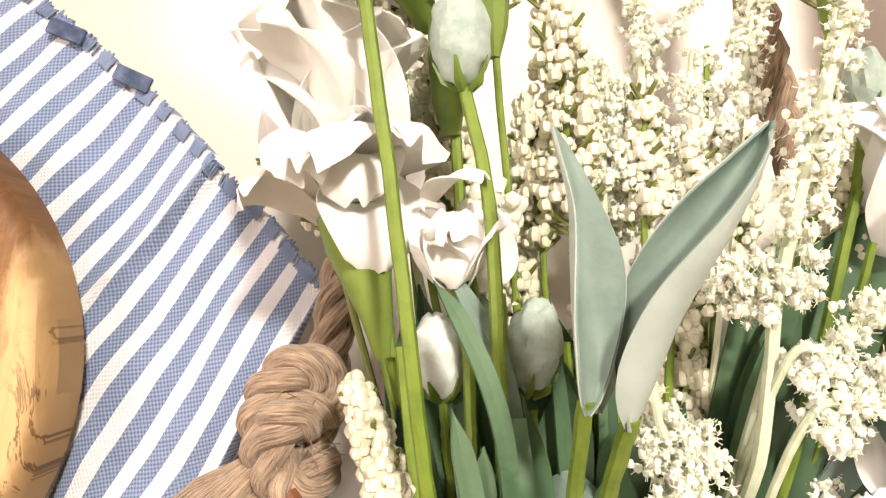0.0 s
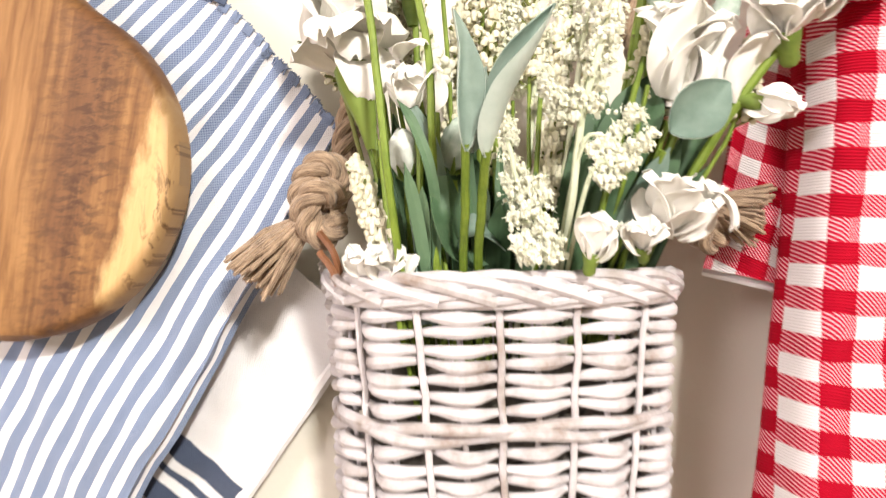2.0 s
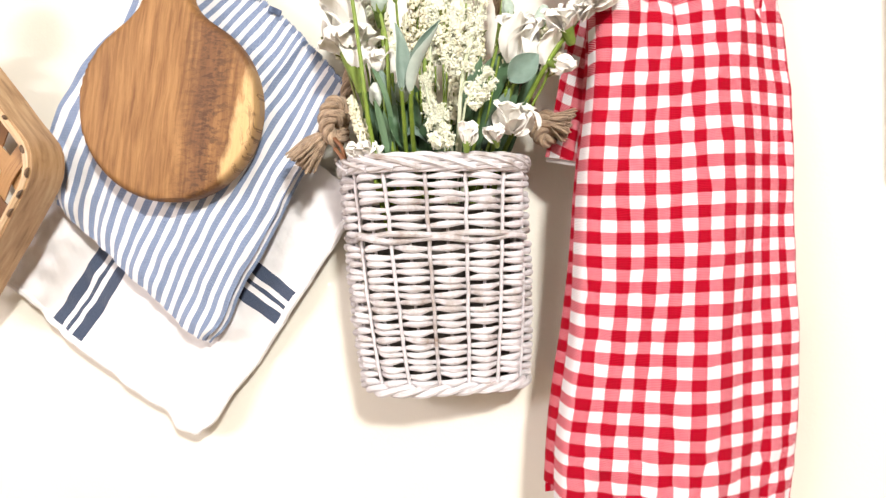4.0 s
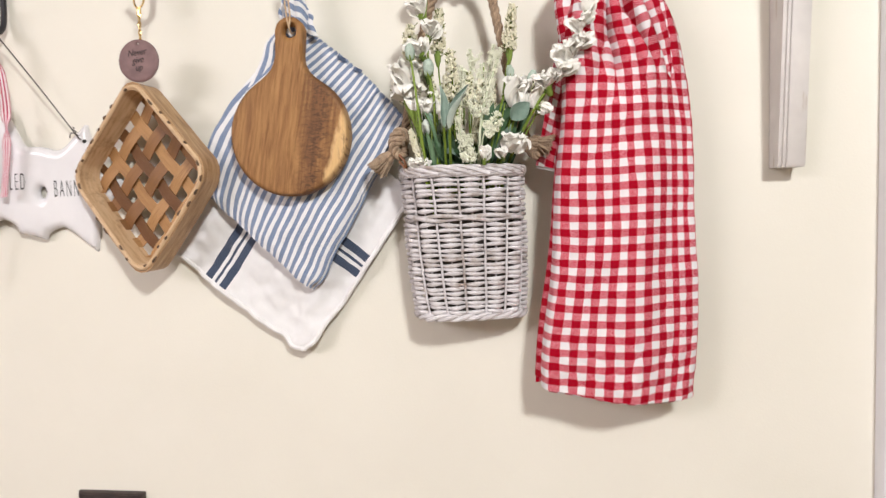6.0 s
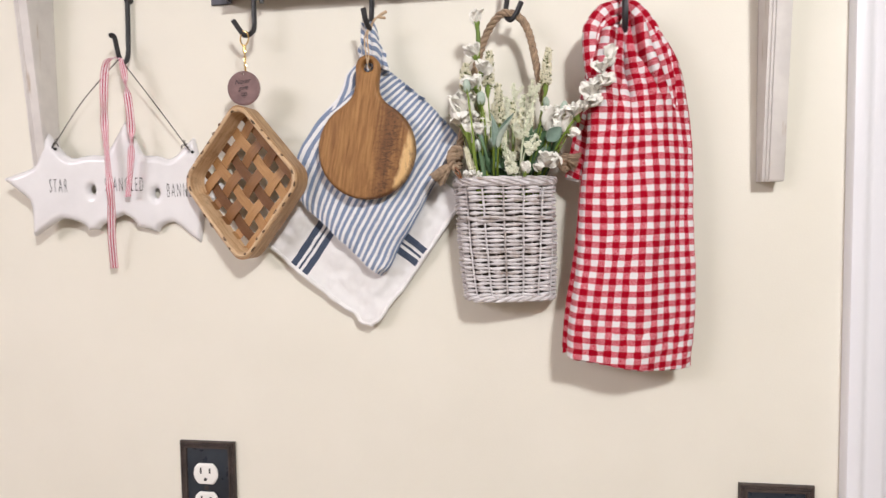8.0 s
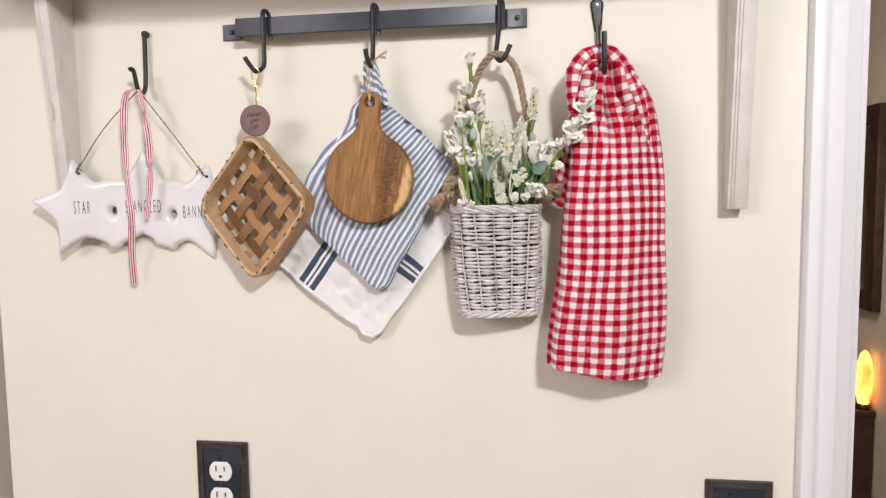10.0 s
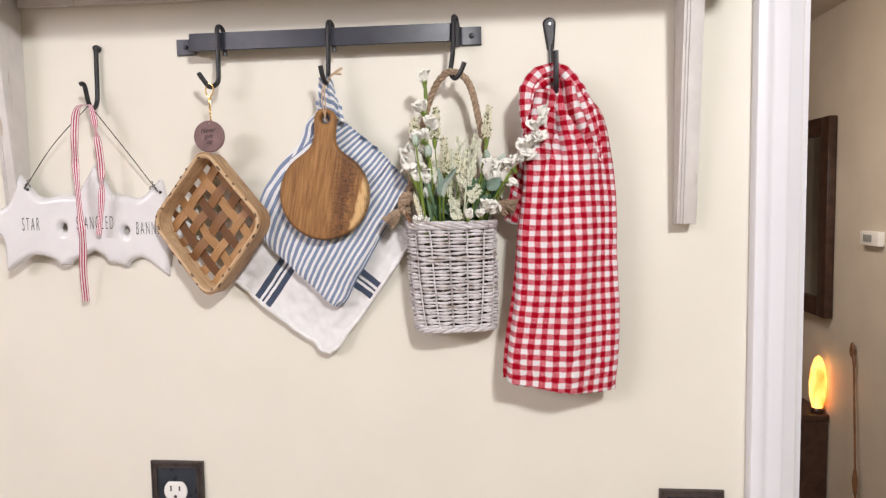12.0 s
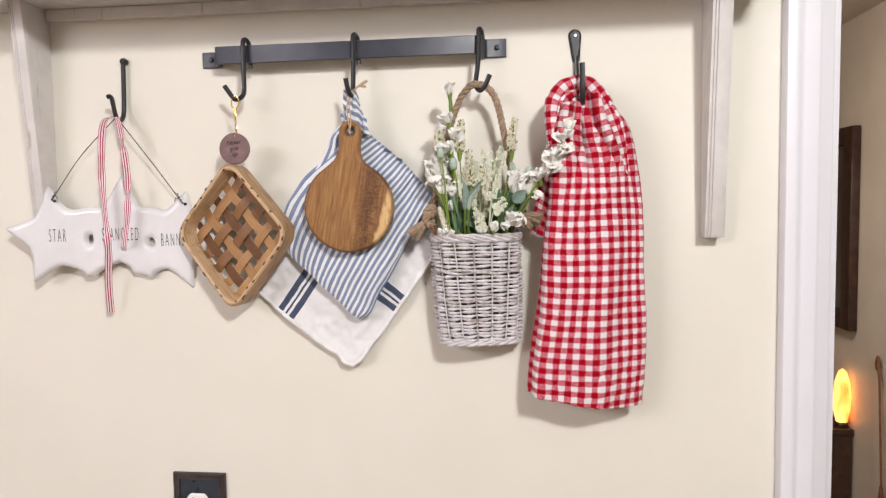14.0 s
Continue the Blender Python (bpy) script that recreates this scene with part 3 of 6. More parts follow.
# ---------------------------------------------------------------- electric plates
def wall_plate(x0, x1, top, height, kind):
    root = thing(kind, ((x0 + x1) / 2, 0.0, top - height), "dark bronze beaded wall plate with a blue-black field", "wall plate")
    g = Geo()
    steps = ((0.0, 0.0005), (0.0, 0.0042), (0.0012, 0.0058), (0.0028, 0.0058), (0.0036, 0.0046), (0.0062, 0.0046), (0.0072, 0.0062), (0.0092, 0.0062), (0.0100, 0.0040))
    rows = [[(x0 + i, -d, top - i), (x1 - i, -d, top - i), (x1 - i, -d, top - height + i), (x0 + i, -d, top - height + i)] for i, d in steps]
    g.grid(rows, lambda i, j: (j * 0.05, i * 0.01), close_v=True)
    part("beaded_frame", g, PLATE_BRONZE, root)
    g = Geo()
    inset = 0.0049

    def dots(a, b):
        n = int((Vector(b) - Vector(a)).length / 0.0026)
        for s in range(n + 1):
            p = Vector(a).lerp(Vector(b), s / n)
            g.blob(p, (0.00105, 0.0013, 0.00105), 4, 6)
    dots((x0 + inset, -0.0048, top - inset), (x1 - inset, -0.0048, top - inset))
    dots((x0 + inset, -0.0048, top - inset), (x0 + inset, -0.0048, top - height + inset))
    dots((x1 - inset, -0.0048, top - inset), (x1 - inset, -0.0048, top - height + inset))
    part("beading", g, PLATE_BRONZE, root)
    g = Geo()
    i = 0.0101
    g.box((x0 + i, -0.0044, top - height + i), (x1 - i, -0.0006, top - i), 0.0006)
    part("field", g, PLATE_FIELD, root)
    return root


outlet = wall_plate(-0.3475, -0.2700, 1.2605, 0.125, "outlet_plate")
for cz in (1.2168, 1.1780):
    g = Geo()
    cx = -0.3112

    def face_sdf(x, z, cz=cz, cx=cx):
        return max(math.hypot(x - cx, z - cz) - 0.0172, abs(z - cz) - 0.0142)
    g.outline(face_sdf, (cx - 0.019, cz - 0.019), (cx + 0.019, cz + 0.019), 0.0012, lambda d: 0.0056 + 0.0012 * min(d / 0.0012, 1.0), 0.0046)
    socket = part("socket", g, OUTLET_WHITE, outlet, "white duplex socket face")
    for dx, h in ((-0.0063, 0.0042), (0.0063, 0.0034)):
        g = Geo()
        g.box((cx + dx - 0.0011, -0.0071, cz + 0.0045 - h), (cx + dx + 0.0011, -0.0062, cz + 0.0045 + h), 0.0002)
        part("slot", g, HOLE_DARK, socket)
    g = Geo()
    g.lathe([(0.0023, -0.0071), (0.0023, -0.0062)], (cx, 0, cz - 0.0072), "y", 12)
    part("ground_hole", g, HOLE_DARK, socket)
g = Geo()
g.lathe([(0.0022, -0.0056), (0.0030, -0.0050), (0.0030, -0.0040)], (-0.3112, 0, 1.1974), "y", 14)
part("screw", g, PLATE_BRONZE, outlet)
wall_plate(0.3645, 0.4490, 1.2345, 0.125, "switch_plate")


# ---------------------------------------------------------------- rail and hooks
def rail():
    root = thing("hook_rail", (-0.07, 0.0, 1.837), "blue-black flat metal rail screwed to the wall by two bent tabs", "hook rail")
    lean = 0.0035
    z_at = lambda x: 1.8388 + lean * (x + 0.26)
    g = Geo()
    # a flat strip bent back to the wall at both ends
    prof = [(-0.2815, -0.0045), (-0.2600, -0.0045), (-0.2560, -0.0065), (-0.2545, -0.0100), (-0.2545, -0.0245), (-0.2530, -0.0285), (-0.2500, -0.0300)]
    prof += [(-0.10, -0.0300), (0.0925, -0.0300), (0.0965, -0.0285), (0.0990, -0.0245), (0.1025, -0.0100), (0.1045, -0.0065), (0.1085, -0.0045), (0.1325, -0.0045)]
    rows = []
    for k, (x, y) in enumerate(prof):
        a = Vector(prof[max(k - 1, 0)])
        b = Vector(prof[min(k + 1, len(prof) - 1)])
        t = (b - a).normalized()
        nx, ny = t.y * 0.0036, -t.x * 0.0036
        h = 0.0118 if abs(x - 0.12) < 0.02 else 0.0116 if x > -0.255 else 0.0106
        zc = z_at(x)
        f, q = (x + nx * -0.12, y + ny * -0.12), (x - nx, y - ny)
        e = 0.0007
        rows.append([(f[0], f[1], zc - h + e), (f[0], f[1], zc + h - e), (f[0] * 0.75 + q[0] * 0.25, f[1] * 0.75 + q[1] * 0.25, zc + h), (q[0], q[1], zc + h),
                     (q[0], q[1], zc - h), (f[0] * 0.75 + q[0] * 0.25, f[1] * 0.75 + q[1] * 0.25, zc - h)])
    base = g.grid(rows, lambda i, j: (j * 0.01, i * 0.02), close_v=True)
    g.face([base + k for k in range(6)])
    g.face([base + (len(rows) - 1) * 6 + k for k in range(6)])
    part("strip", g, BAR_PAINT, root)
    for x in (-0.2690, 0.1200):
        g = Geo()
        g.lathe([(0.0008, -0.0068), (0.0026, -0.0064), (0.0034, -0.0052), (0.0034, -0.0030)], (x, 0, z_at(x)), "y", 14)
        part("screw", g, BAR_PAINT, root)


def rail_hook(x, bend, lean=0.0):
    root = thing("s_hook", (x, -0.034, 1.78), "black wire hook hung over the metal rail", "hook", "hooks on the rail")
    top = 1.8556 + 0.0035 * (x + 0.2)
    g = Geo()
    path = [(x + 0.004, -0.0215, top - 0.034), (x + 0.004, -0.0225, top - 0.012), (x + 0.003, -0.0245, top - 0.001), (x + 0.001, -0.0295, top + 0.0022), (x, -0.0345, top - 0.001),
            (x, -0.0358, top - 0.012), (x - 0.3 * lean, -0.0360, 1.815), (x - lean, -0.0365, 1.7905)]
    last = Vector(path[-1])
    path += [last + Vector(b) for b in bend]
    g.tube(smoothed(path, 6), 0.0031, 8)
    part("wire", g, IRON, root)


rail()
rail_hook(-0.2108, [(-0.0025, -0.002, -0.0085), (-0.0105, -0.004, -0.0120), (-0.0165, -0.006, -0.0050), (-0.0232, -0.008, 0.0055)])
rail_hook(-0.0635, [(0.0, -0.003, -0.0085), (0.0, -0.011, -0.0130), (-0.002, -0.019, -0.0065), (-0.004, -0.023, 0.0070)], 0.001)
rail_hook(0.0985, [(0.0010, -0.002, -0.0060), (0.0060, -0.006, -0.0110), (0.0125, -0.009, -0.0050), (0.0185, -0.011, 0.0075)], 0.0045)


def wall_hook():
    root = thing("wall_hook", (-0.392, 0.0, 1.76), "black iron wall hook with a curled tip", "hook")
    g = Geo()
    line = smoothed([(-0.3955, -0.0060, 1.8410), (-0.3957, -0.0065, 1.8300), (-0.3965, -0.0070, 1.7800), (-0.3965, -0.0110, 1.7640), (-0.3970, -0.0200, 1.7580),
                     (-0.3970, -0.0270, 1.7640), (-0.3975, -0.0305, 1.7760), (-0.3980, -0.0330, 1.7860), (-0.4000, -0.0350, 1.7890), (-0.4030, -0.0355, 1.7880)], 6)
    g.tube(line, 0.0031, 8)
    part("bent_rod", g, IRON, root)
    g = Geo()
    g.lathe([(0.0012, -0.0100), (0.0038, -0.0090), (0.0050, -0.0060), (0.0046, -0.0005)], (-0.3955, 0, 1.8410), "y", 14)
    part("round_head", g, IRON, root)


def flat_hook():
    root = thing("flat_hook", (0.222, 0.0, 1.77), "black flat iron hook with a teardrop plate and screw", "hook")
    g = Geo()

    def plate(x, z):
        t = min(max((1.852 - z) / 0.03, 0.0), 1.0)
        c = Vector((x - (0.2205 + 0.0015 * t), z - (1.852 - 0.03 * t)))
        return c.length - (0.0085 - 0.0036 * t)
    g.outline(plate, (0.209, 1.814), (0.232, 1.864), 0.0013, lambda d: 0.0012 + 0.0028 * min(d / 0.002, 1.0), 0.0005)
    part("teardrop_plate", g, IRON, root)
    g = Geo()
    g.tube(smoothed([(0.2222, -0.0042, 1.826), (0.2228, -0.0050, 1.800), (0.2230, -0.0080, 1.768), (0.2232, -0.0200, 1.7560), (0.2240, -0.0400, 1.7540), (0.2242, -0.0640, 1.7580),
                     (0.2238, -0.0720, 1.7700), (0.2236, -0.0735, 1.7900), (0.2234, -0.0730, 1.8030)], 6), 0.0040, 8, 0.6)
    part("bent_strip", g, IRON, root)
    g = Geo()
    g.lathe([(0.0006, -0.0056), (0.0022, -0.0053), (0.0030, -0.0038)], (0.2205, 0, 1.8515), "y", 14)
    part("screw", g, STEEL, root)


wall_hook()
flat_hook()


# ---------------------------------------------------------------- star sign
STARS = [(-0.4955, 1.5995, 0.0690, -8.0), (-0.4065, 1.6055, 0.0770, 3.0), (-0.3330, 1.5930, 0.0700, 16.0)]
BRIDGES = [(-0.4500, 1.5800, 0.0235), (-0.3670, 1.5745, 0.0235), (-0.4500, 1.6200, 0.0160), (-0.3650, 1.6190, 0.0160), (-0.4955, 1.5995, 0.0350), (-0.3330, 1.5930, 0.0350)]


def star_sdf(x, z, cx, cz, r, turn):
    x, z = x - cx, z - cz
    a = math.atan2(x, z) - radians(turn)
    d = math.hypot(x, z)
    sector = 2 * math.pi / 5
    a = abs((a + sector / 2) % sector - sector / 2)
    px, pz = d * math.sin(a), d * math.cos(a)
    inner = 0.46 * r
    ax, az = 0.0, r * 0.87
    bx, bz = inner * math.sin(sector / 2), inner * math.cos(sector / 2)
    ex, ez = bx - ax, bz - az
    length = math.hypot(ex, ez)
    return ((px - ax) * -ez + (pz - az) * ex) / length - 0.0062


def smin(a, b, k):
    h = max(k - abs(a - b), 0.0) / k
    return min(a, b) - h * h * k * 0.25


def sign_sdf(x, z):
    d = 1.0
    for s in STARS:
        d = smin(d, star_sdf(x, z, *s), 0.012)
    for bx, bz, br in BRIDGES:
        d = smin(d, math.hypot(x - bx, z - bz) - br, 0.014)
    for hx, hz in ((-0.4485, 1.5960), (-0.3640, 1.5905)):
        d = max(d, 0.0046 - math.hypot((x - hx) * 1.15, (z - hz) * 0.75))
    return d


def sign():
    root = thing("star_sign", (-0.41, 0.0, 1.54), "white glazed ceramic sign of three joined stars hung on wire", "sign")
    g = Geo()
    g.outline(sign_sdf, (-0.575, 1.515), (-0.245, 1.695), 0.0028, lambda d: 0.0030 + 0.0070 * math.sqrt(max(0.0, 1 - (1 - min(d / 0.008, 1.0)) ** 2)), 0.0012)
    body = part("ceramic_body", g, CERAMIC, root)
    for word, x, z, size in (("STAR", -0.5030, 1.5930, 0.0265), ("SPANGLED", -0.4300, 1.5935, 0.0265), ("BANNER", -0.3490, 1.5850, 0.0265)):
        data = bpy.data.curves.new("word", "FONT")
        data.body, data.size, data.extrude, data.space_character, data.offset = word, size, 0.00015, 1.5, -0.0005
        probe = new("lettering", data)
        deps = bpy.context.evaluated_depsgraph_get()
        me = bpy.data.meshes.new_from_object(probe.evaluated_get(deps))
        bpy.data.objects.remove(probe)
        me.materials.clear()
        me.materials.append(INK)
        ob = new("lettering", me)
        ob.matrix_world = pose(x, -0.0103, z, 90, 0, 0) @ Matrix.Diagonal((0.29, 1.0, 1.0, 1.0))
        ob.parent = root
        ob.matrix_parent_inverse = Matrix.Translation(root.location).inverted()
    g = Geo()
    for a, mid, b in (((-0.4935, -0.0320, 1.6500), (-0.455, -0.022, 1.710), (-0.3965, -0.0280, 1.7615)), ((-0.3955, -0.0280, 1.7615), (-0.350, -0.020, 1.698), (-0.3135, -0.0125, 1.6440))):
        g.tube(smoothed([a, mid, b], 10), 0.0007, 5)
    for cx, cz, s in ((-0.4925, 1.6530, 1), (-0.3160, 1.6475, -1)):
        g.tube([(cx + s * (0.0005 * k - 0.002) + 0.0012 * math.cos(k * 1.4), (-0.031 if s > 0 else -0.0125) + 0.0012 * math.sin(k * 1.4), cz - 0.003 + 0.0009 * k) for k in range(16)], 0.0006, 5)
        yy = -0.0315 if s > 0 else -0.0130
        g.tube(smoothed([(cx, yy, cz + 0.002), (cx + s * 0.006, yy - 0.0015, cz + 0.004), (cx + s * 0.0085, yy - 0.0005, cz - 0.001)], 5), 0.0006, 5)
    part("hanging_wire", g, WIRE, root)
    for hx, hz in ((-0.4930, 1.6495), (-0.3135, 1.6430)):
        g = Geo()
        g.lathe([(0.0020, -0.0106), (0.0020, -0.0090)], (hx, 0, hz), "y", 12)
        part("wire_hole", g, HOLE_DARK, root)
    # it leans out at one end, over the foot of the bracket
    swing = Matrix.Translation((-0.33, 0, 0)) @ pose(0, 0, 0, 0, 0, 7) @ Matrix.Translation((0.33, 0, 0))
    for ob in root.children:
        if ob.name.split(".")[0] != "hanging_wire":
            ob.matrix_parent_inverse = ob.matrix_parent_inverse @ swing


sign()


def ribbon():
    root = thing("ribbon", (-0.40, -0.03, 1.50), "red and white striped ribbon looped over the wall hook", "ribbon")
    for name, line in (("long_tail", [(-0.3975, -0.0280, 1.7635), (-0.4090, -0.0330, 1.7580), (-0.4150, -0.0330, 1.7350), (-0.4165, -0.0340, 1.6850), (-0.4130, -0.0360, 1.6300),
                                      (-0.4115, -0.0345, 1.5800), (-0.4200, -0.0240, 1.5350), (-0.4235, -0.0160, 1.4930)]),
                       ("short_tail", [(-0.3985, -0.0280, 1.7630), (-0.3900, -0.0330, 1.7560), (-0.3850, -0.0330, 1.7250), (-0.3815, -0.0320, 1.6800), (-0.3830, -0.0320, 1.6350), (-0.3905, -0.0310, 1.5860)])):
        run = smoothed(line, 10)
        turn = 1 if name == "long_tail" else -1
        g = Geo()

        def f(u, v, run=run, turn=turn):
            p = along(run, v)
            a = radians(14) + turn * (0.55 * math.sin(v * 8.5) + 1.15 * math.exp(-((v - 0.40) / 0.05) ** 2) + (1.1 * math.exp(-((v - 0.70) / 0.045) ** 2)))
            w = 0.0046 * (0.45 + 0.55 * min(v / 0.22, 1.0))
            return (p.x + (u - 0.5) * 2 * w * math.cos(a), p.y + (u - 0.5) * 2 * w * math.sin(a), p.z)
        g.sheet(f, 6, 70, 0.0003, lambda u, v: (u * 0.0078, v * 0.26))
        part(name, g, RIBBON, root)


ribbon()


# ---------------------------------------------------------------- splint basket with its tag
def splint_basket():
    root = thing("splint_basket", (-0.228, -0.004, 1.50), "square woven splint basket hung by one corner", "basket")
    mid = Vector((-0.2197, -0.0100, 1.6000))
    turn = pose(0, 0, 0, 0, 0, -15).to_3x3()
    ax, az = 0.0895, 0.1000
    # a along one side, b along the other, h up from the basket's floor towards the room

    def place(a, b, h):
        k = 0.985 + 0.015 * min(max((h - 0.0155) / 0.026, 0.0), 1.2)
        p = Vector(((a - b) * ax * k, -h, (a + b) * az * k + 0.004 * (a - b) ** 2))
        return mid + turn @ p

    def strip(name, pts, width_dir, width, thick, material, label=""):
        """A flat splint through pts, with its breadth along width_dir(k)."""
        g = Geo()
        line = pts
        n = len(line) - 1

        def f(u, v):
            k = min(int(round(v * n)), n)
            return line[k] + width_dir(k) * ((u - 0.5) * width)
        g.sheet(f, 2, n, thick, lambda u, v: (u * width, v * 0.12))
        part(name, g, material, root, label)

    s, floor_h = 0.476, 0.0155
    rows = [-0.372, -0.186, 0.0, 0.186, 0.372]
    for way in (0, 1):
        for i, q in enumerate(rows):
            pts = []
            reach = [(-s * 1.02, floor_h + 0.010), (-s * 1.01, floor_h + 0.004)] + [(-s + 2 * s * k / 36, None) for k in range(37)] + [(s * 1.01, floor_h + 0.004), (s * 1.02, floor_h + 0.010)]
            for along_q, h in reach:
                if h is None:
                    h = floor_h + 0.0013 * math.cos(math.pi * ((along_q + 0.372) / 0.186 + i + way))
                pts.append(place(along_q, q, h) if way == 0 else place(q, along_q, h))
            side = (place(0, 1, 0) - place(0, 0, 0)).normalized() if way == 0 else (place(1, 0, 0) - place(0, 0, 0)).normalized()
            strip("splint", pts, lambda k, side=side: side, 0.0132 + 0.0020 * bumps(i * 1.7, way * 5.0), 0.0009, SPLINT)
    # the sides: one woven band each, then the rims

    def ring(r, h, n=72):
        """A square with rounded corners, in even steps."""
        fine = []
        rr = 0.15
        for c, (sx, sy) in enumerate(((1, 1), (-1, 1), (-1, -1), (1, -1))):
            for k in range(13):
                a = math.pi / 2 * (c + k / 12)
                fine.append(Vector((sx * (r - rr) + rr * math.cos(a), sy * (r - rr) + rr * math.sin(a))))
        fine.append(fine[0])
        run = [0.0]
        for k in range(1, len(fine)):
            run.append(run[-1] + (fine[k] - fine[k - 1]).length)
        out, j = [], 0
        for i in range(n):
            want = run[-1] * i / n
            while run[j + 1] < want:
                j += 1
            q = (want - run[j]) / (run[j + 1] - run[j])
            p = fine[j].lerp(fine[j + 1], q)
            out.append((p.x, p.y))
        return out
    for name, r, h, width, thick, mat in (("side_band", 0.490, 0.0190, 0.0080, 0.0009, SPLINT), ("inner_rim", 0.476, 0.0290, 0.0240, 0.0012, RIM_SPLINT), ("outer_rim", 0.505, 0.0285, 0.0240, 0.0016, OUTER_SPLINT)):
        g = Geo()
        loop = ring(r, h)
        n = len(loop)
        rows2 = []
        for k, (a, b) in enumerate(loop):
            o = Vector((a, b)).normalized() * (thick / 0.12)
            wob = 0.0006 * bumps(k * 0.3, r * 10)
            rows2.append([place(a, b, h - width / 2 + wob), place(a + o.x, b + o.y, h - width / 2 + wob), place(a + o.x, b + o.y, h + width / 2 + wob), place(a, b, h + width / 2 + wob)])
        g.grid(rows2, lambda i, j: (j * 0.008, i * 0.006), close_u=True, close_v=True)
        part(name, g, mat, root, "pale bent rim splint" if mat is not SPLINT else "", smooth=True)
    # the rim's core and its dark lashing
    g = Geo()
    loop = ring(0.491, 0.0)
    g.tube([place(a, b, 0.0405) for a, b in loop + loop[:1]], 0.0025, 8, caps=False)
    part("rim_core", g, RIM_SPLINT, root)
    flecks = random.Random(14)
    for k in range(1, len(loop) - 2, 2):
        if flecks.random() < 0.42:
            continue
        o = Vector(loop[k]).normalized()
        g = Geo()
        shift = flecks.choice((-0.012, -0.010, 0.004, 0.018))
        lift = 0.0426 - 0.12 * abs(shift) ** 1.3
        one, two = Vector(loop[k]), Vector(loop[k]).lerp(Vector(loop[k + 1]), flecks.uniform(0.45, 1.4))
        p = [place(q.x + o.x * shift, q.y + o.y * shift, lift + h) for q, h in ((one, -0.0006), (one.lerp(two, 0.3), 0.0003), (one.lerp(two, 0.7), 0.0003), (two, -0.0006))]
        g.tube(p, [0.0007, 0.0013, 0.0012, 0.0006], 6)
        part("lashing", g, DARK_SPLINT, root, "dark lashing")


DARK_SPLINT = painted("dark_splint_lashing", (0.06, 0.035, 0.02), (0.16, 0.09, 0.045), 0.6, 90.0)
splint_basket()


def key_tag():
    root = thing("round_tag", (-0.218, -0.048, 1.694), "round dusty-rose leather tag on a brass clasp and chain", "tag")
    c = Vector((-0.2205, -0.0500, 1.7135))
    g = Geo()

    def disc(x, z):
        return max(math.hypot(x, z) - 0.0205, 0.0012 - math.hypot(x, z - 0.0165))
    g.outline(disc, (-0.0222, -0.0222), (0.0222, 0.0222), 0.0012, lambda d: 0.0006 + 0.0010 * min(d / 0.0012, 1.0), -0.0010)
    ob = part("leather_disc", g, LEATHER, root)
    ob.data.transform(Matrix.Translation(c))
    for word, dx, dz in (("Never", -0.0105, 0.0040), ("give", -0.0060, -0.0030), ("up", -0.0030, -0.0100)):
        data = bpy.data.curves.new("word", "FONT")
        data.body, data.size, data.extrude, data.shear = word, 0.0090, 0.0001, 0.35
        probe = new("lettering", data)
        me = bpy.data.meshes.new_from_object(probe.evaluated_get(bpy.context.evaluated_depsgraph_get()))
        bpy.data.objects.remove(probe)
        me.materials.clear()
        me.materials.append(TAG_INK)
        w = new("lettering", me)
        w.matrix_world = pose(c.x + dx, c.y - 0.0018, c.z + dz, 90, -6, 0) @ Matrix.Diagonal((0.85, 1.0, 1.0, 1.0))
        w.parent = root
        w.matrix_parent_inverse = Matrix.Translation(root.location).inverted()
    g = Geo()
    ringc = Vector((-0.2205, -0.0440, 1.7740))
    g.tube([ringc + Vector((0.0052 * math.cos(a), 0.0015 * math.sin(a), 0.0088 * math.sin(a))) for a in (2 * math.pi * k / 20 for k in range(21))], 0.0010, 6)
    part("clasp", g, BRASS, root)
    g = Geo()
    g.lathe([(0.0010, -0.0042), (0.0022, -0.0035), (0.0022, 0.0030), (0.0012, 0.0040)], (-0.2200, -0.0460, 1.7610), "z", 10)
    part("swivel", g, BRASS, root)
    for k in range(7):
        z = 1.7575 - 0.0042 * k
        g = Geo()
        a0 = k * math.pi / 2
        pts = []
        for s in range(13):
            a = 2 * math.pi * s / 12
            pts.append(Vector((-0.2195 + 0.0013 * math.cos(a) * math.cos(a0) + 0.0003 * k, -0.0470 - 0.0005 * k + 0.0013 * math.cos(a) * math.sin(a0), z + 0.0029 * math.sin(a))))
        g.tube(pts, 0.00055, 5)
        part("chain_link", g, BRASS, root)


TAG_INK = painted("dark_brown_engraving", (0.012, 0.008, 0.008), (0.03, 0.018, 0.016), 0.7)
key_tag()


# ---------------------------------------------------------------- cutting board
def board_sdf(x, z):
    d = math.hypot(x, z) - 0.0582
    t = min(max((z - 0.05) / 0.0425, 0.0), 1.0)
    neck = math.hypot(x - 0.0035 * t, max(0.05 - z, 0.0) + max(z - 0.0955, 0.0)) - (0.0128 + 0.0012 * t)
    d = smin(d, neck, 0.020)
    return max(d, 0.0062 - math.hypot(x - 0.0040, z - 0.0960))


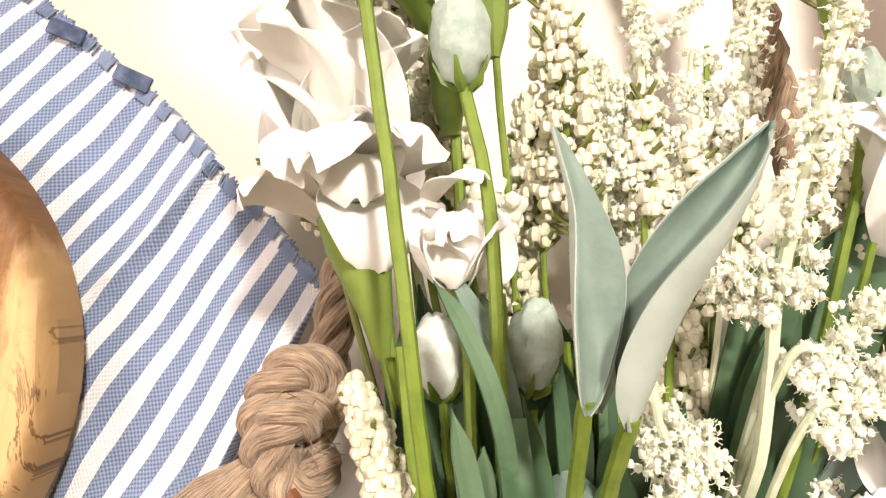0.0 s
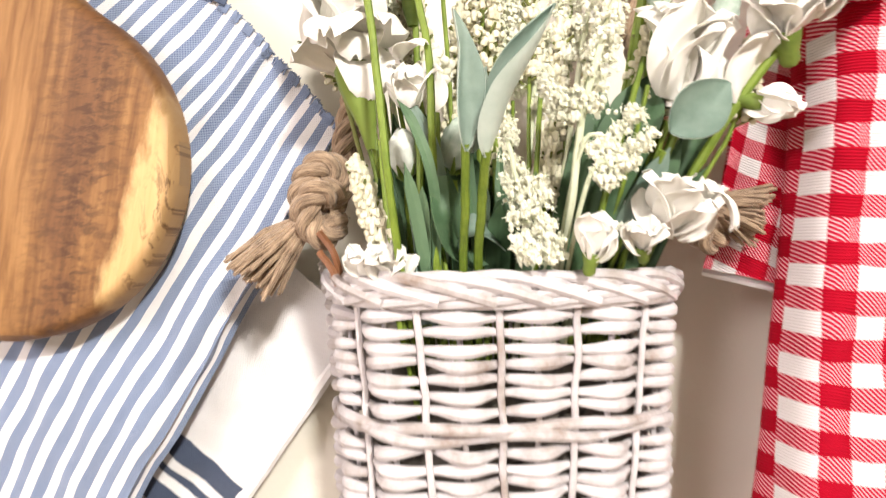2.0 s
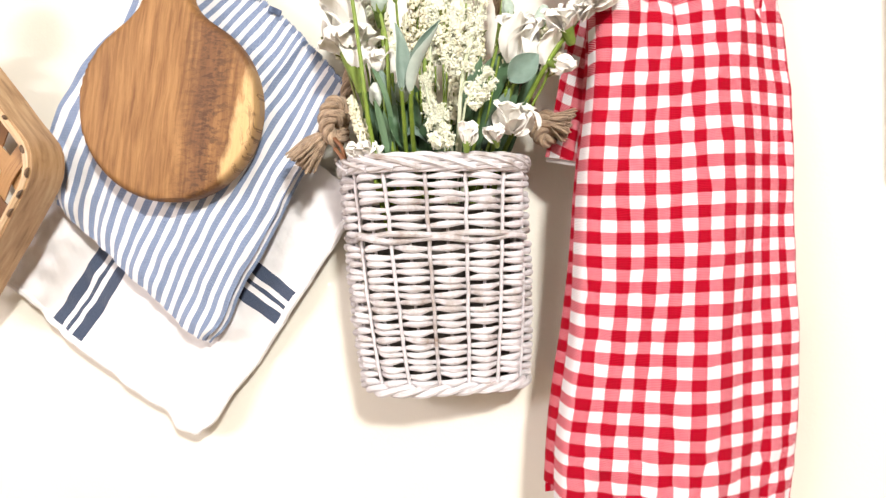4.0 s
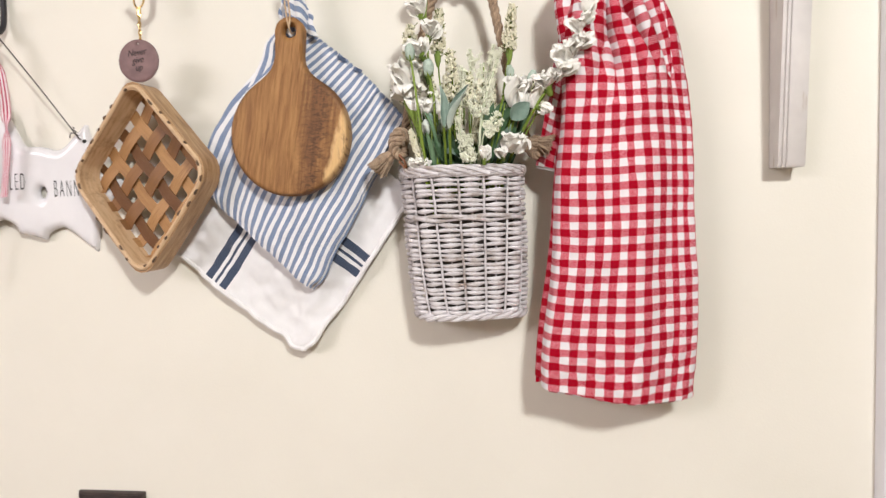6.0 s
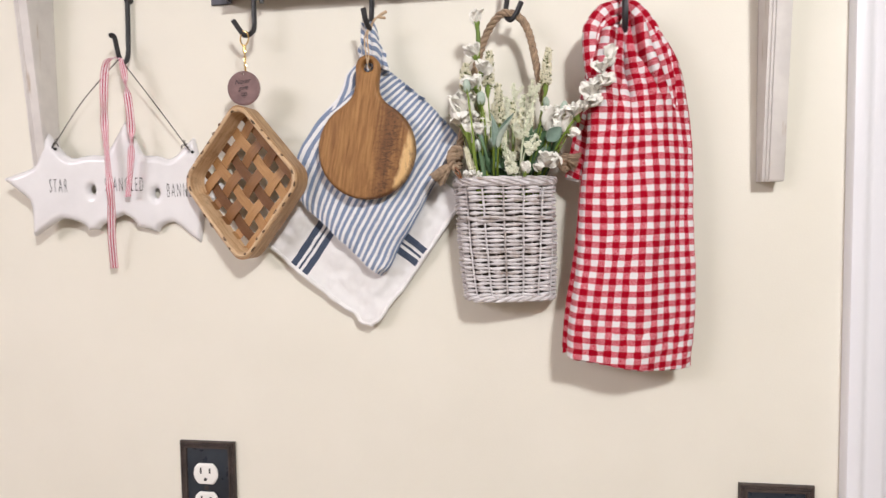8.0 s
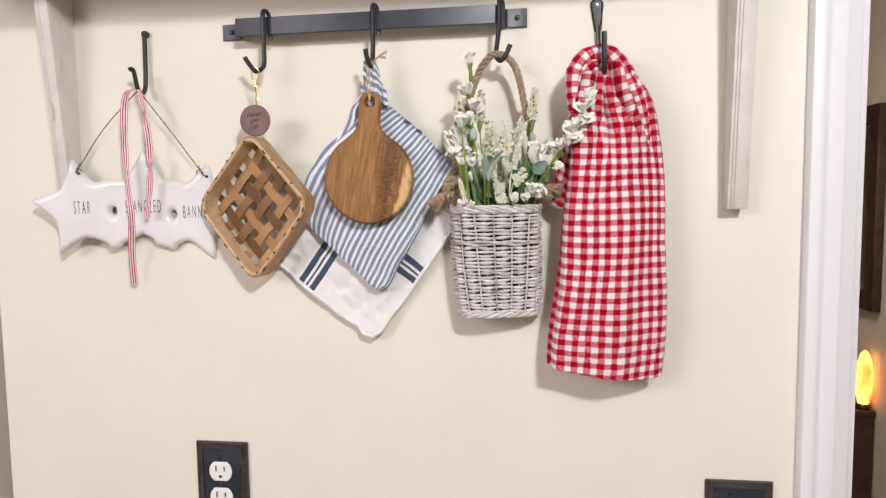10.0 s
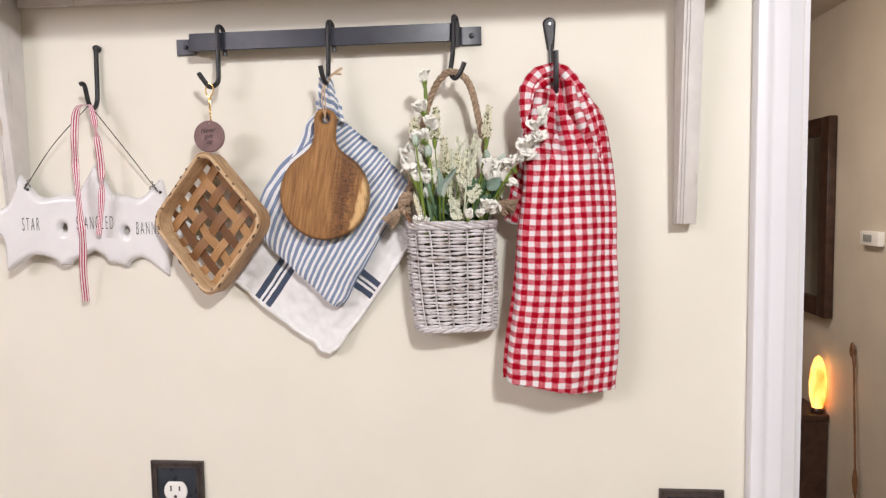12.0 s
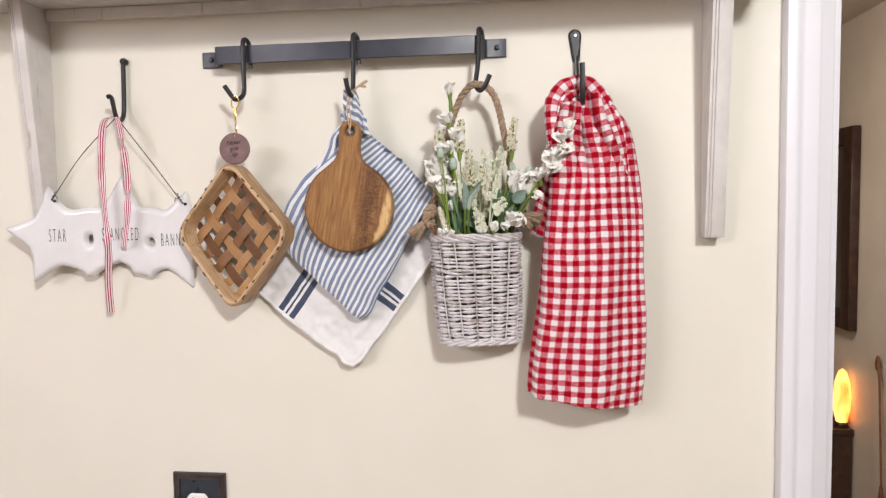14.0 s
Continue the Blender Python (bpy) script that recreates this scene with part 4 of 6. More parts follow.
def cutting_board():
    root = thing("cutting_board", (-0.0680, -0.046, 1.577), "round acacia cutting board with a handle, pale sapwood edge", "cutting board")
    g = Geo()
    g.outline(board_sdf, (-0.062, -0.062), (0.062, 0.113), 0.0021, lambda d: 0.0025 + 0.0035 * math.sqrt(max(0.0, 1 - (1 - min(d / 0.0035, 1.0)) ** 2)), -0.0060)
    ob = part("board", g, BOARD_WOOD, root)
    ob.matrix_basis = pose(-0.0692, -0.0525, 1.6355)
    ob.matrix_parent_inverse = Matrix.Translation(root.location).inverted()
    g = Geo()
    for s in (-1, 1):
        g.tube(smoothed([(-0.0640, -0.0600, 1.7330), (-0.0640 + 0.0016 * s, -0.0610, 1.7440), (-0.0665 + 0.0016 * s, -0.0565, 1.7640), (-0.0655, -0.0450, 1.7790)], 6), 0.0009, 6)
    g.tube(smoothed([(-0.0640, -0.0600, 1.7330), (-0.0640, -0.0525, 1.7300), (-0.0640, -0.0455, 1.7330)], 5), 0.0009, 6)
    part("twine_loop", g, TWINE, root)
    g = Geo()
    for end in ((-0.0440, -0.0460, 1.7960), (-0.0460, -0.0440, 1.7890)):
        g.tube(smoothed([(-0.0640, -0.0450, 1.7800), (-0.0555, -0.0500, 1.7880), end], 6), [0.0012] * 9 + [0.0018] * 4, 6)
    g.blob((-0.0630, -0.0460, 1.7800), (0.0026, 0.0026, 0.0026), 6, 8)
    part("twine_knot", g, TWINE, root)


cutting_board()


# ---------------------------------------------------------------- towels
def patch(corners, sag):
    """A four-cornered cloth; corners in order at (0,0), (1,0), (1,1), (0,1)."""
    a, b, c, d = (Vector(p) for p in corners)
    return lambda u, v: a * (1 - u) * (1 - v) + b * u * (1 - v) + c * u * v + d * (1 - u) * v + Vector(sag(u, v))


def white_towel():
    root = thing("white_towel", (-0.075, -0.012, 1.415), "white cotton towel with blue border stripes, hung by a corner", "towel")
    low, left, right, top = (-0.0750, -0.0150, 1.4140), (-0.2270, -0.0130, 1.5340), (0.0410, -0.0135, 1.5790), (-0.1110, -0.0160, 1.7000)

    def sag(u, v):
        corner = math.exp(-((u ** 2 + v ** 2) / 0.012))
        dent = math.exp(-(((u - 0.17) / 0.05) ** 2 + (v / 0.05) ** 2))
        dent2 = math.exp(-(((v - 0.20) / 0.08) ** 2 + (u / 0.05) ** 2))
        wave = 0.0050 * bumps(u * 4.2, v * 4.2, 2.0) + 0.0020 * bumps(u * 19, v * 19, 8.0) + 0.0016 * bumps(u * 11, v * 11, 5.0)
        fold = 0.0022 * math.sin(u * 9 + v * 5)
        edge = 0.0005 * bumps(u * 7, v * 7, 9.0)
        return (-0.002 * corner + 0.002 * dent - 0.002 * dent2 + edge, -0.004 * corner + wave * 1.3 + fold * 0.6, 0.0020 * dent + 0.002 * dent2 + 0.008 * math.exp(-(u ** 2 + v ** 2) / 0.004) + edge * 0.7)
    g = Geo()
    g.sheet(patch((low, left, top, right), sag), 60, 60, -0.0032, lambda u, v: (u * 0.197, v * 0.203))
    part("cloth", g, WHITE_TOWEL, root)
    g = Geo()
    f = patch((low, left, top, right), sag)
    for s in range(2):
        line = [Vector(f(k / 60, 0)) if s == 0 else Vector(f(0, k / 60)) for k in range(61)]
        g.tube([p + Vector((0, 0.0012, 0)) for p in line], 0.0028, 8)
    part("hem", g, HEM_WHITE, root)


HEM_WHITE = painted("white_hem", (0.76, 0.75, 0.74), (0.84, 0.83, 0.82), 0.9, 90.0, 0.5, 900.0)


TAB_BLUE = painted("dark_blue_tab", (0.045, 0.065, 0.115), (0.12, 0.16, 0.25), 0.9, 300.0, 0.6, 2500.0)
TABS = (((-0.0210, -0.0385, 1.7072), 22), ((-0.0055, -0.0385, 1.6957), 25))


def blue_towel():
    root = thing("striped_towel", (-0.06, -0.034, 1.49), "blue and white striped cotton towel with frayed edge, hung folded", "towel")
    left, low, right, top = (-0.1680, -0.0340, 1.5830), (-0.0605, -0.0360, 1.4815), (0.0395, -0.0420, 1.6490), (-0.0600, -0.0330, 1.7400)

    # u runs along the stripes from the folded lower edge to the frayed edge, v across them
    def sag(u, v):
        swell = 0.0040 * math.sin(math.pi * u) * math.sin(math.pi * v)
        pleat = 0.0028 * math.exp(-((v - 0.66 - 0.25 * (u - 0.72)) / 0.016) ** 2) * max(0.0, min((u - 0.45) / 0.2, 1.0))
        wave = 0.0028 * bumps(u * 5, v * 5, 1.0) + 0.0018 * bumps(u * 12, v * 12, 3.0) + 0.0006 * math.sin(v * 60 + u * 4)
        round_low = math.exp(-((u / 0.055) ** 2 + ((1 - v) / 0.05) ** 2)) + math.exp(-((u / 0.055) ** 2 + (v / 0.05) ** 2))
        bow = 0.0075 * math.sin(math.pi * v) * max(0.0, (u - 0.55) / 0.45) ** 2
        belly = 0.004 * math.sin(math.pi * u)
        lip = 0.0028 * math.exp(-((u / 0.03) ** 2)) + 0.0022 * math.exp(-(((1 - v) / 0.03) ** 2))
        side = min(max((v - (0.66 + 0.25 * (u - 0.72))) / 0.03 + 0.5, 0.0), 1.0)
        step = -0.0030 * side * side * (3 - 2 * side) * min(max((u - 0.45) / 0.25, 0.0), 1.0)
        flank = math.sin(math.pi * min(1.0, u) ** 0.75) * (1 - v) ** 2.5
        return (0.0015 * bumps(u * 6, v * 9, 7.0) + bow * 0.5 - belly * 0.4 * v + 0.003 * round_low * (0.5 - v) * 2 + step * 0.4 - 0.021 * flank, -swell - pleat - wave + lip, bow * 0.3 + round_low * 0.005 + 0.014 * flank + 0.001 * bumps(u * 6, v * 9, 4.0))
    f = patch((left, top, right, low), sag)

    def uv(u, v):
        bend = -0.0150 * max(0.0, (u - 0.50) / 0.5) ** 2 * max(0.0, 1.15 - v) + 0.0012 * math.sin(u * 7)
        return (u * 0.19, v * 0.142 + bend)
    g = Geo()
    g.sheet(f, 70, 90, -0.0048, uv)
    cloth = part("cloth", g, BLUE_STRIPE, root)
    # a second thickness under the lower edges
    g = Geo()
    g.sheet(lambda u, v: Vector(f(u * 0.9 + 0.0, v)) + Vector((0.0016, 0.0065, -0.0025)), 30, 40, -0.0030, lambda u, v: (u * 0.17, v * 0.142))
    part("under_fold", g, BLUE_STRIPE, root)
    # the frayed edge: short yarn tufts on the blue stripes
    rng = random.Random(5)
    g = Geo()
    for k in range(420):
        v = 0.01 + 0.98 * k / 419
        blue = (uv(1.0, v)[1] / 0.0074) % 1.0 < 0.54
        p = Vector(f(1.0, v))
        inner = Vector(f(0.988, v))
        d = (p - inner).normalized()
        n = 2 if blue else 1
        if not blue and rng.random() < 0.85:
            continue
        for _ in range(n):
            q = p + d * rng.uniform(0.0001, 0.0009) + Vector((rng.uniform(-1, 1), rng.uniform(-1.5, 0.5), rng.uniform(-1, 1))) * 0.0006
            g.tube([inner + Vector((0, -0.0006, 0)), p + Vector((rng.uniform(-0.5, 0.5), -0.8, 0)) * 0.001, q], [0.00025, 0.0004, 0.00025], 4)
    part("frayed_edge", g, FRINGE, root, "dark blue frayed yarn ends")
    # two folded tabs standing out at the frayed edge
    for place, turn in TABS:
        g = Geo()
        g.box(Vector(place) - Vector((0.0042, 0.0006, 0.0019)), Vector(place) + Vector((0.0042, 0.0006, 0.0019)), 0.0005, pose(0, 0, 0, 0, turn, 8).to_3x3())
        part("tab", g, TAB_BLUE, root, "dark blue folded tab")
    # the neck gathered up to the hook
    g = Geo()

    def neck(u, v):
        a = (u - 0.5) * 2
        half = 0.0085 + 0.0095 * v ** 1.3 + 0.004 * math.exp(-((v - 0.62) / 0.12) ** 2)
        y = -0.0380 - 0.006 * math.cos(a * 1.5) + 0.0035 * math.sin(a * 9 + v * 3) * (0.3 + v)
        return (-0.0660 + 0.004 * v + a * half, y, 1.7830 - 0.052 * v + 0.003 * math.sin(a * 5))
    g.sheet(neck, 36, 24, 0.0022, lambda u, v: (0.06 * v + 0.03 * u, 0.024 * u - 0.034 * v))
    part("gathered_neck", g, BLUE_STRIPE, root)
    # the left fold hanging behind the handle
    g = Geo()

    def shoulder(u, v):
        a = Vector((-0.0820, -0.0270, 1.7460)).lerp(Vector((-0.1560, -0.0270, 1.5950)), v)
        b = Vector((-0.0600, -0.0330, 1.7400)).lerp(Vector((-0.1000, -0.0340, 1.6000)), v)
        p = a.lerp(b, u)
        return p + Vector((-0.006 * math.sin(math.pi * v) * (1 - u) - 0.005 * math.exp(-((v - 0.12) / 0.07) ** 2), -0.004 * math.sin(u * 5 + v * 4) - 0.003, 0))
    g.sheet(shoulder, 24, 40, -0.0030, lambda u, v: (0.15 * (1 - v), 0.030 * u + 0.004))
    part("back_fold", g, BLUE_STRIPE, root)


def gingham_towel():
    root = thing("gingham_towel", (0.23, -0.02, 1.384), "red and white gingham cotton towel gathered over the flat hook", "towel")
    lefts = smoothed([(0.1960, 0, 1.7560), (0.1890, 0, 1.7300), (0.1885, 0, 1.7000), (0.1880, 0, 1.6700), (0.1850, 0, 1.6280), (0.1815, 0, 1.5850), (0.1775, 0, 1.5350), (0.1730, 0, 1.4870), (0.1675, 0, 1.4370), (0.1645, 0, 1.3960)], 8)
    rights = smoothed([(0.2630, 0, 1.7560), (0.2780, 0, 1.7350), (0.2868, 0, 1.7060), (0.2925, 0, 1.6750), (0.2955, 0, 1.6420), (0.2978, 0, 1.5990), (0.2998, 0, 1.5430), (0.3012, 0, 1.4870), (0.3010, 0, 1.4304), (0.2995, 0, 1.3835)], 8)
    wide = 0.1530

    def f(u, v):
        a, b = along(lefts, v), along(rights, v)
        gather = max(0.0, 1 - v / 0.40)
        # the cloth sinks into a deep valley under the hook and fans out below it
        centre = 0.37
        pull = 0.05 * gather ** 1.2 * math.exp(-((u - centre) / 0.16) ** 2) * math.copysign(min(abs(u - centre) / 0.05, 1.0), centre - u)
        p = a.lerp(b, 1.10 * u - 0.10 * u ** 4 + pull)
        valley = 0.040 * math.exp(-((u - centre) / (0.050 + 0.04 * (1 - gather))) ** 2) * gather ** 0.7
        ridge = 0.0115 * gather ** 0.7 * math.cos((u - centre) * (26 - 9 * v)) * (1 - math.exp(-((u - centre) / 0.10) ** 2))
        slant = u - 0.56 - 0.55 * (v - 0.12)
        crease = (0.0090 * math.exp(-(slant / 0.035) ** 2) - 0.0055 * math.exp(-((slant - 0.07) / 0.04) ** 2)) * math.exp(-((v - 0.22) / 0.11) ** 2)
        slant2 = u - 0.30 + 0.55 * (v - 0.20)
        crease += 0.0085 * math.exp(-(slant2 / 0.035) ** 2) * math.exp(-((v - 0.24) / 0.09) ** 2)
        low = 0.0042 * math.sin(u * 8.5 + 0.9) * min(1.0, v * 1.6) + 0.0014 * math.sin(u * 15 + v * 4) * min(1.0, v * 1.4)
        wave = 0.0026 * bumps(u * 3.5, v * 5, 11.0) + 0.0016 * bumps(u * 10, v * 18, 13.0) + 0.0008 * bumps(u * 22, v * 40, 19.0)
        pucker = 0.0022 * bumps(u * 16, v * 60, 23.0) * math.exp(-((v - 0.93) / 0.05) ** 2)
        # the folded edge on one side is sharp, the other rolls back towards the wall
        roll_back = 0.024 * max(0.0, (u - 0.45) / 0.55) ** 2.2 + 0.013 * max(0.0, (0.035 - u) / 0.035) ** 2
        body = -0.0690 + 0.003 * u - 0.004 * math.sin(math.pi * v)
        return (p.x + 0.0009 * math.sin(v * 19 + u * 5), body + valley - ridge + crease + low + wave + pucker + roll_back, p.z + 0.012 * max(0.0, 1 - v / 0.10) * math.exp(-((u - 0.52) / 0.22) ** 2) - 0.0040 * math.sin(math.pi * u) * v)

    def tex(u, v):
        a, b = along(lefts, v), along(rights, v)
        z = a.lerp(b, u).z - 1.3925
        stretch = 0.014 * math.exp(-((u - 0.55) / 0.3) ** 2) * max(0.0, 1 - v / 0.45)
        return (u * wide - 0.0048 + 0.0012 * math.sin(v * 6.0), 1.04 * z + 0.0035 + stretch + 0.0012 * math.sin(u * 6 + 0.8))
    g = Geo()
    g.sheet(f, 110, 170, 0.0030, tex)
    part("front_panel", g, GINGHAM, root)
    # the rolled hem at the foot of the front panel
    g = Geo()
    row = [Vector(f(i / 60, 1.0)) + Vector((0, 0.0016, -0.0002)) for i in range(61)]
    g.tube(row, 0.0022, 6)
    part("hem", g, GINGHAM, root)
    # the layer behind, folded back along one edge
    g = Geo()

    def rear(u, v):
        z = 1.735 - 0.338 * v
        a = along(lefts, min(1.0, v * 0.96 + 0.05))
        flare = 0.0045 * min(max((v - 0.38) / 0.2, 0.0), 1.0) + 0.0040 * max(0.0, (v - 0.75) / 0.25)
        x = a.x + 0.0012 - flare + (0.070 + 0.050 * v) * u + 0.0012 * math.sin(v * 13)
        y = -0.046 + 0.010 * u - 0.006 * math.sin(math.pi * u) + 0.003 * math.sin(v * 9 + u * 7)
        return (x, y, z - 0.006 * u + 0.003 * math.sin(u * 9))
    g.sheet(rear, 30, 60, 0.0030, lambda u, v: (u * 0.130 + 0.0040, -0.338 * v + 0.006))
    part("rear_panel", g, GINGHAM, root)
    # the fold that joins the two layers
    g = Geo()

    def fold(u, v):
        v1 = 0.30 + 0.68 * v
        p, q = Vector(f(0.0, v1)), Vector(rear(0.0, v1))
        return p.lerp(Vector((q.x, q.y, p.z)), u) + Vector((-0.0014 * math.sin(math.pi * u), 0, 0))
    g.sheet(fold, 8, 60, -0.0016, lambda u, v: (-0.0088 - u * 0.0068, 1.04 * along(lefts, 0.30 + 0.68 * v).z))
    part("side_fold", g, GINGHAM, root)
    # the corner that hangs out behind the flowers
    g = Geo()

    def corner(u, v):
        z = 1.728 - (0.128 + 0.012 * u) * v
        x = 0.1880 - 0.026 * v ** 0.8 + u * (0.030 + 0.016 * v)
        y = -0.037 + 0.006 * math.sin(u * 8 + v * 2) * v + 0.003 * math.sin(v * 6)
        return (x, y, z)
    g.sheet(corner, 26, 40, 0.0026, lambda u, v: (u * 0.062 + 0.0065 + 0.014 * v, -0.15 * v - 0.009 + 0.02 * u))
    part("side_corner", g, GINGHAM, root)
    g = Geo()
    g.tube([Vector(corner(i / 24, 1.0)) + Vector((0, 0.002, -0.0016)) for i in range(25)], 0.0017, 6, 0.6)
    part("side_hem", g, HEM_WHITE, root, "white stitched hem underside")
    # thick rolls of cloth that run over the hook and down both sides
    rolls = (
        ([(0.2185, -0.034, 1.7830), (0.2225, -0.050, 1.7850), (0.2350, -0.056, 1.7770), (0.2490, -0.058, 1.7570), (0.2600, -0.058, 1.7330), (0.2690, -0.056, 1.7070), (0.2760, -0.053, 1.6800), (0.2815, -0.050, 1.6450)],
         [0.006, 0.0088, 0.0108, 0.0116, 0.0112, 0.0098, 0.0078, 0.0040]),
        ([(0.2230, -0.034, 1.7830), (0.2170, -0.050, 1.7838), (0.2020, -0.056, 1.7765), (0.1910, -0.058, 1.7600), (0.1893, -0.058, 1.7390), (0.1913, -0.058, 1.7150), (0.1937, -0.057, 1.6900), (0.1950, -0.055, 1.6600)],
         [0.006, 0.0085, 0.0105, 0.0108, 0.0100, 0.0088, 0.0072, 0.0040]),
        ([(0.2200, -0.052, 1.7720), (0.2110, -0.060, 1.7680), (0.2020, -0.063, 1.7600), (0.1985, -0.064, 1.7440), (0.2010, -0.062, 1.7200)], [0.003, 0.0050, 0.0058, 0.0050, 0.0020]),
        ([(0.2190, -0.050, 1.7640), (0.2130, -0.060, 1.7590), (0.2095, -0.063, 1.7460), (0.2110, -0.060, 1.7250)], [0.003, 0.0042, 0.0042, 0.0015]))
    for k, (line, radii) in enumerate(rolls):
        run = smoothed(line, 8)
        n = len(run)
        widths = [along([Vector((r, 0, 0)) for r in radii], i / (n - 1)).x * (1 + 0.10 * bumps(i * 0.35, k * 4.0)) for i in range(n)]
        g = Geo()
        g.tube([p + Vector((0.0012 * bumps(i * 0.4, k), 0.0012 * bumps(i * 0.4, k + 7), 0)) for i, p in enumerate(run)], widths, 18)
        part("gathered_roll", g, GINGHAM, root)


white_towel()
blue_towel()
gingham_towel()


# ---------------------------------------------------------------- wicker basket
WICKER_TURN = 15.0


def wicker_plan(a, z):
    """A point of the basket's wall: a runs from 0 (back left) round the front to 1 (back right)."""
    t = (z - 1.458) / 0.142
    w = 0.0500 + 0.0065 * t + 0.0015 * math.sin(t * 5)
    d = 0.0390 + 0.0250 * t
    ang = math.pi * (1 - a) + 0.0
    c, s = math.cos(ang), math.sin(ang)
    e = 0.60
    x = w * math.copysign(abs(c) ** e, c)
    y = -d * abs(s) ** e
    r = radians(WICKER_TURN)
    return Vector((0.0865 + 0.007 * (1 - t) + x * math.cos(r) - y * math.sin(r), -0.0155 + 0.004 * (1 - t) + x * math.sin(r) + y * math.cos(r), z))


def even_ring(z, n):
    """Points at even distances round the wall at the height z, and their outward ways."""
    fine = [wicker_plan(k / 240, z) for k in range(241)]
    lens = [0.0]
    for k in range(240):
        lens.append(lens[-1] + (fine[k + 1] - fine[k]).length)
    pts = []
    j = 0
    for i in range(n + 1):
        want = lens[-1] * i / n
        while j < 239 and lens[j + 1] < want:
            j += 1
        q = (want - lens[j]) / max(lens[j + 1] - lens[j], 1e-9)
        pts.append(fine[j].lerp(fine[j + 1], q))
    outs = []
    for i in range(n + 1):
        d = pts[min(i + 1, n)] - pts[max(i - 1, 0)]
        outs.append(Vector((d.y, -d.x, 0)).normalized())
    return pts, outs, lens[-1]


def wicker_basket():
    root = thing("wicker_basket", (0.09, -0.03, 1.456), "whitewashed willow wall basket full of artificial flowers", "basket")
    rng = random.Random(11)
    stakes = 17
    n = stakes * 8
    # upright stakes: every second one stands proud of the weave
    rings = [even_ring(1.460 + 0.132 * k / 24, n) for k in range(25)]
    for s in range(stakes):
        i = s * 8 + 4
        out = -0.0002 if s % 2 else -0.0010
        g = Geo()
        g.tube([r[0][i] + r[1][i] * (out + 0.0005 * bumps(k * 0.8, s * 3.0)) + Vector((0.0008 * bumps(k * 0.5, s), 0, 0)) for k, r in enumerate(rings)],
               [(0.00112 if s % 2 else 0.00090) * (1 + 0.12 * bumps(k * 0.7, s * 2.0)) for k in range(25)], 8)
        part("stake", g, WICKER, root)
    # weavers: each runs behind the proud stakes and swells in front of the others
    rows = 28
    for k in range(rows):
        z = 1.4648 + 0.1225 * k / (rows - 1) + rng.uniform(-0.0003, 0.0003)
        pts, outs, length = even_ring(z, n)
        wild = rng.uniform(0.75, 1.25)
        waling = k in (19, 20)
        line, thick = [], []
        for i in range(n + 1):
            s = (i - 4) / 8
            swing = math.cos(math.pi * s)
            amp = 0.0022 * wild
            dz = 0.0009 * bumps(i * 0.09, k * 3.7) + 0.0006 * math.sin(math.pi * s * 0.5 + k * 2.1)
            swell = 1.0 + 0.30 * swing
            if waling:
                swing = 0.6 + math.cos(math.pi * s / 2 + (0 if k == 19 else math.pi))
                amp, swell = 0.0015, 1.06
                dz += 0.0007 * math.sin(math.pi * s / 2 + k * math.pi) + (0.0007 if k == 19 else -0.0007)
            line.append(pts[i] + outs[i] * (amp * swing + 0.0003) + Vector((0, 0, dz)))
            thick.append(0.00176 * swell * (1 + 0.16 * bumps(i * 0.15, k * 1.9)))
        g = Geo()
        g.tube(line, thick, 8)
        part("weaver", g, WICKER, root)
    # braided rim and foot
    for base_z, span, r, count, rise, name in ((1.5950, 0.0062, 0.0016, 8, 0.24, "rim_rod"), (1.4600, 0.0035, 0.0021, 3, 0.8, "foot_rod")):
        pts, outs, length = even_ring(base_z, n)
        for c in range(count):
            g = Geo()
            line = []
            for i in range(n + 1):
                a = 2 * math.pi * (c / count + i / n * 5.0 * rise)
                line.append(pts[i] + outs[i] * (0.0010 + 0.0026 * math.cos(a)) + Vector((0, 0, span * 0.62 * math.sin(a) + 0.0008 * bumps(i * 0.055, c * 5.0))))
            g.tube(line, [r * (1 + 0.15 * bumps(i * 0.12, c * 7.0)) for i in range(n + 1)], 7)
            part(name, g, WICKER, root)
        # the back run along the wall
        g = Geo()
        a, b = pts[0], pts[-1]
        for c in range(2):
            g.tube([a.lerp(b, i / 20) + Vector((0, 0.001 * math.sin(i + c * 3), 0.0025 * math.sin(i * 0.9 + c * math.pi))) for i in range(21)], r, 6)
        part("back_rod", g, WICKER, root)
    # rod ends standing out at the rim's corners
    pts, outs, length = even_ring(1.598, n)
    for i, up in ((3, 0.004), (6, 0.0055), (9, 0.003), (n - 7, 0.005), (n - 4, 0.0035)):
        g = Geo()
        g.tube(smoothed([pts[i] - outs[i] * 0.003 + Vector((0, 0, -0.004)), pts[i] + outs[i] * 0.001 + Vector((0, 0, up * 0.4)), pts[i] + outs[i] * 0.0045 + Vector((0, 0, up))], 4), 0.0023, 7)
        part("rod_end", g, WICKER, root)
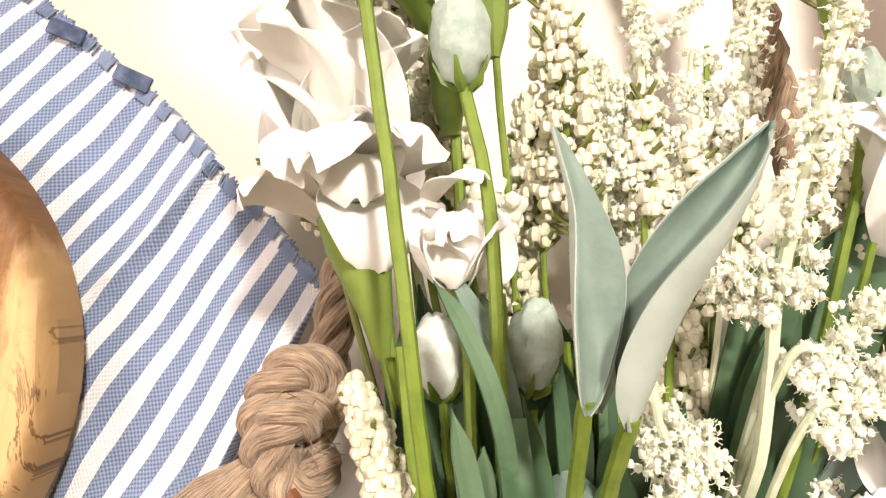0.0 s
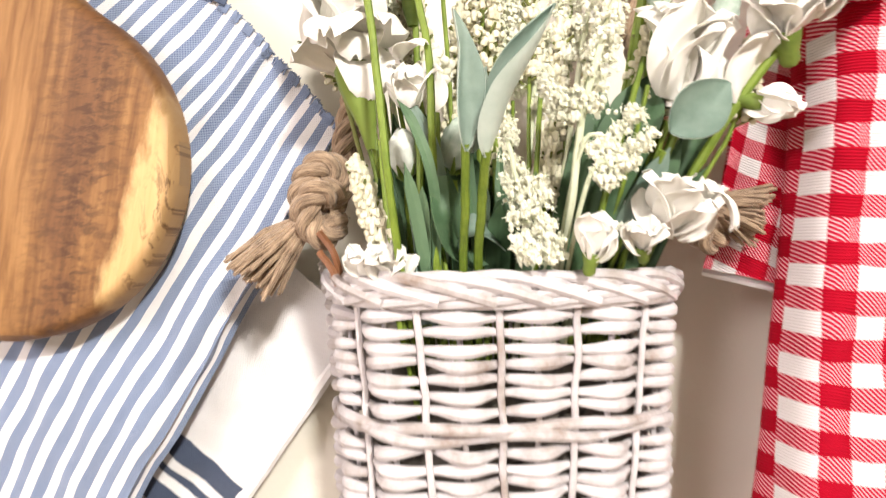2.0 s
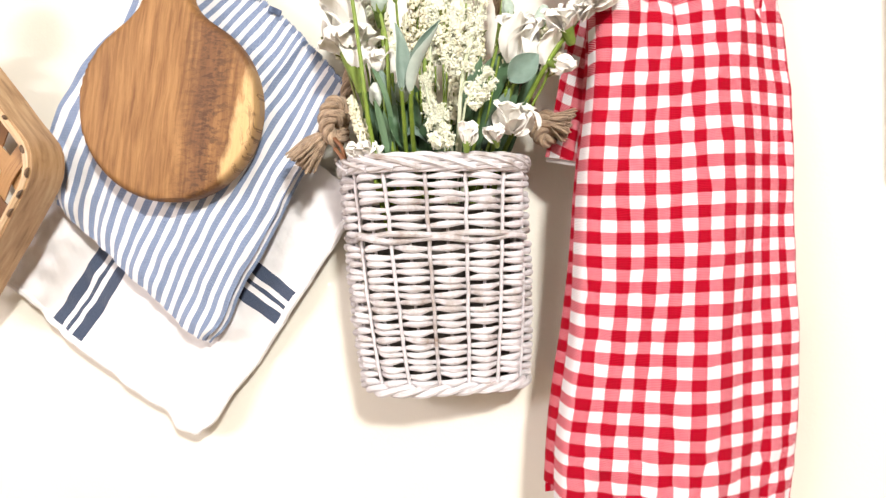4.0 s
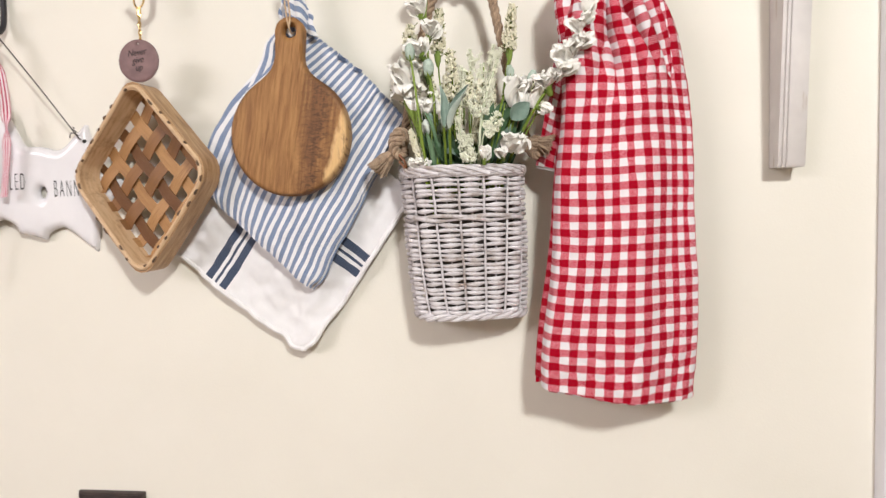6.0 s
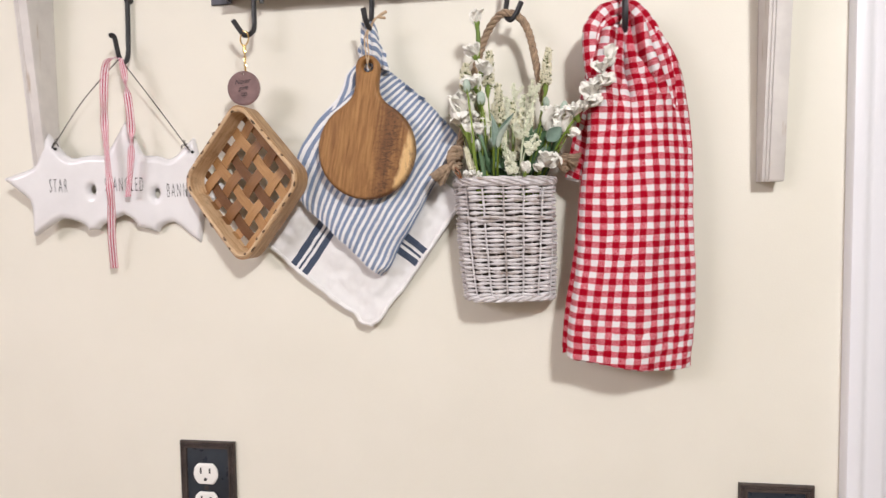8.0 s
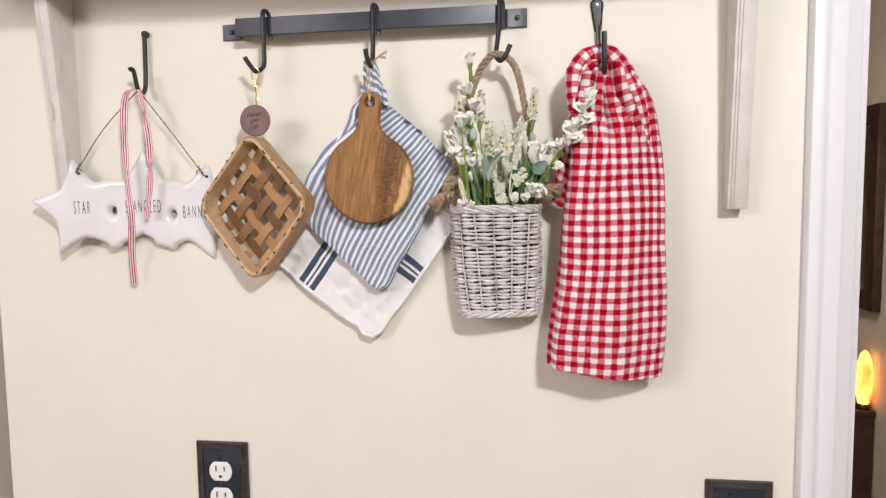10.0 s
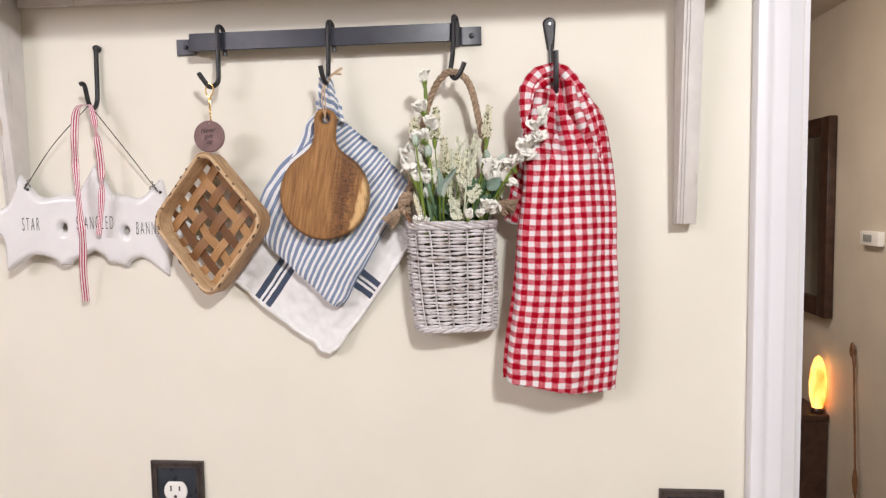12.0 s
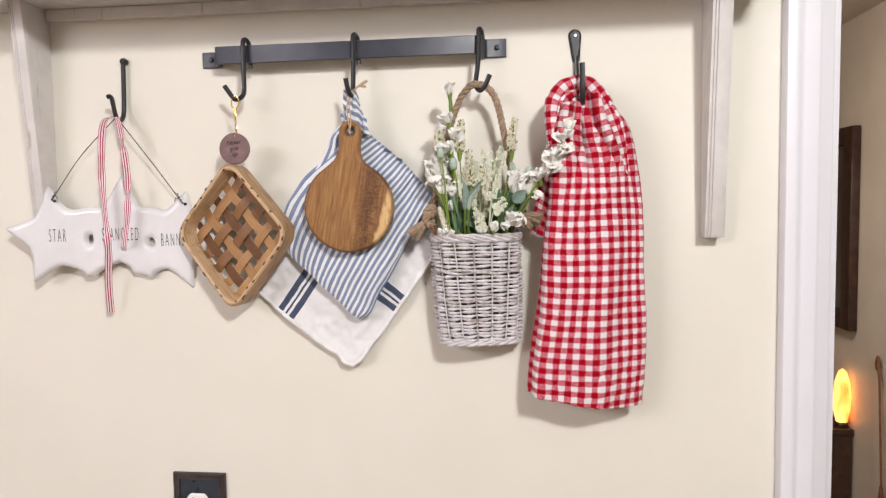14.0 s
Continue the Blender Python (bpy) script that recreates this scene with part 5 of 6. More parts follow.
    for k, i in enumerate(range(2, n - 28, 10)):
        lift = 0.0010 * bumps(k * 1.3, 2.0)
        g = Geo()
        g.tube(smoothed([pts[i] - outs[i] * 0.0020 + Vector((0, 0, 0.0002 + lift)), pts[i + 9] + outs[i + 9] * 0.0030 + Vector((0, 0, 0.0012 + lift)), pts[i + 18] + outs[i + 18] * 0.0042 + Vector((0, 0, -0.0020)), pts[i + 27] + outs[i + 27] * 0.0030 + Vector((0, 0, -0.0062 - lift))], 5),
               0.0016 + 0.0004 * bumps(k * 2.1, 7.0), 7)
        part("rim_rod", g, WICKER, root)
    # an added, unseen block that makes the gaps between the rods look shaded
    g = Geo()
    rows2 = []
    for z in (1.464, 1.50, 1.54, 1.572):
        ring_pts, ring_outs, _ = even_ring(z, 40)
        rows2.append([q - o * 0.0085 for q, o in zip(ring_pts, ring_outs)])
    base = g.grid(rows2, lambda i, j: (j * 0.004, i * 0.03), close_v=True)
    g.face([base + 3 * 41 + k for k in range(41)])
    g.face([base + k for k in range(41)])
    part("inner_block", g, GAP_SHADE, root, "added grey-brown block that darkens the gaps of the weave")
    # back wall of the basket and its floor
    g = Geo()
    for k in range(26):
        z = 1.464 + 0.128 * k / 25
        a, b = wicker_plan(0, z), wicker_plan(1, z)
        g.tube([a.lerp(b, i / 24) + Vector((0, 0.0014 * math.cos(math.pi * i / 2 + k * math.pi), 0)) for i in range(25)], 0.0019, 5)
    part("back_weave", g, WICKER, root)
    g = Geo()
    for k in range(16):
        a = wicker_plan(0.03 + 0.44 * k / 15, 1.4615)
        b = wicker_plan(0.97 - 0.44 * k / 15, 1.4615)
        g.tube([a, b], 0.0017, 5)
    part("floor_rods", g, WICKER, root)


# dark colour standing in for the shade inside the basket
GAP_SHADE = painted("grey_brown_gap_shade", (0.11, 0.10, 0.085), (0.18, 0.165, 0.14), 0.9, 300.0, 0.5, 900.0)
wicker_basket()


# ---------------------------------------------------------------- rope handle
def rope(path, radius, turns, root, name, strands=3):
    """A laid rope: strands twisted round a smooth line."""
    line = smoothed(path, 14)
    n = len(line)
    run = [0.0]
    for k in range(1, n):
        run.append(run[-1] + (line[k] - line[k - 1]).length)
    side = Vector((0.2, -1, 0.1))
    frames = []
    for k in range(n):
        t = (line[min(k + 1, n - 1)] - line[max(k - 1, 0)]).normalized()
        side = (side - t * side.dot(t)).normalized()
        frames.append((side.copy(), t.cross(side)))
    for s in range(strands):
        g = Geo()
        pts = []
        for k in range(n):
            a = 2 * math.pi * (s / strands + run[k] * turns)
            pts.append(line[k] + (frames[k][0] * math.cos(a) + frames[k][1] * math.sin(a)) * radius * (0.58 if strands == 3 else 0.72))
        g.tube(pts, radius * (0.53 if strands == 3 else 0.37), 8)
        part(name, g, JUTE, root)


def tassel(at, way, length, spread, root, seed):
    rng = random.Random(seed)
    g = Geo()
    way = Vector(way).normalized()
    s1 = way.orthogonal().normalized()
    s2 = way.cross(s1)
    for k in range(90):
        a, r = rng.uniform(0, 2 * math.pi), math.sqrt(rng.random())
        off = s1 * math.cos(a) * r + s2 * math.sin(a) * r
        ln = length * rng.uniform(0.82, 1.05)
        wig = (s1 * rng.uniform(-1, 1) + s2 * rng.uniform(-1, 1)) * 0.0010
        g.tube([Vector(at) + off * 0.0028, Vector(at) + off * (0.0040 + spread * 0.35) + way * ln * 0.45 + wig, Vector(at) + off * (0.0036 + spread) + way * ln - wig], [0.0008, 0.00085, 0.0006], 5)
    part("tassel", g, JUTE, root, "frayed rope tassel")


def knot(at, size, root, seed, tall=1.0):
    """Two overlapping turns of the rope."""
    at = Vector(at)
    r = size
    turn = lambda x, y, z: at + Vector((x * r, y * r, z * r * tall))
    rope([turn(0.35, 0.3, -1.25), turn(-0.65, -0.55, -0.75), turn(-0.75, -0.7, 0.25), turn(0.0, -0.8, 0.95), turn(0.75, -0.35, 0.85), turn(0.75, 0.2, 0.1), turn(0.15, 0.3, -0.5)], 0.0042, 60, root, "knot_strand")
    rope([turn(0.75, -0.3, -0.05), turn(0.2, -1.05, 0.15), turn(-0.45, -1.0, -0.25), turn(-0.35, -0.75, -1.1), turn(0.35, -0.55, -1.35), turn(0.8, 0.0, -0.8)], 0.0042, 60, root, "knot_strand")
    rng = random.Random(seed)
    g = Geo()
    for _ in range(130):
        a = Vector((rng.gauss(0, 1), rng.gauss(0, 1), rng.gauss(0, 1))).normalized()
        p = at + Vector((a.x, a.y, a.z * tall)) * r * 1.15 + Vector((0, -0.3 * r, -0.2 * r))
        d = (a + Vector((rng.uniform(-1, 1), rng.uniform(-1, 1), rng.uniform(-1, 1)))).normalized()
        g.tube([p - d * 0.002, p, p + d * rng.uniform(0.001, 0.003)], 0.00012, 3)
    part("stray_fibre", g, JUTE, root)


def rope_handle():
    root = thing("rope_handle", (0.0985, -0.04, 1.60), "thick twisted jute rope handle knotted through the basket", "rope")
    rope([(0.0390, -0.0470, 1.6260), (0.0420, -0.0440, 1.6480), (0.0490, -0.0400, 1.6850), (0.0620, -0.0390, 1.7380), (0.0740, -0.0400, 1.7690), (0.0870, -0.0420, 1.7850), (0.0990, -0.0425, 1.7870),
          (0.1130, -0.0410, 1.7790), (0.1220, -0.0390, 1.7600), (0.1300, -0.0370, 1.7220), (0.1400, -0.0360, 1.6700), (0.1530, -0.0350, 1.6250), (0.1600, -0.0350, 1.6130)], 0.0043, 44, root, "strand")
    knot((0.0360, -0.0560, 1.6240), 0.0066, root, 3, 1.45)
    tassel((0.0300, -0.0580, 1.6150), (-0.70, -0.10, -0.75), 0.0240, 0.0068, root, 4)
    knot((0.1600, -0.0380, 1.6170), 0.0060, root, 6)
    tassel((0.1605, -0.0420, 1.6210), (0.9, -0.25, -0.30), 0.0170, 0.0075, root, 7)
    g = Geo()
    for z in (0.0, 0.006):
        g.tube(smoothed([(0.0370, -0.0640, 1.6120 - z), (0.0420, -0.0670, 1.6060 - z), (0.0440, -0.0640, 1.5970 - z)], 6), 0.0012, 6)
    part("eyelet", g, RUST, root, "rust-brown wire eyelet")


RUST = painted("rust_brown_wire", (0.16, 0.06, 0.025), (0.25, 0.11, 0.05), 0.5, 80.0)
rope_handle()


# ---------------------------------------------------------------- artificial flowers in the basket
def foot(tip, k=0.35):
    """Where a stem comes out of the basket's mouth."""
    return Vector((0.0900 + (tip[0] - 0.0900) * k, -0.0480 + (tip[1] + 0.0480) * 0.5, 1.5550))


def held(p):
    """Keeps a point inside the basket's mouth."""
    p = Vector(p)
    front = -0.095 + (p.x - 0.045) * 0.36 + 0.012
    keep = min(max((1.622 - p.z) / 0.020, 0.0), 1.0)
    if p.y < front:
        p.y += (front - p.y) * keep
    return p


def stem(root, path, radius, material=None, name="stem", taper=0.85):
    path = [held(p) for p in path]
    low = path[0]
    line = smoothed([low + Vector(((0.09 - low.x) * 0.4, (-0.036 - low.y) * 0.8, -0.07)), *path], 8)
    n = len(line)
    g = Geo()
    g.tube([p + Vector((0.00025 * bumps(k * 0.9, low.x * 500), 0.00025 * bumps(k * 0.9, low.x * 900, 4), 0)) for k, p in enumerate(line)],
           [radius * (1 - (1 - taper) * k / n) * (1 + 0.10 * bumps(k * 0.7, low.x * 700, 9)) for k in range(n)], 8)
    return part(name, g, material or STEM, root)


def aim(way, roll=0.0):
    """A turn that takes z to way."""
    return Vector(way).to_track_quat("Z", "Y").to_matrix() @ pose(0, 0, 0, 0, 0, roll).to_3x3()


def petal(root, at, way, length, width, spin, lift, curl, seed, material=None, name="petal"):
    """A silk petal that rises from at, opens by lift degrees and curls back at its edge."""
    turn = aim(way, spin)
    at = Vector(at)

    def f(u, v):
        s = (u - 0.5) * 2
        w = width * 0.5 * (0.28 + 0.95 * math.sin(math.pi * min(v * 0.86 + 0.04, 1.0)) ** 0.8) * (1.0 if v < 0.93 else 1 - ((v - 0.93) / 0.07) ** 2 * 0.55)
        a = radians(lift) * (0.25 + 0.75 * v) + radians(curl) * max(0.0, v - 0.45) ** 2 * 3.0
        r = length * v
        cup = 0.22 * width * s * s * (1 - 0.9 * v)
        ruffle = length * 0.075 * v * v * math.sin(s * 5.2 + seed * 1.7) + length * 0.06 * bumps(u * 3, v * 3, seed)
        p = Vector((s * w, -math.sin(a) * r + cup + ruffle * math.cos(a), math.cos(a) * r + ruffle * math.sin(a) - 0.10 * length * v * s * s))
        return at + turn @ p
    g = Geo()
    g.sheet(f, 12, 14, 0.00025, lambda u, v: (u * width, v * length))
    return part(name, g, material or PETAL, root)


def blossom(root, at, way, size, count=6, lift=38, seed=0, calyx=True):
    way = Vector(way).normalized()
    trumpet(root, Vector(at) - way * size * 0.05, way, count + 3, size * 1.02, size * 0.60, seed + 200, lift / 20)
    if calyx:
        g = Geo()
        t = aim(way)
        rows = []
        for r, h in ((0.10, -0.42), (0.15, -0.34), (0.15, -0.20), (0.19, -0.05), (0.22, 0.10), (0.20, 0.17)):
            rows.append([Vector(at) + t @ Vector((size * r * math.cos(a) * (1 + 0.1 * math.sin(5 * a)), size * r * math.sin(a) * (1 + 0.1 * math.sin(5 * a)), size * h)) for a in (2 * math.pi * s / 10 for s in range(10))])
        g.grid(rows, lambda i, j: (j * 0.001, i * 0.002), close_v=True)
        part("calyx", g, CALYX, root)


def trumpet(root, at, way, count, long, wide, seed, spread=1.0):
    """An upright freesia bloom: many overlapping ruffled petals that open a little."""
    rng = random.Random(seed)
    at, way = Vector(at), Vector(way)
    for k in range(count):
        a = 2 * math.pi * k * 0.382 + rng.uniform(-0.2, 0.2)
        out = (0.06 + 0.26 * k / count) * spread
        side = Vector((math.cos(a), math.sin(a), 0))
        petal(root, at + side * 0.002 + Vector((0, 0, 0.0006 * (k % 4))), way + side * out, long * rng.uniform(0.72, 1.0), wide * rng.uniform(0.8, 1.1), math.degrees(a) + 90, rng.uniform(0, 6), rng.uniform(0, 16), seed * 0.31 + k * 1.9)


def small_bud(root, at, way, size, material=None, name="bud", rough=0.17):
    g = Geo()
    g.blob(at, (size * 0.62, size * 0.60, size), 18, 22, aim(way), rough)
    ob = part(name, g, material or BUD, root)
    g = Geo()
    t = aim(way)
    for k in range(5):
        a = 2 * math.pi * k / 5
        side = Vector((math.cos(a), math.sin(a), 0))
        g.tube([Vector(at) + t @ (side * size * 0.12 + Vector((0, 0, -size * 1.02))), Vector(at) + t @ (side * size * 0.40 + Vector((0, 0, -size * 0.85))), Vector(at) + t @ (side * size * 0.60 + Vector((0, 0, -size * 0.45)))], [size * 0.14, size * 0.13, size * 0.03], 5, 0.5)
    part("sepal", g, CALYX, root)
    return ob


def bead_spike(root, low, high, radius, seed, beads=230, twigs=34):
    rng = random.Random(seed)
    low, high = Vector(low), Vector(high)
    way = (high - low).normalized()
    t = aim(way)
    g = Geo()
    for k in range(int(beads * 1.6)):
        q = rng.random()
        a = rng.uniform(0, 2 * math.pi)
        r = radius * 1.15 * (1.0 - 0.60 * q ** 2) * rng.uniform(0.35, 1.0)
        p = low.lerp(high, q) + t @ Vector((r * math.cos(a), r * math.sin(a), rng.uniform(-1, 1) * 0.0012))
        b = rng.uniform(0.0008, 0.00145)
        g.blob(p, (b, b, b), 4, 6)
    part("bead_mass", g, BEAD, root, "tiny cream beads")
    g = Geo()
    for k in range(twigs):
        q = rng.uniform(-0.15, 0.9)
        a = rng.uniform(0, 2 * math.pi)
        p = low.lerp(high, q)
        d = t @ Vector((math.cos(a), math.sin(a), 0.75))
        tip = p + d * radius * rng.uniform(0.75, 1.15)
        g.tube([p, p.lerp(tip, 0.6), tip], [0.00035, 0.0005, 0.0004], 5)
        if rng.random() < 0.5:
            g.tube([p.lerp(tip, 0.6), p.lerp(tip, 0.6) + (t @ Vector((math.cos(a + 1), math.sin(a + 1), 0.8))) * radius * 0.4], [0.0004, 0.0003], 5)
    part("twiglet_spray", g, TWIG, root, "olive green twiglets")


def flock_spike(root, low, high, radius, seed, lumps=120, sub=None):
    """A fuzzy plume: small flocked lumps and hairs round a pale stalk."""
    rng = random.Random(seed)
    low, high = Vector(low), Vector(high)
    t = aim((high - low).normalized())
    length = (high - low).length
    g, hair = Geo(), Geo()
    for k in range(int(lumps * 4.6)):
        if k % 14 == 0:
            q0, a0, r0 = rng.random(), rng.uniform(0, 2 * math.pi), math.sqrt(rng.uniform(0.10, 0.9))
        q = min(max(q0 + rng.gauss(0, 0.0011) / length, 0.0), 1.0)
        r = radius * (1.05 - 0.75 * q) * r0
        p = low.lerp(high, q) + t @ Vector((r * math.cos(a0) + rng.gauss(0, 0.0010), r * math.sin(a0) + rng.gauss(0, 0.0010), 0))
        b = rng.uniform(0.00038, 0.00082) * (1.1 - 0.4 * q)
        g.blob(p, (b, b, b * 1.15), 4, 6, None, 0.6)
        for _ in range(3):
            d = Vector((rng.gauss(0, 1), rng.gauss(0, 1), rng.gauss(0, 1))).normalized()
            hair.tube([p + d * b * 0.7, p + d * (b + rng.uniform(0.0003, 0.0012))], 0.00008, 3, caps=False)
    part("flock", g, FLOCK, root, "fuzzy cream-white flocking")
    part("fuzz", hair, FLOCK, root)


def leaf(root, base, tip, width, face, curl, fold, seed, material=None, name="leaf", twist=0.0):
    """A leaf from base to tip that faces the way face; fold: how far its halves close on the midrib."""
    base, tip = Vector(base), Vector(tip)
    long = (tip - base)
    length = long.length
    z = long.normalized()
    n = Vector(face)
    n = (n - z * n.dot(z)).normalized()
    x = n.cross(z)

    def f(u, v):
        s = (u - 0.5) * 2
        w = width * 0.5 * max(0.05, math.sin(math.pi * min(v ** 0.85, 1.0)) ** 0.75)
        a = radians(fold) * abs(s)
        side = s * w * math.cos(a)
        out = abs(s) * w * math.sin(a) + curl * length * math.sin(math.pi * v) + 0.03 * length * bumps(u * 2, v * 3, seed) - curl * 0.6 * length * v * v
        turn = Matrix.Rotation(radians(twist) * (v - 0.5), 3, z)
        return base + z * (length * v) + turn @ (x * side + n * out)
    g = Geo()
    g.sheet(f, 14, 24, 0.0002, lambda u, v: ((u - 0.5) * width, v * length))
    blade = part(name, g, material or LEAF, root)
    g = Geo()

    def below(u, v):
        across = f(min(u + 0.01, 1.0), v) - f(max(u - 0.01, 0.0), v)
        upward = f(u, min(v + 0.01, 1.0)) - f(u, max(v - 0.01, 0.0))
        return f(u, v) + across.cross(upward).normalized() * 0.00025
    g.sheet(below, 14, 24, 0.0002, lambda u, v: ((u - 0.5) * width, v * length))
    part("underside", g, LEAF_UNDER, root)
    return blade


def strap(root, path, width, face, material=None, name="strap_leaf"):
    line = smoothed([held(q) for q in path], 8)
    n = len(line) - 1
    face = Vector(face).normalized()

    def f(u, v):
        p = along(line, v)
        d = (along(line, min(v + 0.03, 1.0)) - along(line, max(v - 0.03, 0.0))).normalized()
        x = face.cross(d).normalized()
        s = (u - 0.5) * 2
        w = width * 0.5 * (0.75 + 0.25 * math.sin(math.pi * v)) * (1 if v < 0.75 else max(0.08, math.cos((v - 0.75) / 0.25 * math.pi / 2)))
        return p + x * (s * w) + face * (abs(s) * w * 0.35)
    g = Geo()
    g.sheet(f, 6, 30, 0.0004, lambda u, v: (u * width, v * 0.06))
    return part(name, g, material or STRAP, root)


def flower(name, tip, label, category="artificial flower"):
    return thing(name, foot(tip), label, category, "flowers in the wicker basket")


# a white blossom with long petals, on a wrapped stem
r = flower("white_freesia", (0.05, -0.07, 1.68), "white silk freesia blossom on a green wrapped stem")
stem(r, [(0.0640, -0.0680, 1.5900), (0.0600, -0.0690, 1.6120), (0.0555, -0.0700, 1.6380), (0.0530, -0.0700, 1.6520)], 0.00125)
trumpet(r, (0.0500, -0.0670, 1.6595), (-0.20, -0.12, 1.0), 16, 0.0390, 0.0175, 30)
for k, (at, way, length, width, spin, lift) in enumerate((((0.0500, -0.0720, 1.6640), (0.55, -0.75, -0.42), 0.0155, 0.0150, 10, 20), ((0.0455, -0.0710, 1.6600), (-0.75, -0.35, 0.75), 0.0170, 0.0120, 40, 16),
                                                          ((0.0490, -0.0725, 1.6660), (-0.15, -0.75, 0.80), 0.0190, 0.0170, 0, 24), ((0.0530, -0.0710, 1.6660), (0.55, -0.45, 0.80), 0.0180, 0.0150, -30, 18),
                                                          ((0.0480, -0.0725, 1.6700), (-0.35, -0.60, 0.55), 0.0150, 0.0150, 20, 40), ((0.0500, -0.0735, 1.6690), (0.25, -0.80, 0.15), 0.0120, 0.0130, 0, 30))):
    petal(r, at, way, length, width, spin, lift, 28, 8 + k)

g = Geo()
g.tube([(0.0497, -0.0712, 1.6600), (0.0508, -0.0722, 1.6545), (0.0522, -0.0728, 1.6490), (0.0538, -0.0728, 1.6425), (0.0546, -0.0725, 1.6360)], [0.0062, 0.0056, 0.0042, 0.0027, 0.0013], 10)
part("sheath", g, CALYX, r)

# two grey-green buds on long stems
for path, way, size in (((( 0.0655, -0.0870, 1.5900), (0.0620, -0.0880, 1.6250), (0.0590, -0.0890, 1.6560), (0.0545, -0.0880, 1.6920)), (-0.1, 0, 1), 0.0072),
                        (((0.0745, -0.0800, 1.5900), (0.0735, -0.0810, 1.6300), (0.0725, -0.0800, 1.6600), (0.0690, -0.0790, 1.6790)), (-0.06, -0.1, 1), 0.0078)):
    r = flower("grey_green_bud", path[-1], "grey-green flocked bud on a long green stem")
    stem(r, path, 0.00125)
    small_bud(r, Vector(path[-1]) + Vector(way).normalized() * size * 0.95, way, size)

# the tall stem with a white bud on top
r = flower("tall_freesia", (0.063, -0.06, 1.775), "tall freesia stem with white buds and green calyxes")
stem(r, [(0.0700, -0.0650, 1.5900), (0.0685, -0.0660, 1.6400), (0.0660, -0.0640, 1.7050), (0.0640, -0.0620, 1.7680)], 0.0011)
blossom(r, (0.0632, -0.0615, 1.7720), (-0.05, -0.1, 1), 0.0165, 5, 16, 21)
blossom(r, (0.0612, -0.0640, 1.7350), (-0.45, -0.4, 0.8), 0.0185, 6, 36, 22)
blossom(r, (0.0600, -0.0650, 1.7010), (-0.35, -0.6, 0.6), 0.0185, 6, 40, 24)
blossom(r, (0.0680, -0.0660, 1.7160), (0.35, -0.5, 0.8), 0.0175, 6, 34, 23)
g = Geo()
g.tube([(0.0665, -0.0660, 1.6740), (0.0660, -0.0662, 1.6800), (0.0658, -0.0662, 1.6880), (0.0655, -0.0660, 1.6960)], [0.0016, 0.0030, 0.0034, 0.0030], 9)
part("sheath", g, CALYX, r)
g = Geo()
g.tube([(0.0650, -0.0630, 1.7400), (0.0646, -0.0626, 1.7460), (0.0643, -0.0622, 1.7580), (0.0640, -0.0620, 1.7680)], [0.0012, 0.0023, 0.0026, 0.0020], 9)
part("sheath", g, CALYX, r)

# a small drooping blossom
r = flower("small_freesia", (0.066, -0.075, 1.662), "small white silk blossom drooping on a green stem")
stem(r, [(0.0690, -0.0700, 1.5900), (0.0690, -0.0700, 1.6300), (0.0675, -0.0710, 1.6440)], 0.0013)
blossom(r, (0.0670, -0.0720, 1.6480), (-0.05, -0.45, 0.8), 0.0140, 6, 46, 31)
petal(r, (0.0665, -0.0770, 1.6590), (0.1, -0.35, -1.0), 0.0120, 0.0085, 0, 8, 15, 4)
petal(r, (0.0640, -0.0760, 1.6610), (0.4, -0.5, 0.7), 0.0110, 0.0080, 20, 20, 15, 5)
g = Geo()
rng = random.Random(71)
for k in range(26):
    b = rng.uniform(0.0011, 0.0021)
    g.blob((0.0735 + rng.gauss(0, 0.0026), -0.0690 + rng.gauss(0, 0.0015), 1.6610 + rng.gauss(0, 0.0030)), (b, b, b), 6, 8, None, 0.35)
part("petal_mass", g, FLOCK, r, "round white petal cluster")

# bead spikes
for k, (low, high, rad) in enumerate((((0.0500, -0.0600, 1.6930), (0.0495, -0.0580, 1.7290), 0.0074), ((0.0745, -0.0600, 1.7020), (0.0770, -0.0580, 1.7420), 0.0060), ((0.0880, -0.0620, 1.6600), (0.0860, -0.0580, 1.7050), 0.0058),
                                      ((0.1390, -0.0560, 1.7030), (0.1420, -0.0540, 1.7430), 0.0062), ((0.0420, -0.0560, 1.6600), (0.0340, -0.0560, 1.6770), 0.0040), ((0.1370, -0.0600, 1.6400), (0.1390, -0.0580, 1.6760), 0.0050),
                                      ((0.0580, -0.0740, 1.6100), (0.0500, -0.0760, 1.6330), 0.0034), ((0.1060, -0.0600, 1.6200), (0.1080, -0.0580, 1.6420), 0.0042), ((0.1620, -0.0640, 1.6450), (0.1680, -0.0620, 1.6680), 0.0044),
                                      ((0.0770, -0.0560, 1.6300), (0.0790, -0.0540, 1.6560), 0.0045))):
    r = flower("bead_spike", high, "spike of tiny cream beads with olive twiglets")
    lo = Vector(low)
    stem(r, [(0.0900 + (lo.x - 0.09) * 0.6, -0.0560, 1.5900), lo.lerp(Vector((0.0900 + (lo.x - 0.09) * 0.6, -0.056, 1.59)), 0.4), low, high], 0.0008, TWIG if k in (4, 6) else STEM)
    bead_spike(r, low, high, rad, 100 + k, 70 if k in (4,) else 230, 60 if k == 4 else 34)
    if k in (0, 1, 3):
        g = Geo()
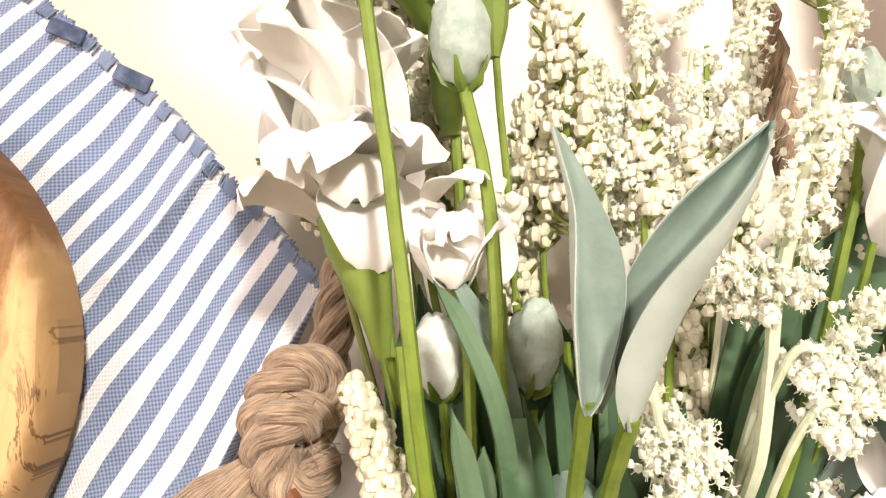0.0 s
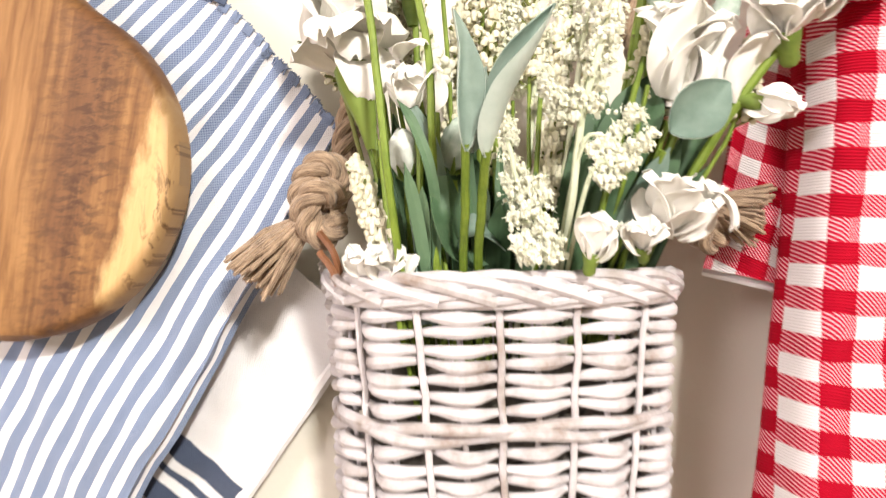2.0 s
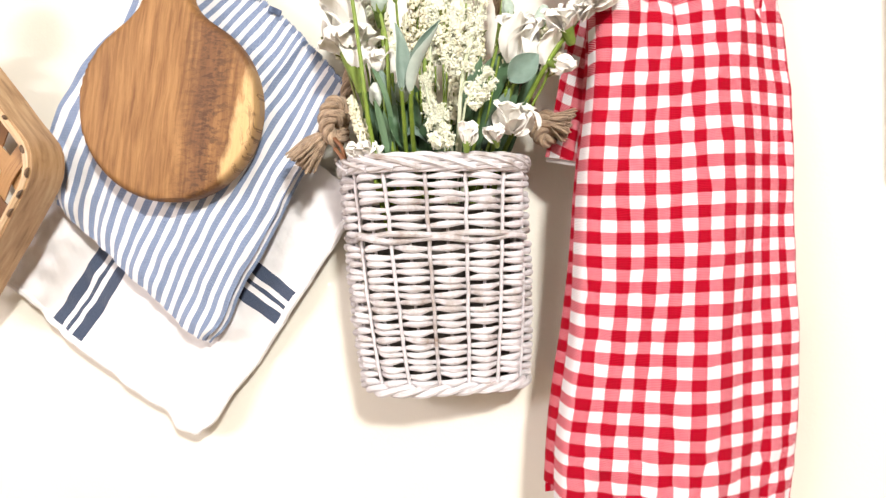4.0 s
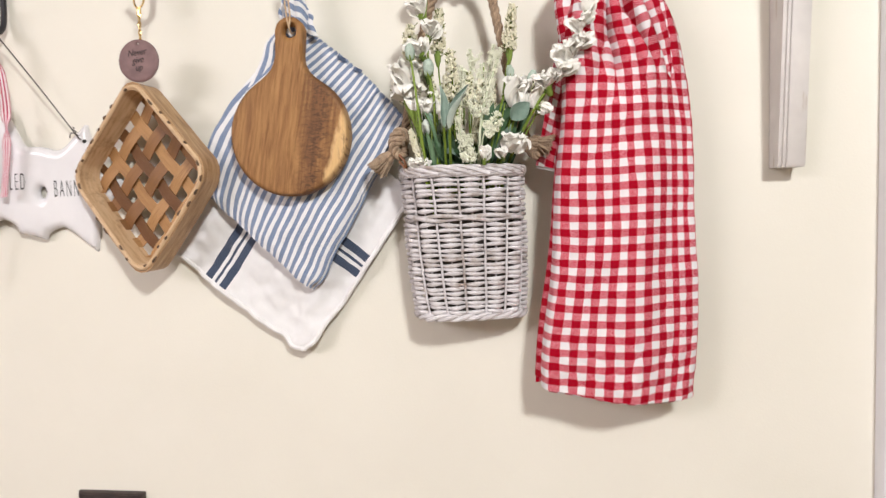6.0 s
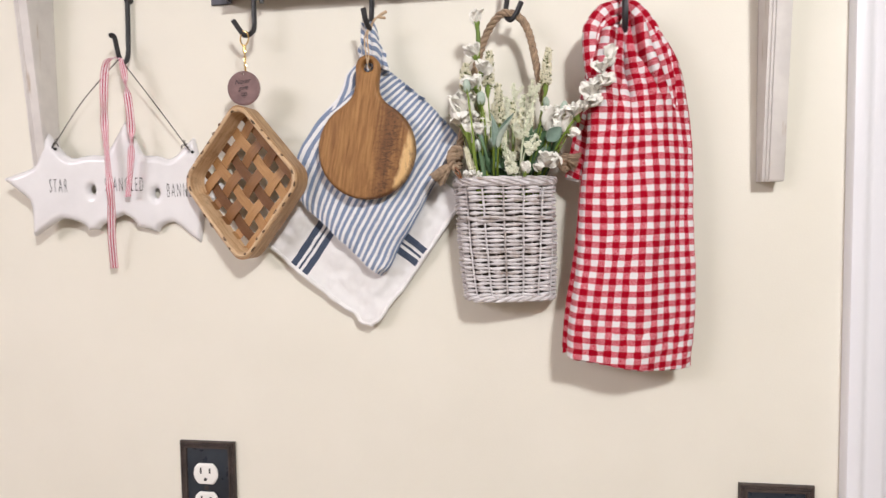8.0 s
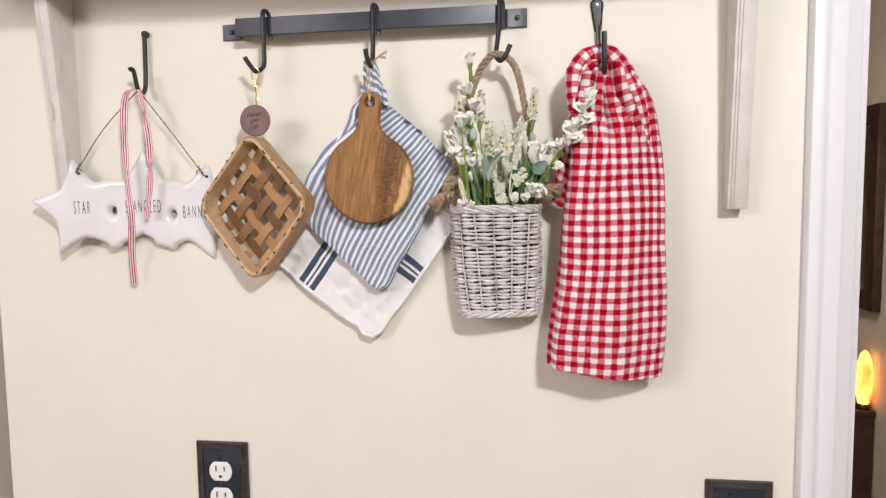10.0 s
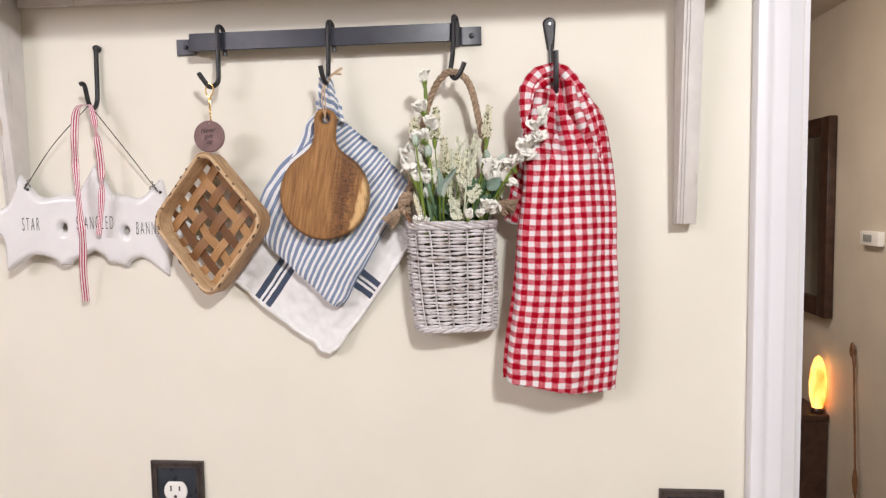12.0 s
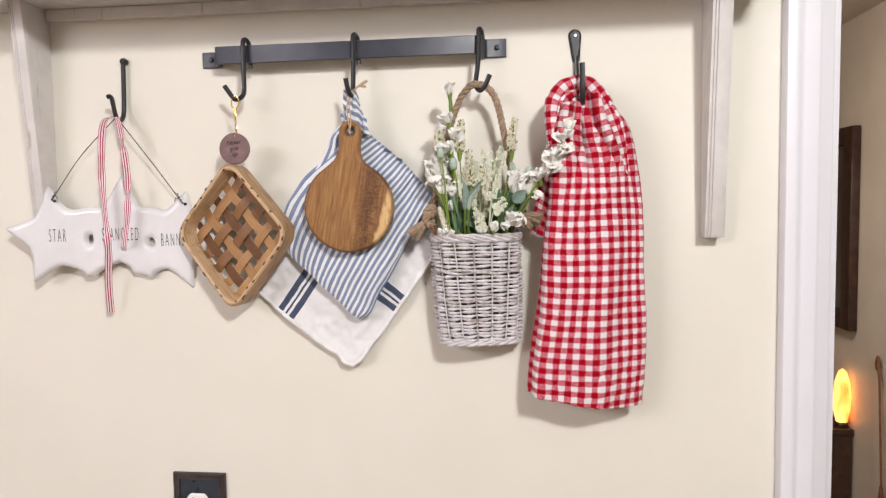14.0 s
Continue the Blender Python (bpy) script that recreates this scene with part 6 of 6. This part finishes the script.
        g.tube([lo + Vector((0, 0, -0.012)), lo + Vector((0, 0, -0.006)), lo + Vector((0, -0.0005, 0.002))], [0.0012, 0.0028, 0.0034], 8)
        part("calyx", g, CALYX, r)

# the pair of sage leaves in front
r = flower("sage_leaf_stem", (0.082, -0.10, 1.666), "pale sage-green cloth leaf on a wrapped stem")
stem(r, [(0.0815, -0.0940, 1.5900), (0.0825, -0.0980, 1.6150), (0.0832, -0.1000, 1.6330)], 0.0013)
leaf(r, (0.0834, -0.1000, 1.6310), (0.0812, -0.0990, 1.6672), 0.0098, (0.65, -0.85, 0), 0.04, 40, 2, twist=45)
leaf(r, (0.0850, -0.0980, 1.6310), (0.0885, -0.0960, 1.6530), 0.0055, (0.9, -0.6, 0), 0.02, 10, 3)
r = flower("sage_leaf_stem", (0.106, -0.105, 1.665), "pale sage-green cloth leaf folded along its midrib")
stem(r, [(0.0855, -0.0940, 1.5900), (0.0868, -0.0990, 1.6150), (0.0884, -0.1010, 1.6310)], 0.0014)
leaf(r, (0.0882, -0.1010, 1.6292), (0.1050, -0.1050, 1.6655), 0.0140, (-1.0, -0.42, 0.1), 0.02, 58, 5, twist=90)

# the round leaf and a folded one beside it
r = flower("round_leaf_stem", (0.149, -0.075, 1.645), "round sage-green cloth leaf on a stem")
stem(r, [(0.1230, -0.0700, 1.5900), (0.1300, -0.0720, 1.6120), (0.1380, -0.0740, 1.6340)], 0.0013)
leaf(r, (0.1400, -0.0745, 1.6390), (0.1560, -0.0760, 1.6525), 0.0165, (0.35, -1, 0.15), 0.05, 24, 6)
strap(r, [(0.1240, -0.0700, 1.6000), (0.1310, -0.0720, 1.6180), (0.1400, -0.0740, 1.6350)], 0.0075, (0.2, -1, 0.1), LEAF)

# plumes
plume = flower("white_plume", (0.131, -0.08, 1.695), "branched cream-white flocked plume on a pale green stalk")
stem(plume, [(0.1085, -0.0800, 1.5900), (0.1120, -0.0805, 1.6200), (0.1150, -0.0810, 1.6450), (0.1230, -0.0800, 1.6720), (0.1310, -0.0790, 1.6950)], 0.0012, FLOCK_STEM)
flock_spike(plume, (0.1155, -0.0810, 1.6440), (0.1315, -0.0790, 1.7000), 0.0046, 41, 210)
for k, (low, high, rad) in enumerate((((0.1130, -0.0810, 1.6300), (0.1300, -0.0830, 1.6440), 0.0034), ((0.1150, -0.0820, 1.6220), (0.1330, -0.0850, 1.6380), 0.0042), ((0.1140, -0.0805, 1.6380), (0.1030, -0.0810, 1.6560), 0.0030))):
    stem(plume, [low, Vector(low).lerp(Vector(high), 0.5), high], 0.0007, FLOCK_STEM)
    flock_spike(plume, Vector(low).lerp(Vector(high), 0.2), high, rad, 42 + k, 90)
for k, (low, high, rad, lumps) in enumerate((((0.1010, -0.0840, 1.6030), (0.0930, -0.0830, 1.6420), 0.0050, 190), ((0.1060, -0.0820, 1.6030), (0.1015, -0.0820, 1.6260), 0.0045, 110), ((0.1030, -0.0540, 1.6500), (0.1035, -0.0520, 1.7060), 0.0068, 150),
                                             ((0.1170, -0.0600, 1.6640), (0.1250, -0.0560, 1.7080), 0.0050, 130), ((0.0940, -0.0580, 1.6600), (0.0960, -0.0540, 1.6900), 0.0056, 120), ((0.0560, -0.0560, 1.6700), (0.0540, -0.0540, 1.7120), 0.0050, 100), ((0.1090, -0.0560, 1.6500), (0.1130, -0.0540, 1.6920), 0.0055, 110), ((0.1270, -0.0620, 1.6100), (0.1330, -0.0640, 1.6220), 0.0040, 70))):
    r = flower("cream_plume", high, "cream-white flocked plume among the flowers")
    stem(r, [(low[0] * 0.6 + 0.036, low[1], 1.5900 if low[2] > 1.61 else 1.5800), low, Vector(low).lerp(Vector(high), 0.5), high], 0.0009, FLOCK_STEM)
    flock_spike(r, low, high, rad, 60 + k, lumps)
    if k == 2:
        for j in range(4):
            q = Vector(low).lerp(Vector(high), 0.15 + 0.2 * j)
            side = 1 if j % 2 else -1
            flock_spike(r, q, q + Vector((side * 0.011, -0.001, 0.010)), 0.0026, 80 + j, 34)

# blossoms towards the gingham towel
r = flower("white_freesia", (0.15, -0.066, 1.665), "large white silk freesia blossom with folded petals")
stem(r, [(0.1230, -0.0620, 1.5900), (0.1320, -0.0640, 1.6200), (0.1410, -0.0660, 1.6440)], 0.0012)
trumpet(r, (0.1425, -0.0670, 1.6480), (0.24, -0.16, 1.0), 12, 0.0300, 0.0150, 51)
petal(r, (0.1480, -0.0700, 1.6640), (0.6, -0.6, -0.4), 0.0140, 0.0120, 0, 20, 30, 6)
r = flower("white_freesia", (0.144, -0.075, 1.622), "open white silk freesia blossom over the basket rim")
stem(r, [(0.1300, -0.0640, 1.5850), (0.1350, -0.0680, 1.6020), (0.1390, -0.0710, 1.6100)], 0.0012)
trumpet(r, (0.1400, -0.0710, 1.6100), (0.28, -0.40, 0.85), 11, 0.0210, 0.0120, 61, 2.0)
petal(r, (0.1440, -0.0760, 1.6200), (0.85, -0.25, 0.30), 0.0150, 0.0080, 0, 14, 40, 7)
r = flower("white_freesia", (0.133, -0.078, 1.612), "small white silk blossom low over the basket rim")
stem(r, [(0.1270, -0.0680, 1.5850), (0.1300, -0.0720, 1.5990), (0.1315, -0.0740, 1.6040)], 0.0010)
blossom(r, (0.1320, -0.0755, 1.6060), (-0.1, -0.5, 0.6), 0.0105, 5, 30, 62)
r = flower("white_rosebud", (0.117, -0.086, 1.61), "round white silk bud low over the basket rim")
stem(r, [(0.1120, -0.0780, 1.5850), (0.1145, -0.0810, 1.5980), (0.1160, -0.0830, 1.6030)], 0.0010, FLOCK_STEM)
blossom(r, (0.1163, -0.0840, 1.6040), (0.1, -0.35, 0.9), 0.0120, 6, 10, 63)
r = flower("white_freesia", (0.061, -0.08, 1.605), "small white silk blossom by the rope knot")
stem(r, [(0.0640, -0.0740, 1.5800), (0.0625, -0.0760, 1.5900), (0.0612, -0.0770, 1.5960)], 0.0010)
blossom(r, (0.0610, -0.0780, 1.5980), (-0.1, -0.5, 0.7), 0.0120, 7, 42, 64)
blossom(r, (0.0560, -0.0770, 1.6000), (-0.5, -0.4, 0.7), 0.0100, 6, 40, 65, False)

# the arching branch that leans over the gingham
r = flower("arching_freesia", (0.207, -0.07, 1.735), "arching freesia branch with white ruffled blossoms")
branch = [(0.1320, -0.0560, 1.5900), (0.1500, -0.0640, 1.6300), (0.1660, -0.0700, 1.6560), (0.1840, -0.0760, 1.6800), (0.1990, -0.0790, 1.7080), (0.2060, -0.0790, 1.7270)]
stem(r, branch, 0.0015)
for k, (q, way, size) in enumerate((((0.1720, -0.0740, 1.6650), (-0.35, -0.55, 0.8), 0.0170), ((0.1830, -0.0780, 1.6760), (0.55, -0.65, 0.35), 0.0160), ((0.1900, -0.0800, 1.6860), (-0.5, -0.5, 0.75), 0.0175), ((0.1985, -0.0810, 1.6960), (0.5, -0.6, 0.5), 0.0150),
                                    ((0.2000, -0.0800, 1.7100), (-0.3, -0.5, 0.8), 0.0135), ((0.2060, -0.0800, 1.7240), (0.2, -0.3, 1.0), 0.0130), ((0.1650, -0.0700, 1.6480), (0.8, -0.5, -0.25), 0.0120), ((0.1780, -0.0770, 1.6700), (0.1, -0.8, 0.6), 0.0130), ((0.1945, -0.0815, 1.6910), (0.0, -0.8, 0.6), 0.0140), ((0.2030, -0.0810, 1.7160), (0.5, -0.6, 0.6), 0.0120))):
    blossom(r, q, way, size * 1.16, 5 if k < 5 else 4, 42 if k < 5 else 22, 81 + k, k in (0, 5, 6))
petal(r, (0.1600, -0.0690, 1.6480), (0.15, -0.3, 1), 0.0220, 0.0100, 0, 10, 10, 3)
r = flower("green_bud_stem", (0.16, -0.066, 1.68), "green bud stem beside the large white blossom")
stem(r, [(0.1280, -0.0600, 1.5900), (0.1400, -0.0620, 1.6300), (0.1560, -0.0640, 1.6700)], 0.0012)
small_bud(r, (0.1585, -0.0645, 1.6760), (0.35, 0, 1), 0.0065)
small_bud(r, (0.1395, -0.0640, 1.6820), (-0.1, 0, 1), 0.0060)
stem(r, [(0.1240, -0.0600, 1.5900), (0.1330, -0.0620, 1.6400), (0.1390, -0.0640, 1.6760)], 0.0011)

# fuzzy buds low between the stems
r = flower("fuzzy_bud", (0.064, -0.066, 1.636), "pale fuzzy bud low between green stems")
stem(r, [(0.0670, -0.0660, 1.5900), (0.0650, -0.0660, 1.6150), (0.0640, -0.0660, 1.6280)], 0.0010)
small_bud(r, (0.0635, -0.0665, 1.6355), (-0.1, -0.1, 1), 0.0074, PALE_BUD, rough=0.2)
r = flower("fuzzy_bud", (0.079, -0.07, 1.637), "grey-green fuzzy bud low between green stems")
stem(r, [(0.0790, -0.0690, 1.5900), (0.0790, -0.0690, 1.6150), (0.0790, -0.0700, 1.6270)], 0.0012)
small_bud(r, (0.0795, -0.0700, 1.6370), (0.15, -0.1, 1), 0.0078)

# green blades and shaded leaves between the stems
r = flower("foliage_tuft", (0.07, -0.078, 1.65), "tuft of green strap leaves and plain stems")
for path, width, face, mat in (([(0.0720, -0.0720, 1.5850), (0.0755, -0.0760, 1.6100), (0.0735, -0.0780, 1.6340), (0.0640, -0.0740, 1.6540)], 0.0042, (0.2, -1, 0.1), LEAF),
                               ([(0.0690, -0.0780, 1.5850), (0.0690, -0.0800, 1.6050), (0.0660, -0.0800, 1.6280)], 0.0034, (0.4, -1, 0), LEAF),
                               ([(0.0720, -0.0780, 1.5850), (0.0725, -0.0800, 1.6050), (0.0705, -0.0800, 1.6230)], 0.0048, (-0.1, -1, 0), LEAF),
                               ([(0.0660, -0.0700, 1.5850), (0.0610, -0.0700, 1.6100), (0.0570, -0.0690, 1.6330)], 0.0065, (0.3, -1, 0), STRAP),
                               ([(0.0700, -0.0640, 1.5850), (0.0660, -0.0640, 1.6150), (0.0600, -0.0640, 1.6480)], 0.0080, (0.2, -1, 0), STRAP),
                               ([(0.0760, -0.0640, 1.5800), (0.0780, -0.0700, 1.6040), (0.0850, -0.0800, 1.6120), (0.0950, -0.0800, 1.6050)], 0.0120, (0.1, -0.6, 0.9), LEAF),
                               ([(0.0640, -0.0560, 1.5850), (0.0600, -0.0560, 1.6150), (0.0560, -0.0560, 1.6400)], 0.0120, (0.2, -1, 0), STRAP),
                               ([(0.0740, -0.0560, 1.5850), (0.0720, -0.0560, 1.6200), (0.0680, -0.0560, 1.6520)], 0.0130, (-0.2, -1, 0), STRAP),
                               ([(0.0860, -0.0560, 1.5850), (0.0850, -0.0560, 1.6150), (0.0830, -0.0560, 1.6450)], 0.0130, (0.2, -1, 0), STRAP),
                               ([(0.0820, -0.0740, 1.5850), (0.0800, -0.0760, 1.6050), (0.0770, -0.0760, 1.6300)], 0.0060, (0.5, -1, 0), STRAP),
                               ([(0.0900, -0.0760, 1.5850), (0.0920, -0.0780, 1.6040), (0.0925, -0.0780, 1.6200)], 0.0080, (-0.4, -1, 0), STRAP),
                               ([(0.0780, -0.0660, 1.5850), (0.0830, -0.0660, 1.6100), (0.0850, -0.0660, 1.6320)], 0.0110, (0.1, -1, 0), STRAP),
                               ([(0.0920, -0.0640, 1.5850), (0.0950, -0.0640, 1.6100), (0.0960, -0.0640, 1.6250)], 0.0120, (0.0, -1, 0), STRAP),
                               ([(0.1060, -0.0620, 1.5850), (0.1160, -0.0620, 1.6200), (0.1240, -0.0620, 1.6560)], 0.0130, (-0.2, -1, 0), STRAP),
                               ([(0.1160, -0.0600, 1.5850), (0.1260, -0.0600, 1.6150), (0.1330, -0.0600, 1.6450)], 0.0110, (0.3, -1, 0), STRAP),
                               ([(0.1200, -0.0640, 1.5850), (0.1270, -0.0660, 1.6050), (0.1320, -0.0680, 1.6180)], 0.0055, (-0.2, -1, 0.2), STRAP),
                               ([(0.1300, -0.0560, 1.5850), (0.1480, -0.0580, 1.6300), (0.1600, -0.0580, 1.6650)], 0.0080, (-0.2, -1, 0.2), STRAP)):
    strap(r, path, width, face, mat)
for path, rad in (([(0.0640, -0.0740, 1.5850), (0.0600, -0.0760, 1.6150), (0.0580, -0.0760, 1.6380)], 0.0010), ([(0.0750, -0.0740, 1.5850), (0.0745, -0.0750, 1.6200), (0.0740, -0.0740, 1.6460)], 0.0012),
                  ([(0.0930, -0.0600, 1.5850), (0.0915, -0.0600, 1.6300), (0.0905, -0.0590, 1.6620)], 0.0016), ([(0.1150, -0.0660, 1.5850), (0.1230, -0.0680, 1.6220), (0.1340, -0.0690, 1.6620)], 0.0011),
                  ([(0.1180, -0.0580, 1.5850), (0.1300, -0.0560, 1.6400), (0.1385, -0.0560, 1.6950)], 0.0017), ([(0.1250, -0.0680, 1.5850), (0.1330, -0.0690, 1.6150), (0.1430, -0.0700, 1.6400)], 0.0013)):
    stem(r, path, rad, name="plain_stem")
g = Geo()
g.tube([(0.0990, -0.0560, 1.5800), (0.1000, -0.0580, 1.5980), (0.1010, -0.0660, 1.6120)], 0.0018, 8)
part("pale_stalk", g, FLOCK_STEM, r)

# green blades before the stems, broad shaded leaves behind them, and an olive sprig
r = flower("green_blade_tuft", (0.075, -0.088, 1.63), "tuft of narrow green cloth blades, one curling outwards")
for path, width, face in (([(0.0748, -0.0800, 1.6270), (0.0755, -0.0880, 1.6160), (0.0775, -0.0910, 1.6080), (0.0825, -0.0900, 1.6035), (0.0885, -0.0860, 1.6020)], 0.0062, (0.5, -1, 0.5)),
                          ([(0.0714, -0.0800, 1.5950), (0.0690, -0.0860, 1.6140), (0.0663, -0.0880, 1.6300)], 0.0040, (0.4, -1, 0)),
                          ([(0.0735, -0.0800, 1.5950), (0.0742, -0.0850, 1.6176), (0.0725, -0.0860, 1.6303), (0.0679, -0.0850, 1.6419), (0.0638, -0.0830, 1.6481)], 0.0032, (0.3, -1, 0.1)),
                          ([(0.0700, -0.0780, 1.5950), (0.0705, -0.0830, 1.6100), (0.0708, -0.0840, 1.6240)], 0.0050, (-0.2, -1, 0))):
    strap(r, path, width, face, BLADE, "blade")
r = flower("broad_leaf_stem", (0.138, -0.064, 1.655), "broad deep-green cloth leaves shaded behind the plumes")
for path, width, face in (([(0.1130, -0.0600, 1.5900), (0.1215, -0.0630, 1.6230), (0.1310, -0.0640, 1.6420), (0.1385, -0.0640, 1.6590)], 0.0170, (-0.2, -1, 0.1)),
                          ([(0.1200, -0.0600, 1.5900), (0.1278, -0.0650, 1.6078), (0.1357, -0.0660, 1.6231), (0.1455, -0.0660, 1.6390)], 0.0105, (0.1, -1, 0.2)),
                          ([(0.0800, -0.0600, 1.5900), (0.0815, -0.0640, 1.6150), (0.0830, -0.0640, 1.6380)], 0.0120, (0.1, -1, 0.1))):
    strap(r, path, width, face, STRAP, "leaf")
r = flower("olive_sprig", (0.034, -0.06, 1.675), "olive-green twiggy sprig at the edge of the flowers")
stem(r, [(0.0600, -0.0600, 1.5900), (0.0540, -0.0610, 1.6300), (0.0440, -0.0610, 1.6620)], 0.0007)
bead_spike(r, (0.0440, -0.0610, 1.6610), (0.0335, -0.0600, 1.6745), 0.0052, 411, 10, 34)

rng = random.Random(909)
for k in range(16):
    x = 0.048 + 0.104 * (k + rng.uniform(0.1, 0.9)) / 16
    lean = (x - 0.095) * 0.55
    y = rng.uniform(-0.060, -0.048)
    low_z, tall = rng.uniform(1.630, 1.668), rng.uniform(0.024, 0.044)
    low, high = (x, y, low_z), (x + lean * tall / 0.1 + rng.uniform(-0.002, 0.002), y, low_z + tall)
    r = flower("filler_spray", high, "fine cream filler spray on a thin green stem")
    stem(r, [(0.0900 + (x - 0.09) * 0.6, y, 1.5900), (x - lean * 0.2, y, (1.59 + low_z) / 2), low, high], 0.0007)
    if k % 3 == 1:
        flock_spike(r, low, high, 0.0036, 500 + k, 46)
    else:
        bead_spike(r, low, high, 0.0038, 500 + k, 110, 26)
r = flower("foliage_tuft", (0.12, -0.07, 1.64), "second tuft of narrow green blades and stems")
for k in range(22):
    x = 0.061 + 0.080 * (k + rng.uniform(0.1, 0.9)) / 22
    lean = (x - 0.092) * 0.45
    y = rng.uniform(-0.076, -0.050)
    top = rng.uniform(1.632, 1.668)
    if k % 2:
        stem(r, [(0.0900 + (x - 0.09) * 0.75, y, 1.5850), (x, y, 1.6150), (x + lean * 0.6, y, top)], rng.uniform(0.0007, 0.0011), name="plain_stem")
    else:
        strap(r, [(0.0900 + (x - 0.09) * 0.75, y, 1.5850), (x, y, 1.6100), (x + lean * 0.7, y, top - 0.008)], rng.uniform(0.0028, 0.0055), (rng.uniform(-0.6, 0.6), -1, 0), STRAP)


# ---------------------------------------------------------------- hall beyond the doorway
def hall_mirror():
    root = thing("hall_mirror", (1.29, 1.9, 1.19), "dark wooden framed mirror on the hall wall", "mirror")
    y0, y1, z0, z1, w = 1.545, 2.20, 1.188, 1.890, 0.062
    for name, low, high in (("side_rail", (1.268, y0, z0), (1.298, y0 + w, z1)), ("side_rail", (1.268, y1 - w, z0), (1.298, y1, z1)),
                            ("top_rail", (1.268, y0 + w, z1 - w), (1.298, y1 - w, z1)), ("bottom_rail", (1.268, y0 + w, z0), (1.298, y1 - w, z0 + w))):
        g = Geo()
        g.box(low, high, 0.005)
        part(name, g, DARK_WOOD, root)
    g = Geo()
    g.box((1.284, y0 + w - 0.003, z0 + w - 0.003), (1.292, y1 - w + 0.003, z1 - w + 0.003))
    part("glass", g, MIRROR, root, "mirror glass", smooth=False)


def hall_cabinet():
    root = thing("hall_cabinet", (1.22, 1.80, 0.0), "dark stained wooden cabinet against the hall wall", "cabinet")
    g = Geo()
    g.box((1.15, 1.55, 0.06), (1.295, 2.05, 0.822), 0.004)
    part("body", g, DARK_WOOD, root)
    g = Geo()
    g.box((1.14, 1.545, 0.8225), (1.297, 2.065, 0.845), 0.004)
    part("top", g, DARK_WOOD, root)
    g = Geo()
    g.box((1.16, 1.57, 0.0), (1.285, 2.03, 0.0595), 0.002)
    part("plinth", g, DARK_WOOD, root)


def flame_lamp():
    root = thing("flame_lamp", (1.27, 1.58, 0.845), "glowing orange flame-effect lamp on the dark cabinet", "lamp")
    g = Geo()
    g.lathe([(0.020, 0.0), (0.022, 0.012), (0.018, 0.018)], (1.270, 1.580, 0.8452), "z", 20)
    part("base", g, DARK_WOOD, root)
    g = Geo()
    g.lathe([(0.018, 0.018), (0.027, 0.06), (0.029, 0.11), (0.024, 0.16), (0.013, 0.195), (0.003, 0.205)], (1.270, 1.580, 0.8452), "z", 20)
    part("shade", g, FLAME, root, "glowing orange flame shade")


def wall_pole():
    root = thing("thin_pole", (1.27, 1.40, 0.0), "slim brown pole with a knotted top leaning on the hall wall", "pole")
    g = Geo()
    g.tube(smoothed([(1.270, 1.300, 0.0), (1.276, 1.315, 0.6), (1.288, 1.375, 1.105)], 6), 0.0035, 7)
    part("rod", g, POLE_WOOD, root)
    g = Geo()
    g.blob((1.286, 1.380, 1.115), (0.009, 0.012, 0.024), 6, 8, rough=0.3)
    g.tube(smoothed([(1.286, 1.378, 1.105), (1.284, 1.366, 1.086), (1.284, 1.360, 1.062)], 5), [0.006, 0.008, 0.006] + [0.005] * 8, 6)
    part("knotted_top", g, POLE_WOOD, root)
    g = Geo()
    g.tube([(1.277, 1.319, 0.66), (1.278, 1.324, 0.70), (1.279, 1.329, 0.735)], [0.006, 0.009, 0.005], 7)
    part("grip", g, POLE_WOOD, root)


def thermostat():
    root = thing("thermostat", (1.295, 1.29, 1.465), "small white thermostat on the hall wall", "thermostat")
    g = Geo()
    g.box((1.278, 1.235, 1.462), (1.2995, 1.340, 1.507), 0.004)
    part("case", g, OUTLET_WHITE, root)
    g = Geo()
    g.box((1.2765, 1.270, 1.474), (1.2785, 1.318, 1.496), 0.0008)
    part("screen", g, SCREEN_GREY, root)


POLE_WOOD = painted("brown_pole_wood", (0.13, 0.055, 0.025), (0.22, 0.10, 0.045), 0.5, 40.0)
SCREEN_GREY = painted("grey_screen", (0.28, 0.29, 0.28), (0.34, 0.35, 0.34), 0.2)
hall_mirror()
hall_cabinet()
flame_lamp()
wall_pole()
thermostat()
